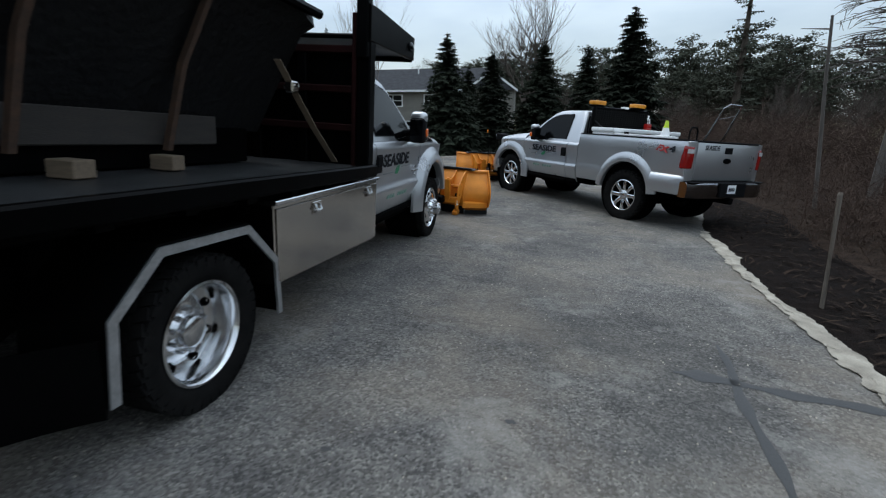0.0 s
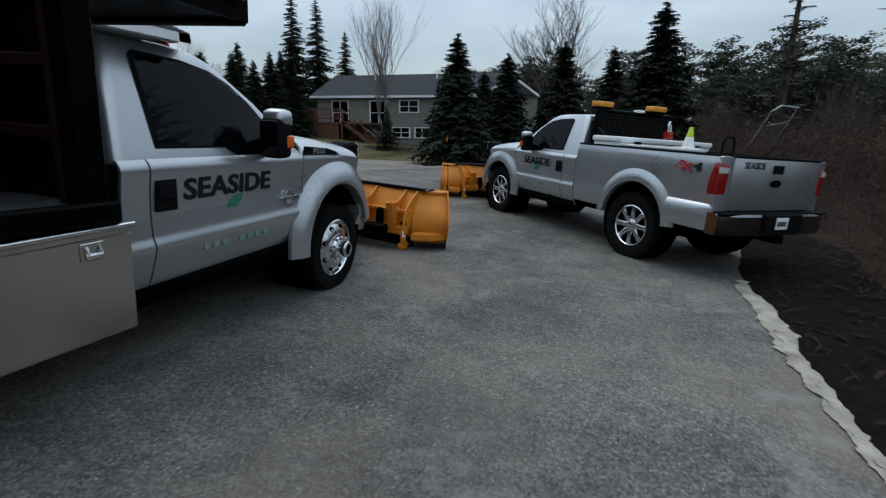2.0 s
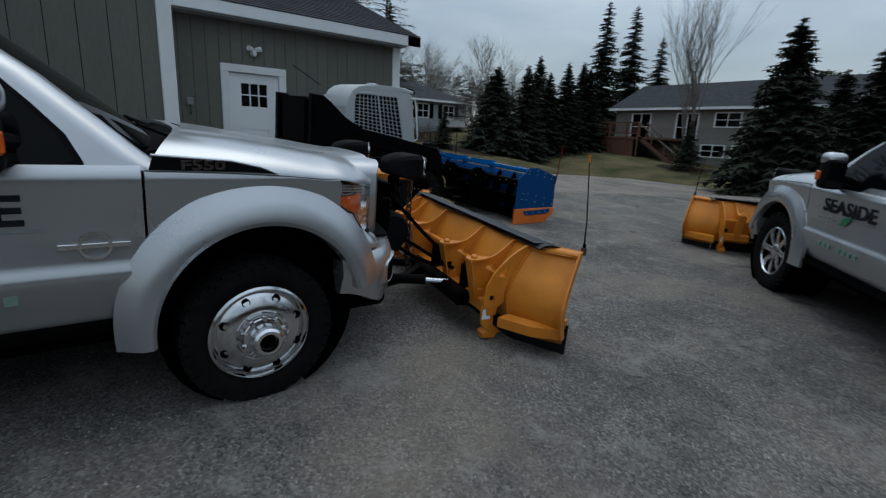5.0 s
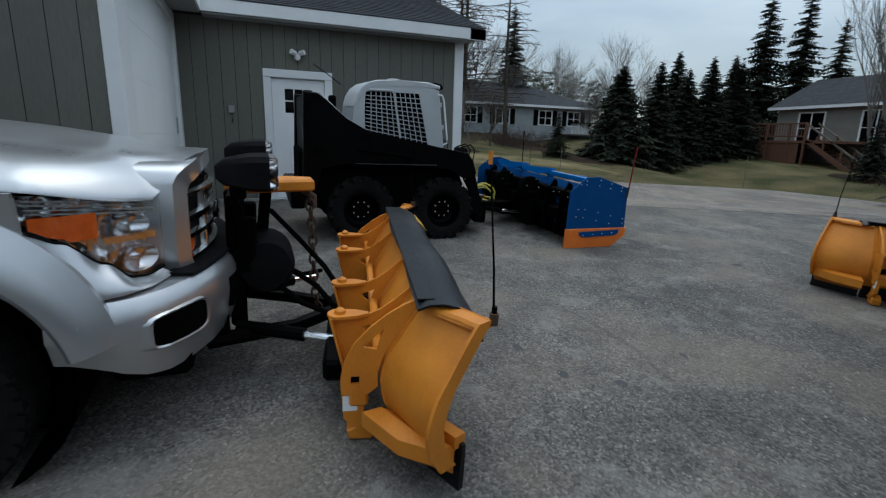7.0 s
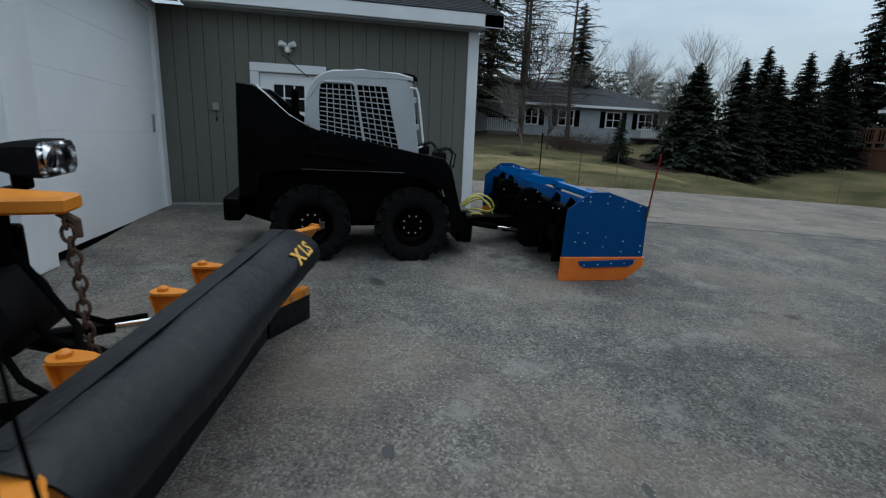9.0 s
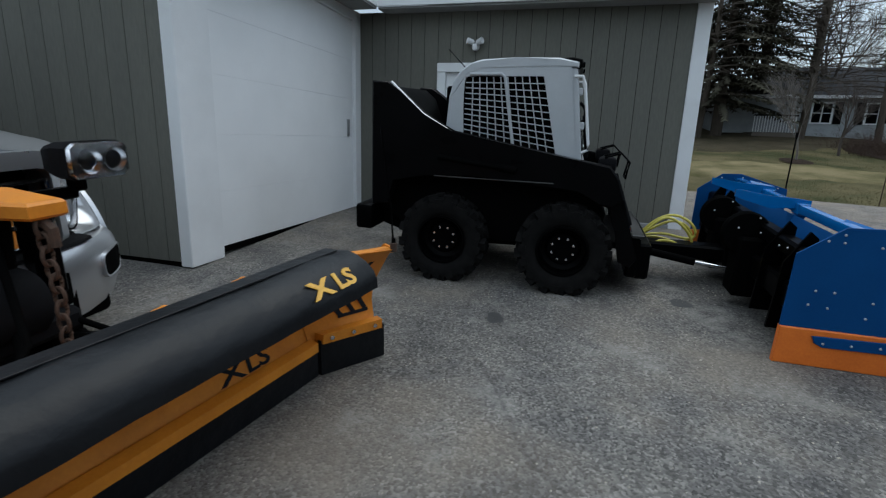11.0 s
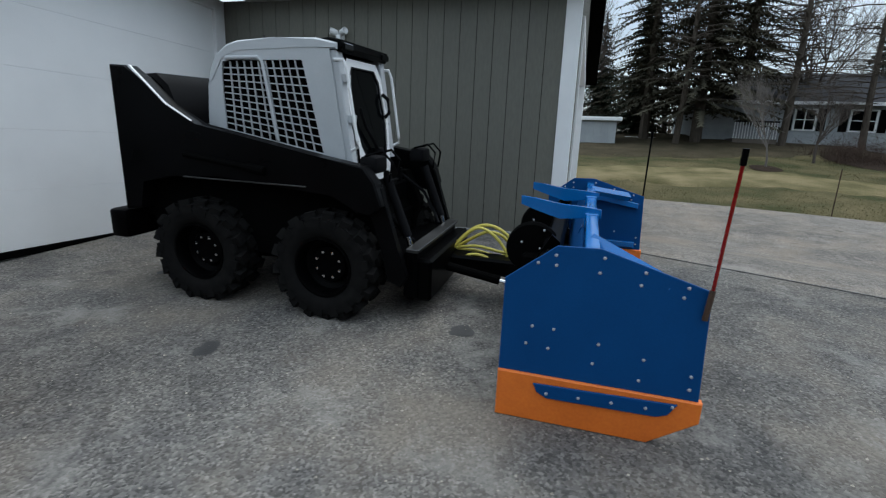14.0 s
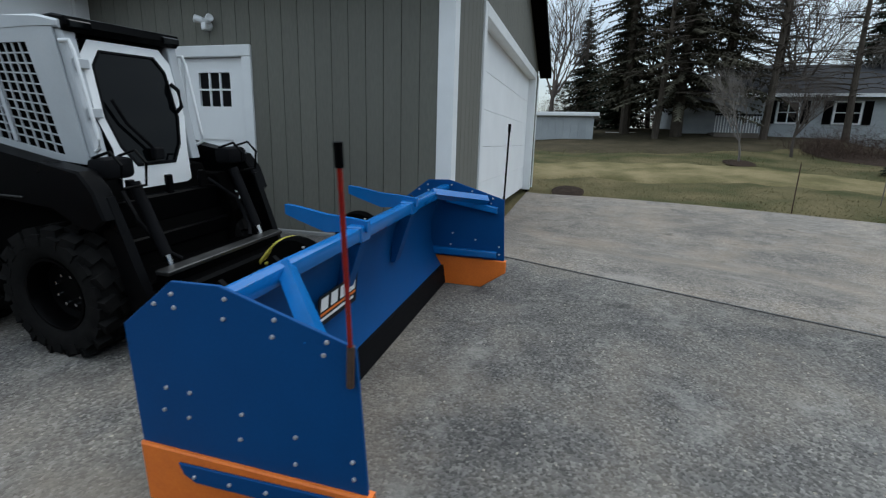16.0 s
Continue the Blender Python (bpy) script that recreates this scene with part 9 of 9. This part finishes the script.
# dead standing trunk and dead pine by the brush
dt = thing("dead_tree", Matrix.Translation((7.45, 12.9, -0.5)), "broken grey dead trunk standing in the brush", "tree")
so_ = Soup()
so_.stem([Vector((0.38, 0, 0)), Vector((0.25, 0.02, 1.4)), Vector((0.10, 0.0, 2.8)), Vector((0, 0, 4.0))], [0.045, 0.038, 0.032, 0.026], 8)
for z, a, L in ((3.75, 2.8, 0.5), (3.4, 3.4, 0.35), (3.0, 0.3, 0.25)):
    p = Vector((0.02, 0, z))
    so_.stem([p, p + Vector((math.cos(a) * L, math.sin(a) * L, 0.05))], [0.018, 0.005], 4)
ob = new("trunk", so_.mesh("dead_trunk_wood", DEADBARK))
ob.parent = dt
DEADPINE = larch_soup(9.5, 2.6, 51, 40, 0.3).mesh("dead_pine_wood", DEADBARK)
for x, y, s, turn in ((9.2, 13.6, 1.0, 0.4), (10.6, 15.4, 1.1, 2.0), (11.6, 11.2, 0.95, 3.6)):
    plant("dead_pine", "grey dead pine with bare level branches", x, y, None, DEADPINE, None, None, turn, s, "tree", "dead pines")
TALLPINE = tuple(s.mesh("tall_pine_part", m_) for s, m_ in zip(spruce_soup(12.0, 1.9, 61, 22, 5, 0.26, 0.12, 0.2), (PINE, BARK)))
plant("pine", "tall sparse pine standing over the brush", 10.8, 29.7, *TALLPINE, None, None, 0.0, 0.9, "tree", "pines")

# ---- far woods, one mass each of pines and of bare trees ----
rnd = random.Random(77)
pines = [pine_soup(11.0, 2.5, 71 + k, 0.22, 34) for k in range(3)]
bares = [bare_soup(9.0, 81 + k, 4, 0.5, 0.26, 0.010) for k in range(3)]
far_pine, far_trunk, far_bare = Soup(), Soup(), Soup()


def far_place(az, dist):
    return 0.0 + dist * math.sin(radians(az)), 10.0 + dist * math.cos(radians(az))


for k in range(210):
    az = rnd.uniform(-17, 66)
    dist = rnd.uniform(46, 80) if az < 8 else rnd.uniform(34, 70)
    x, y = far_place(az, dist)
    if -26 < x < 1 and y < 56:
        continue
    c, t = pines[k % 3]
    m = Matrix.Translation((x, y, ground_z(x, y))) @ Matrix.Rotation(rnd.uniform(0, 6.28), 4, "Z") @ Matrix.Scale(rnd.uniform(0.62, 0.98) * (0.78 if az > 5 else 0.9), 4)
    far_pine.add(c, m)
    far_trunk.add(t, m)
for k in range(300):
    az = rnd.uniform(-50, 95)
    dist = rnd.uniform(40, 75) if az < 10 else rnd.uniform(24, 60)
    x, y = far_place(az, dist)
    if -26 < x < 1 and y < 54:
        continue
    m = Matrix.Translation((x, y, ground_z(x, y))) @ Matrix.Rotation(rnd.uniform(0, 6.28), 4, "Z") @ Matrix.Scale(rnd.uniform(0.55, 0.95) * (0.78 if az > 12 else 1.0), 4)
    far_bare.add(bares[k % 3], m)
for k in range(60):
    az = rnd.uniform(-105, -48)
    dist = rnd.uniform(62, 85)
    x, y = far_place(az, dist)
    m = Matrix.Translation((x, y, ground_z(x, y))) @ Matrix.Rotation(rnd.uniform(0, 6.28), 4, "Z") @ Matrix.Scale(rnd.uniform(0.6, 0.9), 4)
    (far_bare.add(bares[k % 3], m) if k % 3 else far_pine.add(pines[k % 3][0], m))
for nm, sp, m_, lab in (("far_pines", far_pine, PINE, "far wood of pines, paled in colour for the haze"), ("far_pine_trunks", far_trunk, BARK, "trunks of the far pines"), ("far_bare_trees", far_bare, TWIG, "far wood of leafless trees, greyed in colour for the haze")):
    tagged(new(nm, sp.mesh(nm, m_)), lab, "woods", kind="stuff")

# low brush rising behind, so that the woods close below
brush = Soup()


def bush(x, y, h, n, out, lean=0.6):
    """A tangle of arching stems, side twigs and clinging dead leaves."""
    z = ground_z(x, y) - 0.15
    for _ in range(n):
        a, L = rnd.uniform(0, 6.283), h * rnd.uniform(0.5, 1.2)
        p = Vector((x + rnd.uniform(-0.6, 0.6), y + rnd.uniform(-0.6, 0.6), z))
        k = lean * rnd.uniform(0.1, 1.5)
        d = Vector((math.cos(a) * k, math.sin(a) * k, 1)).normalized()
        q = p + d * L * 0.5
        e = q + (d + Vector((math.cos(a) * 0.5 + rnd.uniform(-0.5, 0.5), math.sin(a) * 0.5 + rnd.uniform(-0.5, 0.5), -0.45))).normalized() * L * 0.5
        r = 0.0032 * h + 0.002
        out.stem([p, q, e], [r, r * 0.7, r * 0.25], 3)
        for _ in range(5):
            u = rnd.uniform(0.2, 1)
            b = p + (q - p) * (2 * u) if u < 0.5 else q + (e - q) * (2 * u - 1)
            f = b + Vector((rnd.uniform(-1, 1), rnd.uniform(-1, 1), rnd.uniform(-0.3, 0.8))).normalized() * L * rnd.uniform(0.12, 0.34)
            out.stem([b, f], [r * 0.5, r * 0.2], 3)
        for _ in range(5):
            c = p + (e - p) * rnd.uniform(0.05, 0.95) + Vector((rnd.uniform(-0.3, 0.3), rnd.uniform(-0.3, 0.3), rnd.uniform(-0.15, 0.15)))
            s = 0.022 + 0.012 * h
            out.tri(tuple(c), tuple(c + Vector((rnd.uniform(-s, s), rnd.uniform(-s, s), rnd.uniform(-s, s)))), tuple(c + Vector((rnd.uniform(-s, s), rnd.uniform(-s, s), rnd.uniform(-s, s)))))


for k in range(900):
    y = rnd.uniform(-4, 38)
    near = lerp(RIGHT_EDGE, y) + 1.9 + (0.7 if y < 8 else 0)
    d = rnd.random() ** 1.6 * 16
    bush(near + d, y, rnd.uniform(0.7, 1.4) + min(1.9, 0.22 * d), 13, brush)
for k in range(420):
    az = rnd.uniform(-42, 85)
    dist = rnd.uniform(26, 60)
    x, y = far_place(az, dist)
    if y < 36 and x < 7 or (-27 < x < 4 and y < 52):
        continue
    bush(x, y, rnd.uniform(1.8, 3.8), 10, brush)
tagged(new("brush", brush.mesh("brush", BRUSH)), "tangled brown leafless brush along the woods", "brush", kind="stuff")
hedge = Soup()
for k in range(70):
    bush(-25.5 + rnd.uniform(-1.6, 1.6), 24.3 + rnd.uniform(-2.0, 2.0), rnd.uniform(0.8, 1.7), 9, hedge, 0.7)
for k in range(40):
    bush(-24.0 + rnd.uniform(-1.0, 1.0), 29.0 + rnd.uniform(-1.6, 1.6), rnd.uniform(0.7, 1.4), 9, hedge, 0.7)
for k in range(22):
    bush(-9.3 + rnd.uniform(-1.4, 1.4), 34.0 + rnd.uniform(-0.6, 0.6), rnd.uniform(0.6, 1.2), 12, hedge, 0.8)

# bands of straw-coloured grass, and of bare brown earth with the big spruces' shade in its colour
def lawn_patch(name, material, label, category, rows, lift):
    """rows of (y, east edge, west edge)."""
    bm = B()

    def at(u, v):
        y = rows[0][0] + (rows[-1][0] - rows[0][0]) * v
        a = lerp([(r[0], r[1]) for r in rows], y) + 0.9 * noise.noise((y * 0.55, 1.0, lift * 90)) + 0.4 * noise.noise((y * 1.9, 3.0, lift * 90))
        b = lerp([(r[0], r[2]) for r in rows], y) + 0.9 * noise.noise((y * 0.55, 7.0, lift * 90)) + 0.4 * noise.noise((y * 1.9, 9.0, lift * 90))
        x = a + (b - a) * u
        return (x, y, ground_z(x, y) + lift - 0.14 + 0.14 * ease(min(u, 1 - u, v, 1 - v) * 7))

    grid(bm, 24, 50, at)
    ob = new(name, mesh_of(bm, name))
    ob.data.materials.append(material)
    return tagged(ob, label, category, kind="structure")


lawn_patch("straw_lawn", STRAW, "straw-coloured dry band across the lawn", "lawn", [(9.5, -16.8, -20.0), (13, -17.0, -20.5), (17, -16.8, -21.0), (21, -15.6, -19.0), (24.5, -14.2, -15.4)], 0.02)
lawn_patch("shaded_earth", DRYLITTER, "brown bare earth under the big spruces, darkened in colour for their shade", "earth", [(4.0, -23.5, -44.0), (13, -23.0, -44.0), (19, -24.0, -44.0), (23, -25.5, -44.0), (30, -27.5, -36.0)], 0.03)

for k in range(150):
    bush(rnd.uniform(-48, -40), rnd.uniform(4, 32), rnd.uniform(1.8, 3.4), 10, hedge, 0.7)
tagged(new("hedge_shrubs", hedge.mesh("hedge_shrubs", BRUSH)), "leafless reddish-brown shrubs on the lawn", "shrubs", kind="stuff")
# mulch rings on the lawn
for x, y, r in ((-21.2, 18.9, 0.9), (-25.0, 24.2, 3.0), (-19.8, 24.6, 2.6), (-11.4, 35.2, 1.8), (-14.75, 13.1, 0.8)):
    mr = thing("mulch_ring", Matrix.Translation((x, y, ground_z(x, y) - 0.055)), "low bed of brown mulch on the lawn", "mulch bed", "mulch beds", "structure")
    bm = B()
    c = bm.verts.new((0, 0, 0.10))
    rim = [bm.verts.new((r * (1 + 0.12 * math.sin(3 * a + x)) * math.cos(a), r * 0.6 * (1 + 0.1 * math.cos(2 * a)) * math.sin(a), ground_z(x + r * math.cos(a), y + r * 0.6 * math.sin(a)) - ground_z(x, y) + 0.03)) for a in [6.283 * i / 24 for i in range(24)]]
    for i in range(24):
        bm.faces.new((c, rim[i], rim[(i + 1) % 24]))
    part("mulch", bm, LEAFLITTER, mr)

# lawn tufts, twigs in the mulch and grit on the asphalt
tufts = Soup()
for k in range(26000):
    y = rnd.uniform(9.5, 33)
    x = lerp(FAR_EDGE, y) - rnd.random() ** 1.5 * 14 - 0.05 if y < 28 else rnd.uniform(-22, -5)
    z = ground_z(x, y) - 0.05
    a, h = rnd.uniform(0, 6.28), rnd.uniform(0.012, 0.045)
    w = 0.012
    tufts.tri((x + w * math.cos(a), y + w * math.sin(a), z), (x - w * math.cos(a), y - w * math.sin(a), z), (x + rnd.uniform(-0.05, 0.05), y + rnd.uniform(-0.05, 0.05), z + h))
tagged(new("grass_tufts", tufts.mesh("grass_tufts", BLADE)), "short tufts of winter grass on the lawn", "grass", kind="stuff")
debris = Soup()
for k in range(5200):
    y = rnd.uniform(-2, 13)
    x = lerp(RIGHT_EDGE, y) + 0.12 + rnd.random() ** 0.8 * 3.4
    z = ground_z(x, y) + 0.045
    a, L = rnd.uniform(0, 6.28), rnd.uniform(0.02, 0.11)
    d = Vector((math.cos(a) * L, math.sin(a) * L, rnd.uniform(-0.01, 0.03)))
    p = Vector((x, y, z + rnd.uniform(0, 0.03)))
    s = Vector((-d.y, d.x, 0)) * rnd.uniform(0.12, 0.5)
    debris.tri(tuple(p - d), tuple(p + d), tuple(p + s))
tagged(new("leaf_debris", debris.mesh("leaf_debris", LEAFLITTER)), "dead leaves and chips on the mulch", "leaves", kind="stuff")
grit = Soup()
for k in range(5200):
    y = rnd.uniform(1.0, 17)
    x = rnd.uniform(-5.5, 4.4)
    z = ground_z(x, y) + 0.001
    s = rnd.uniform(0.003, 0.009)
    n = len(grit.v)
    a = rnd.uniform(0, 6.28)
    for q in range(4):
        grit.v.append((x + s * math.cos(a + 1.57 * q) * rnd.uniform(0.7, 1.3), y + s * math.sin(a + 1.57 * q) * rnd.uniform(0.7, 1.3), z))
    grit.v.append((x, y, z + s * 0.8))
    for q in range(4):
        grit.f.append((n + q, n + (q + 1) % 4, n + 4))
tagged(new("grit", grit.mesh("grit", SAND)), "loose grit and small stones on the asphalt", "grit", kind="stuff")
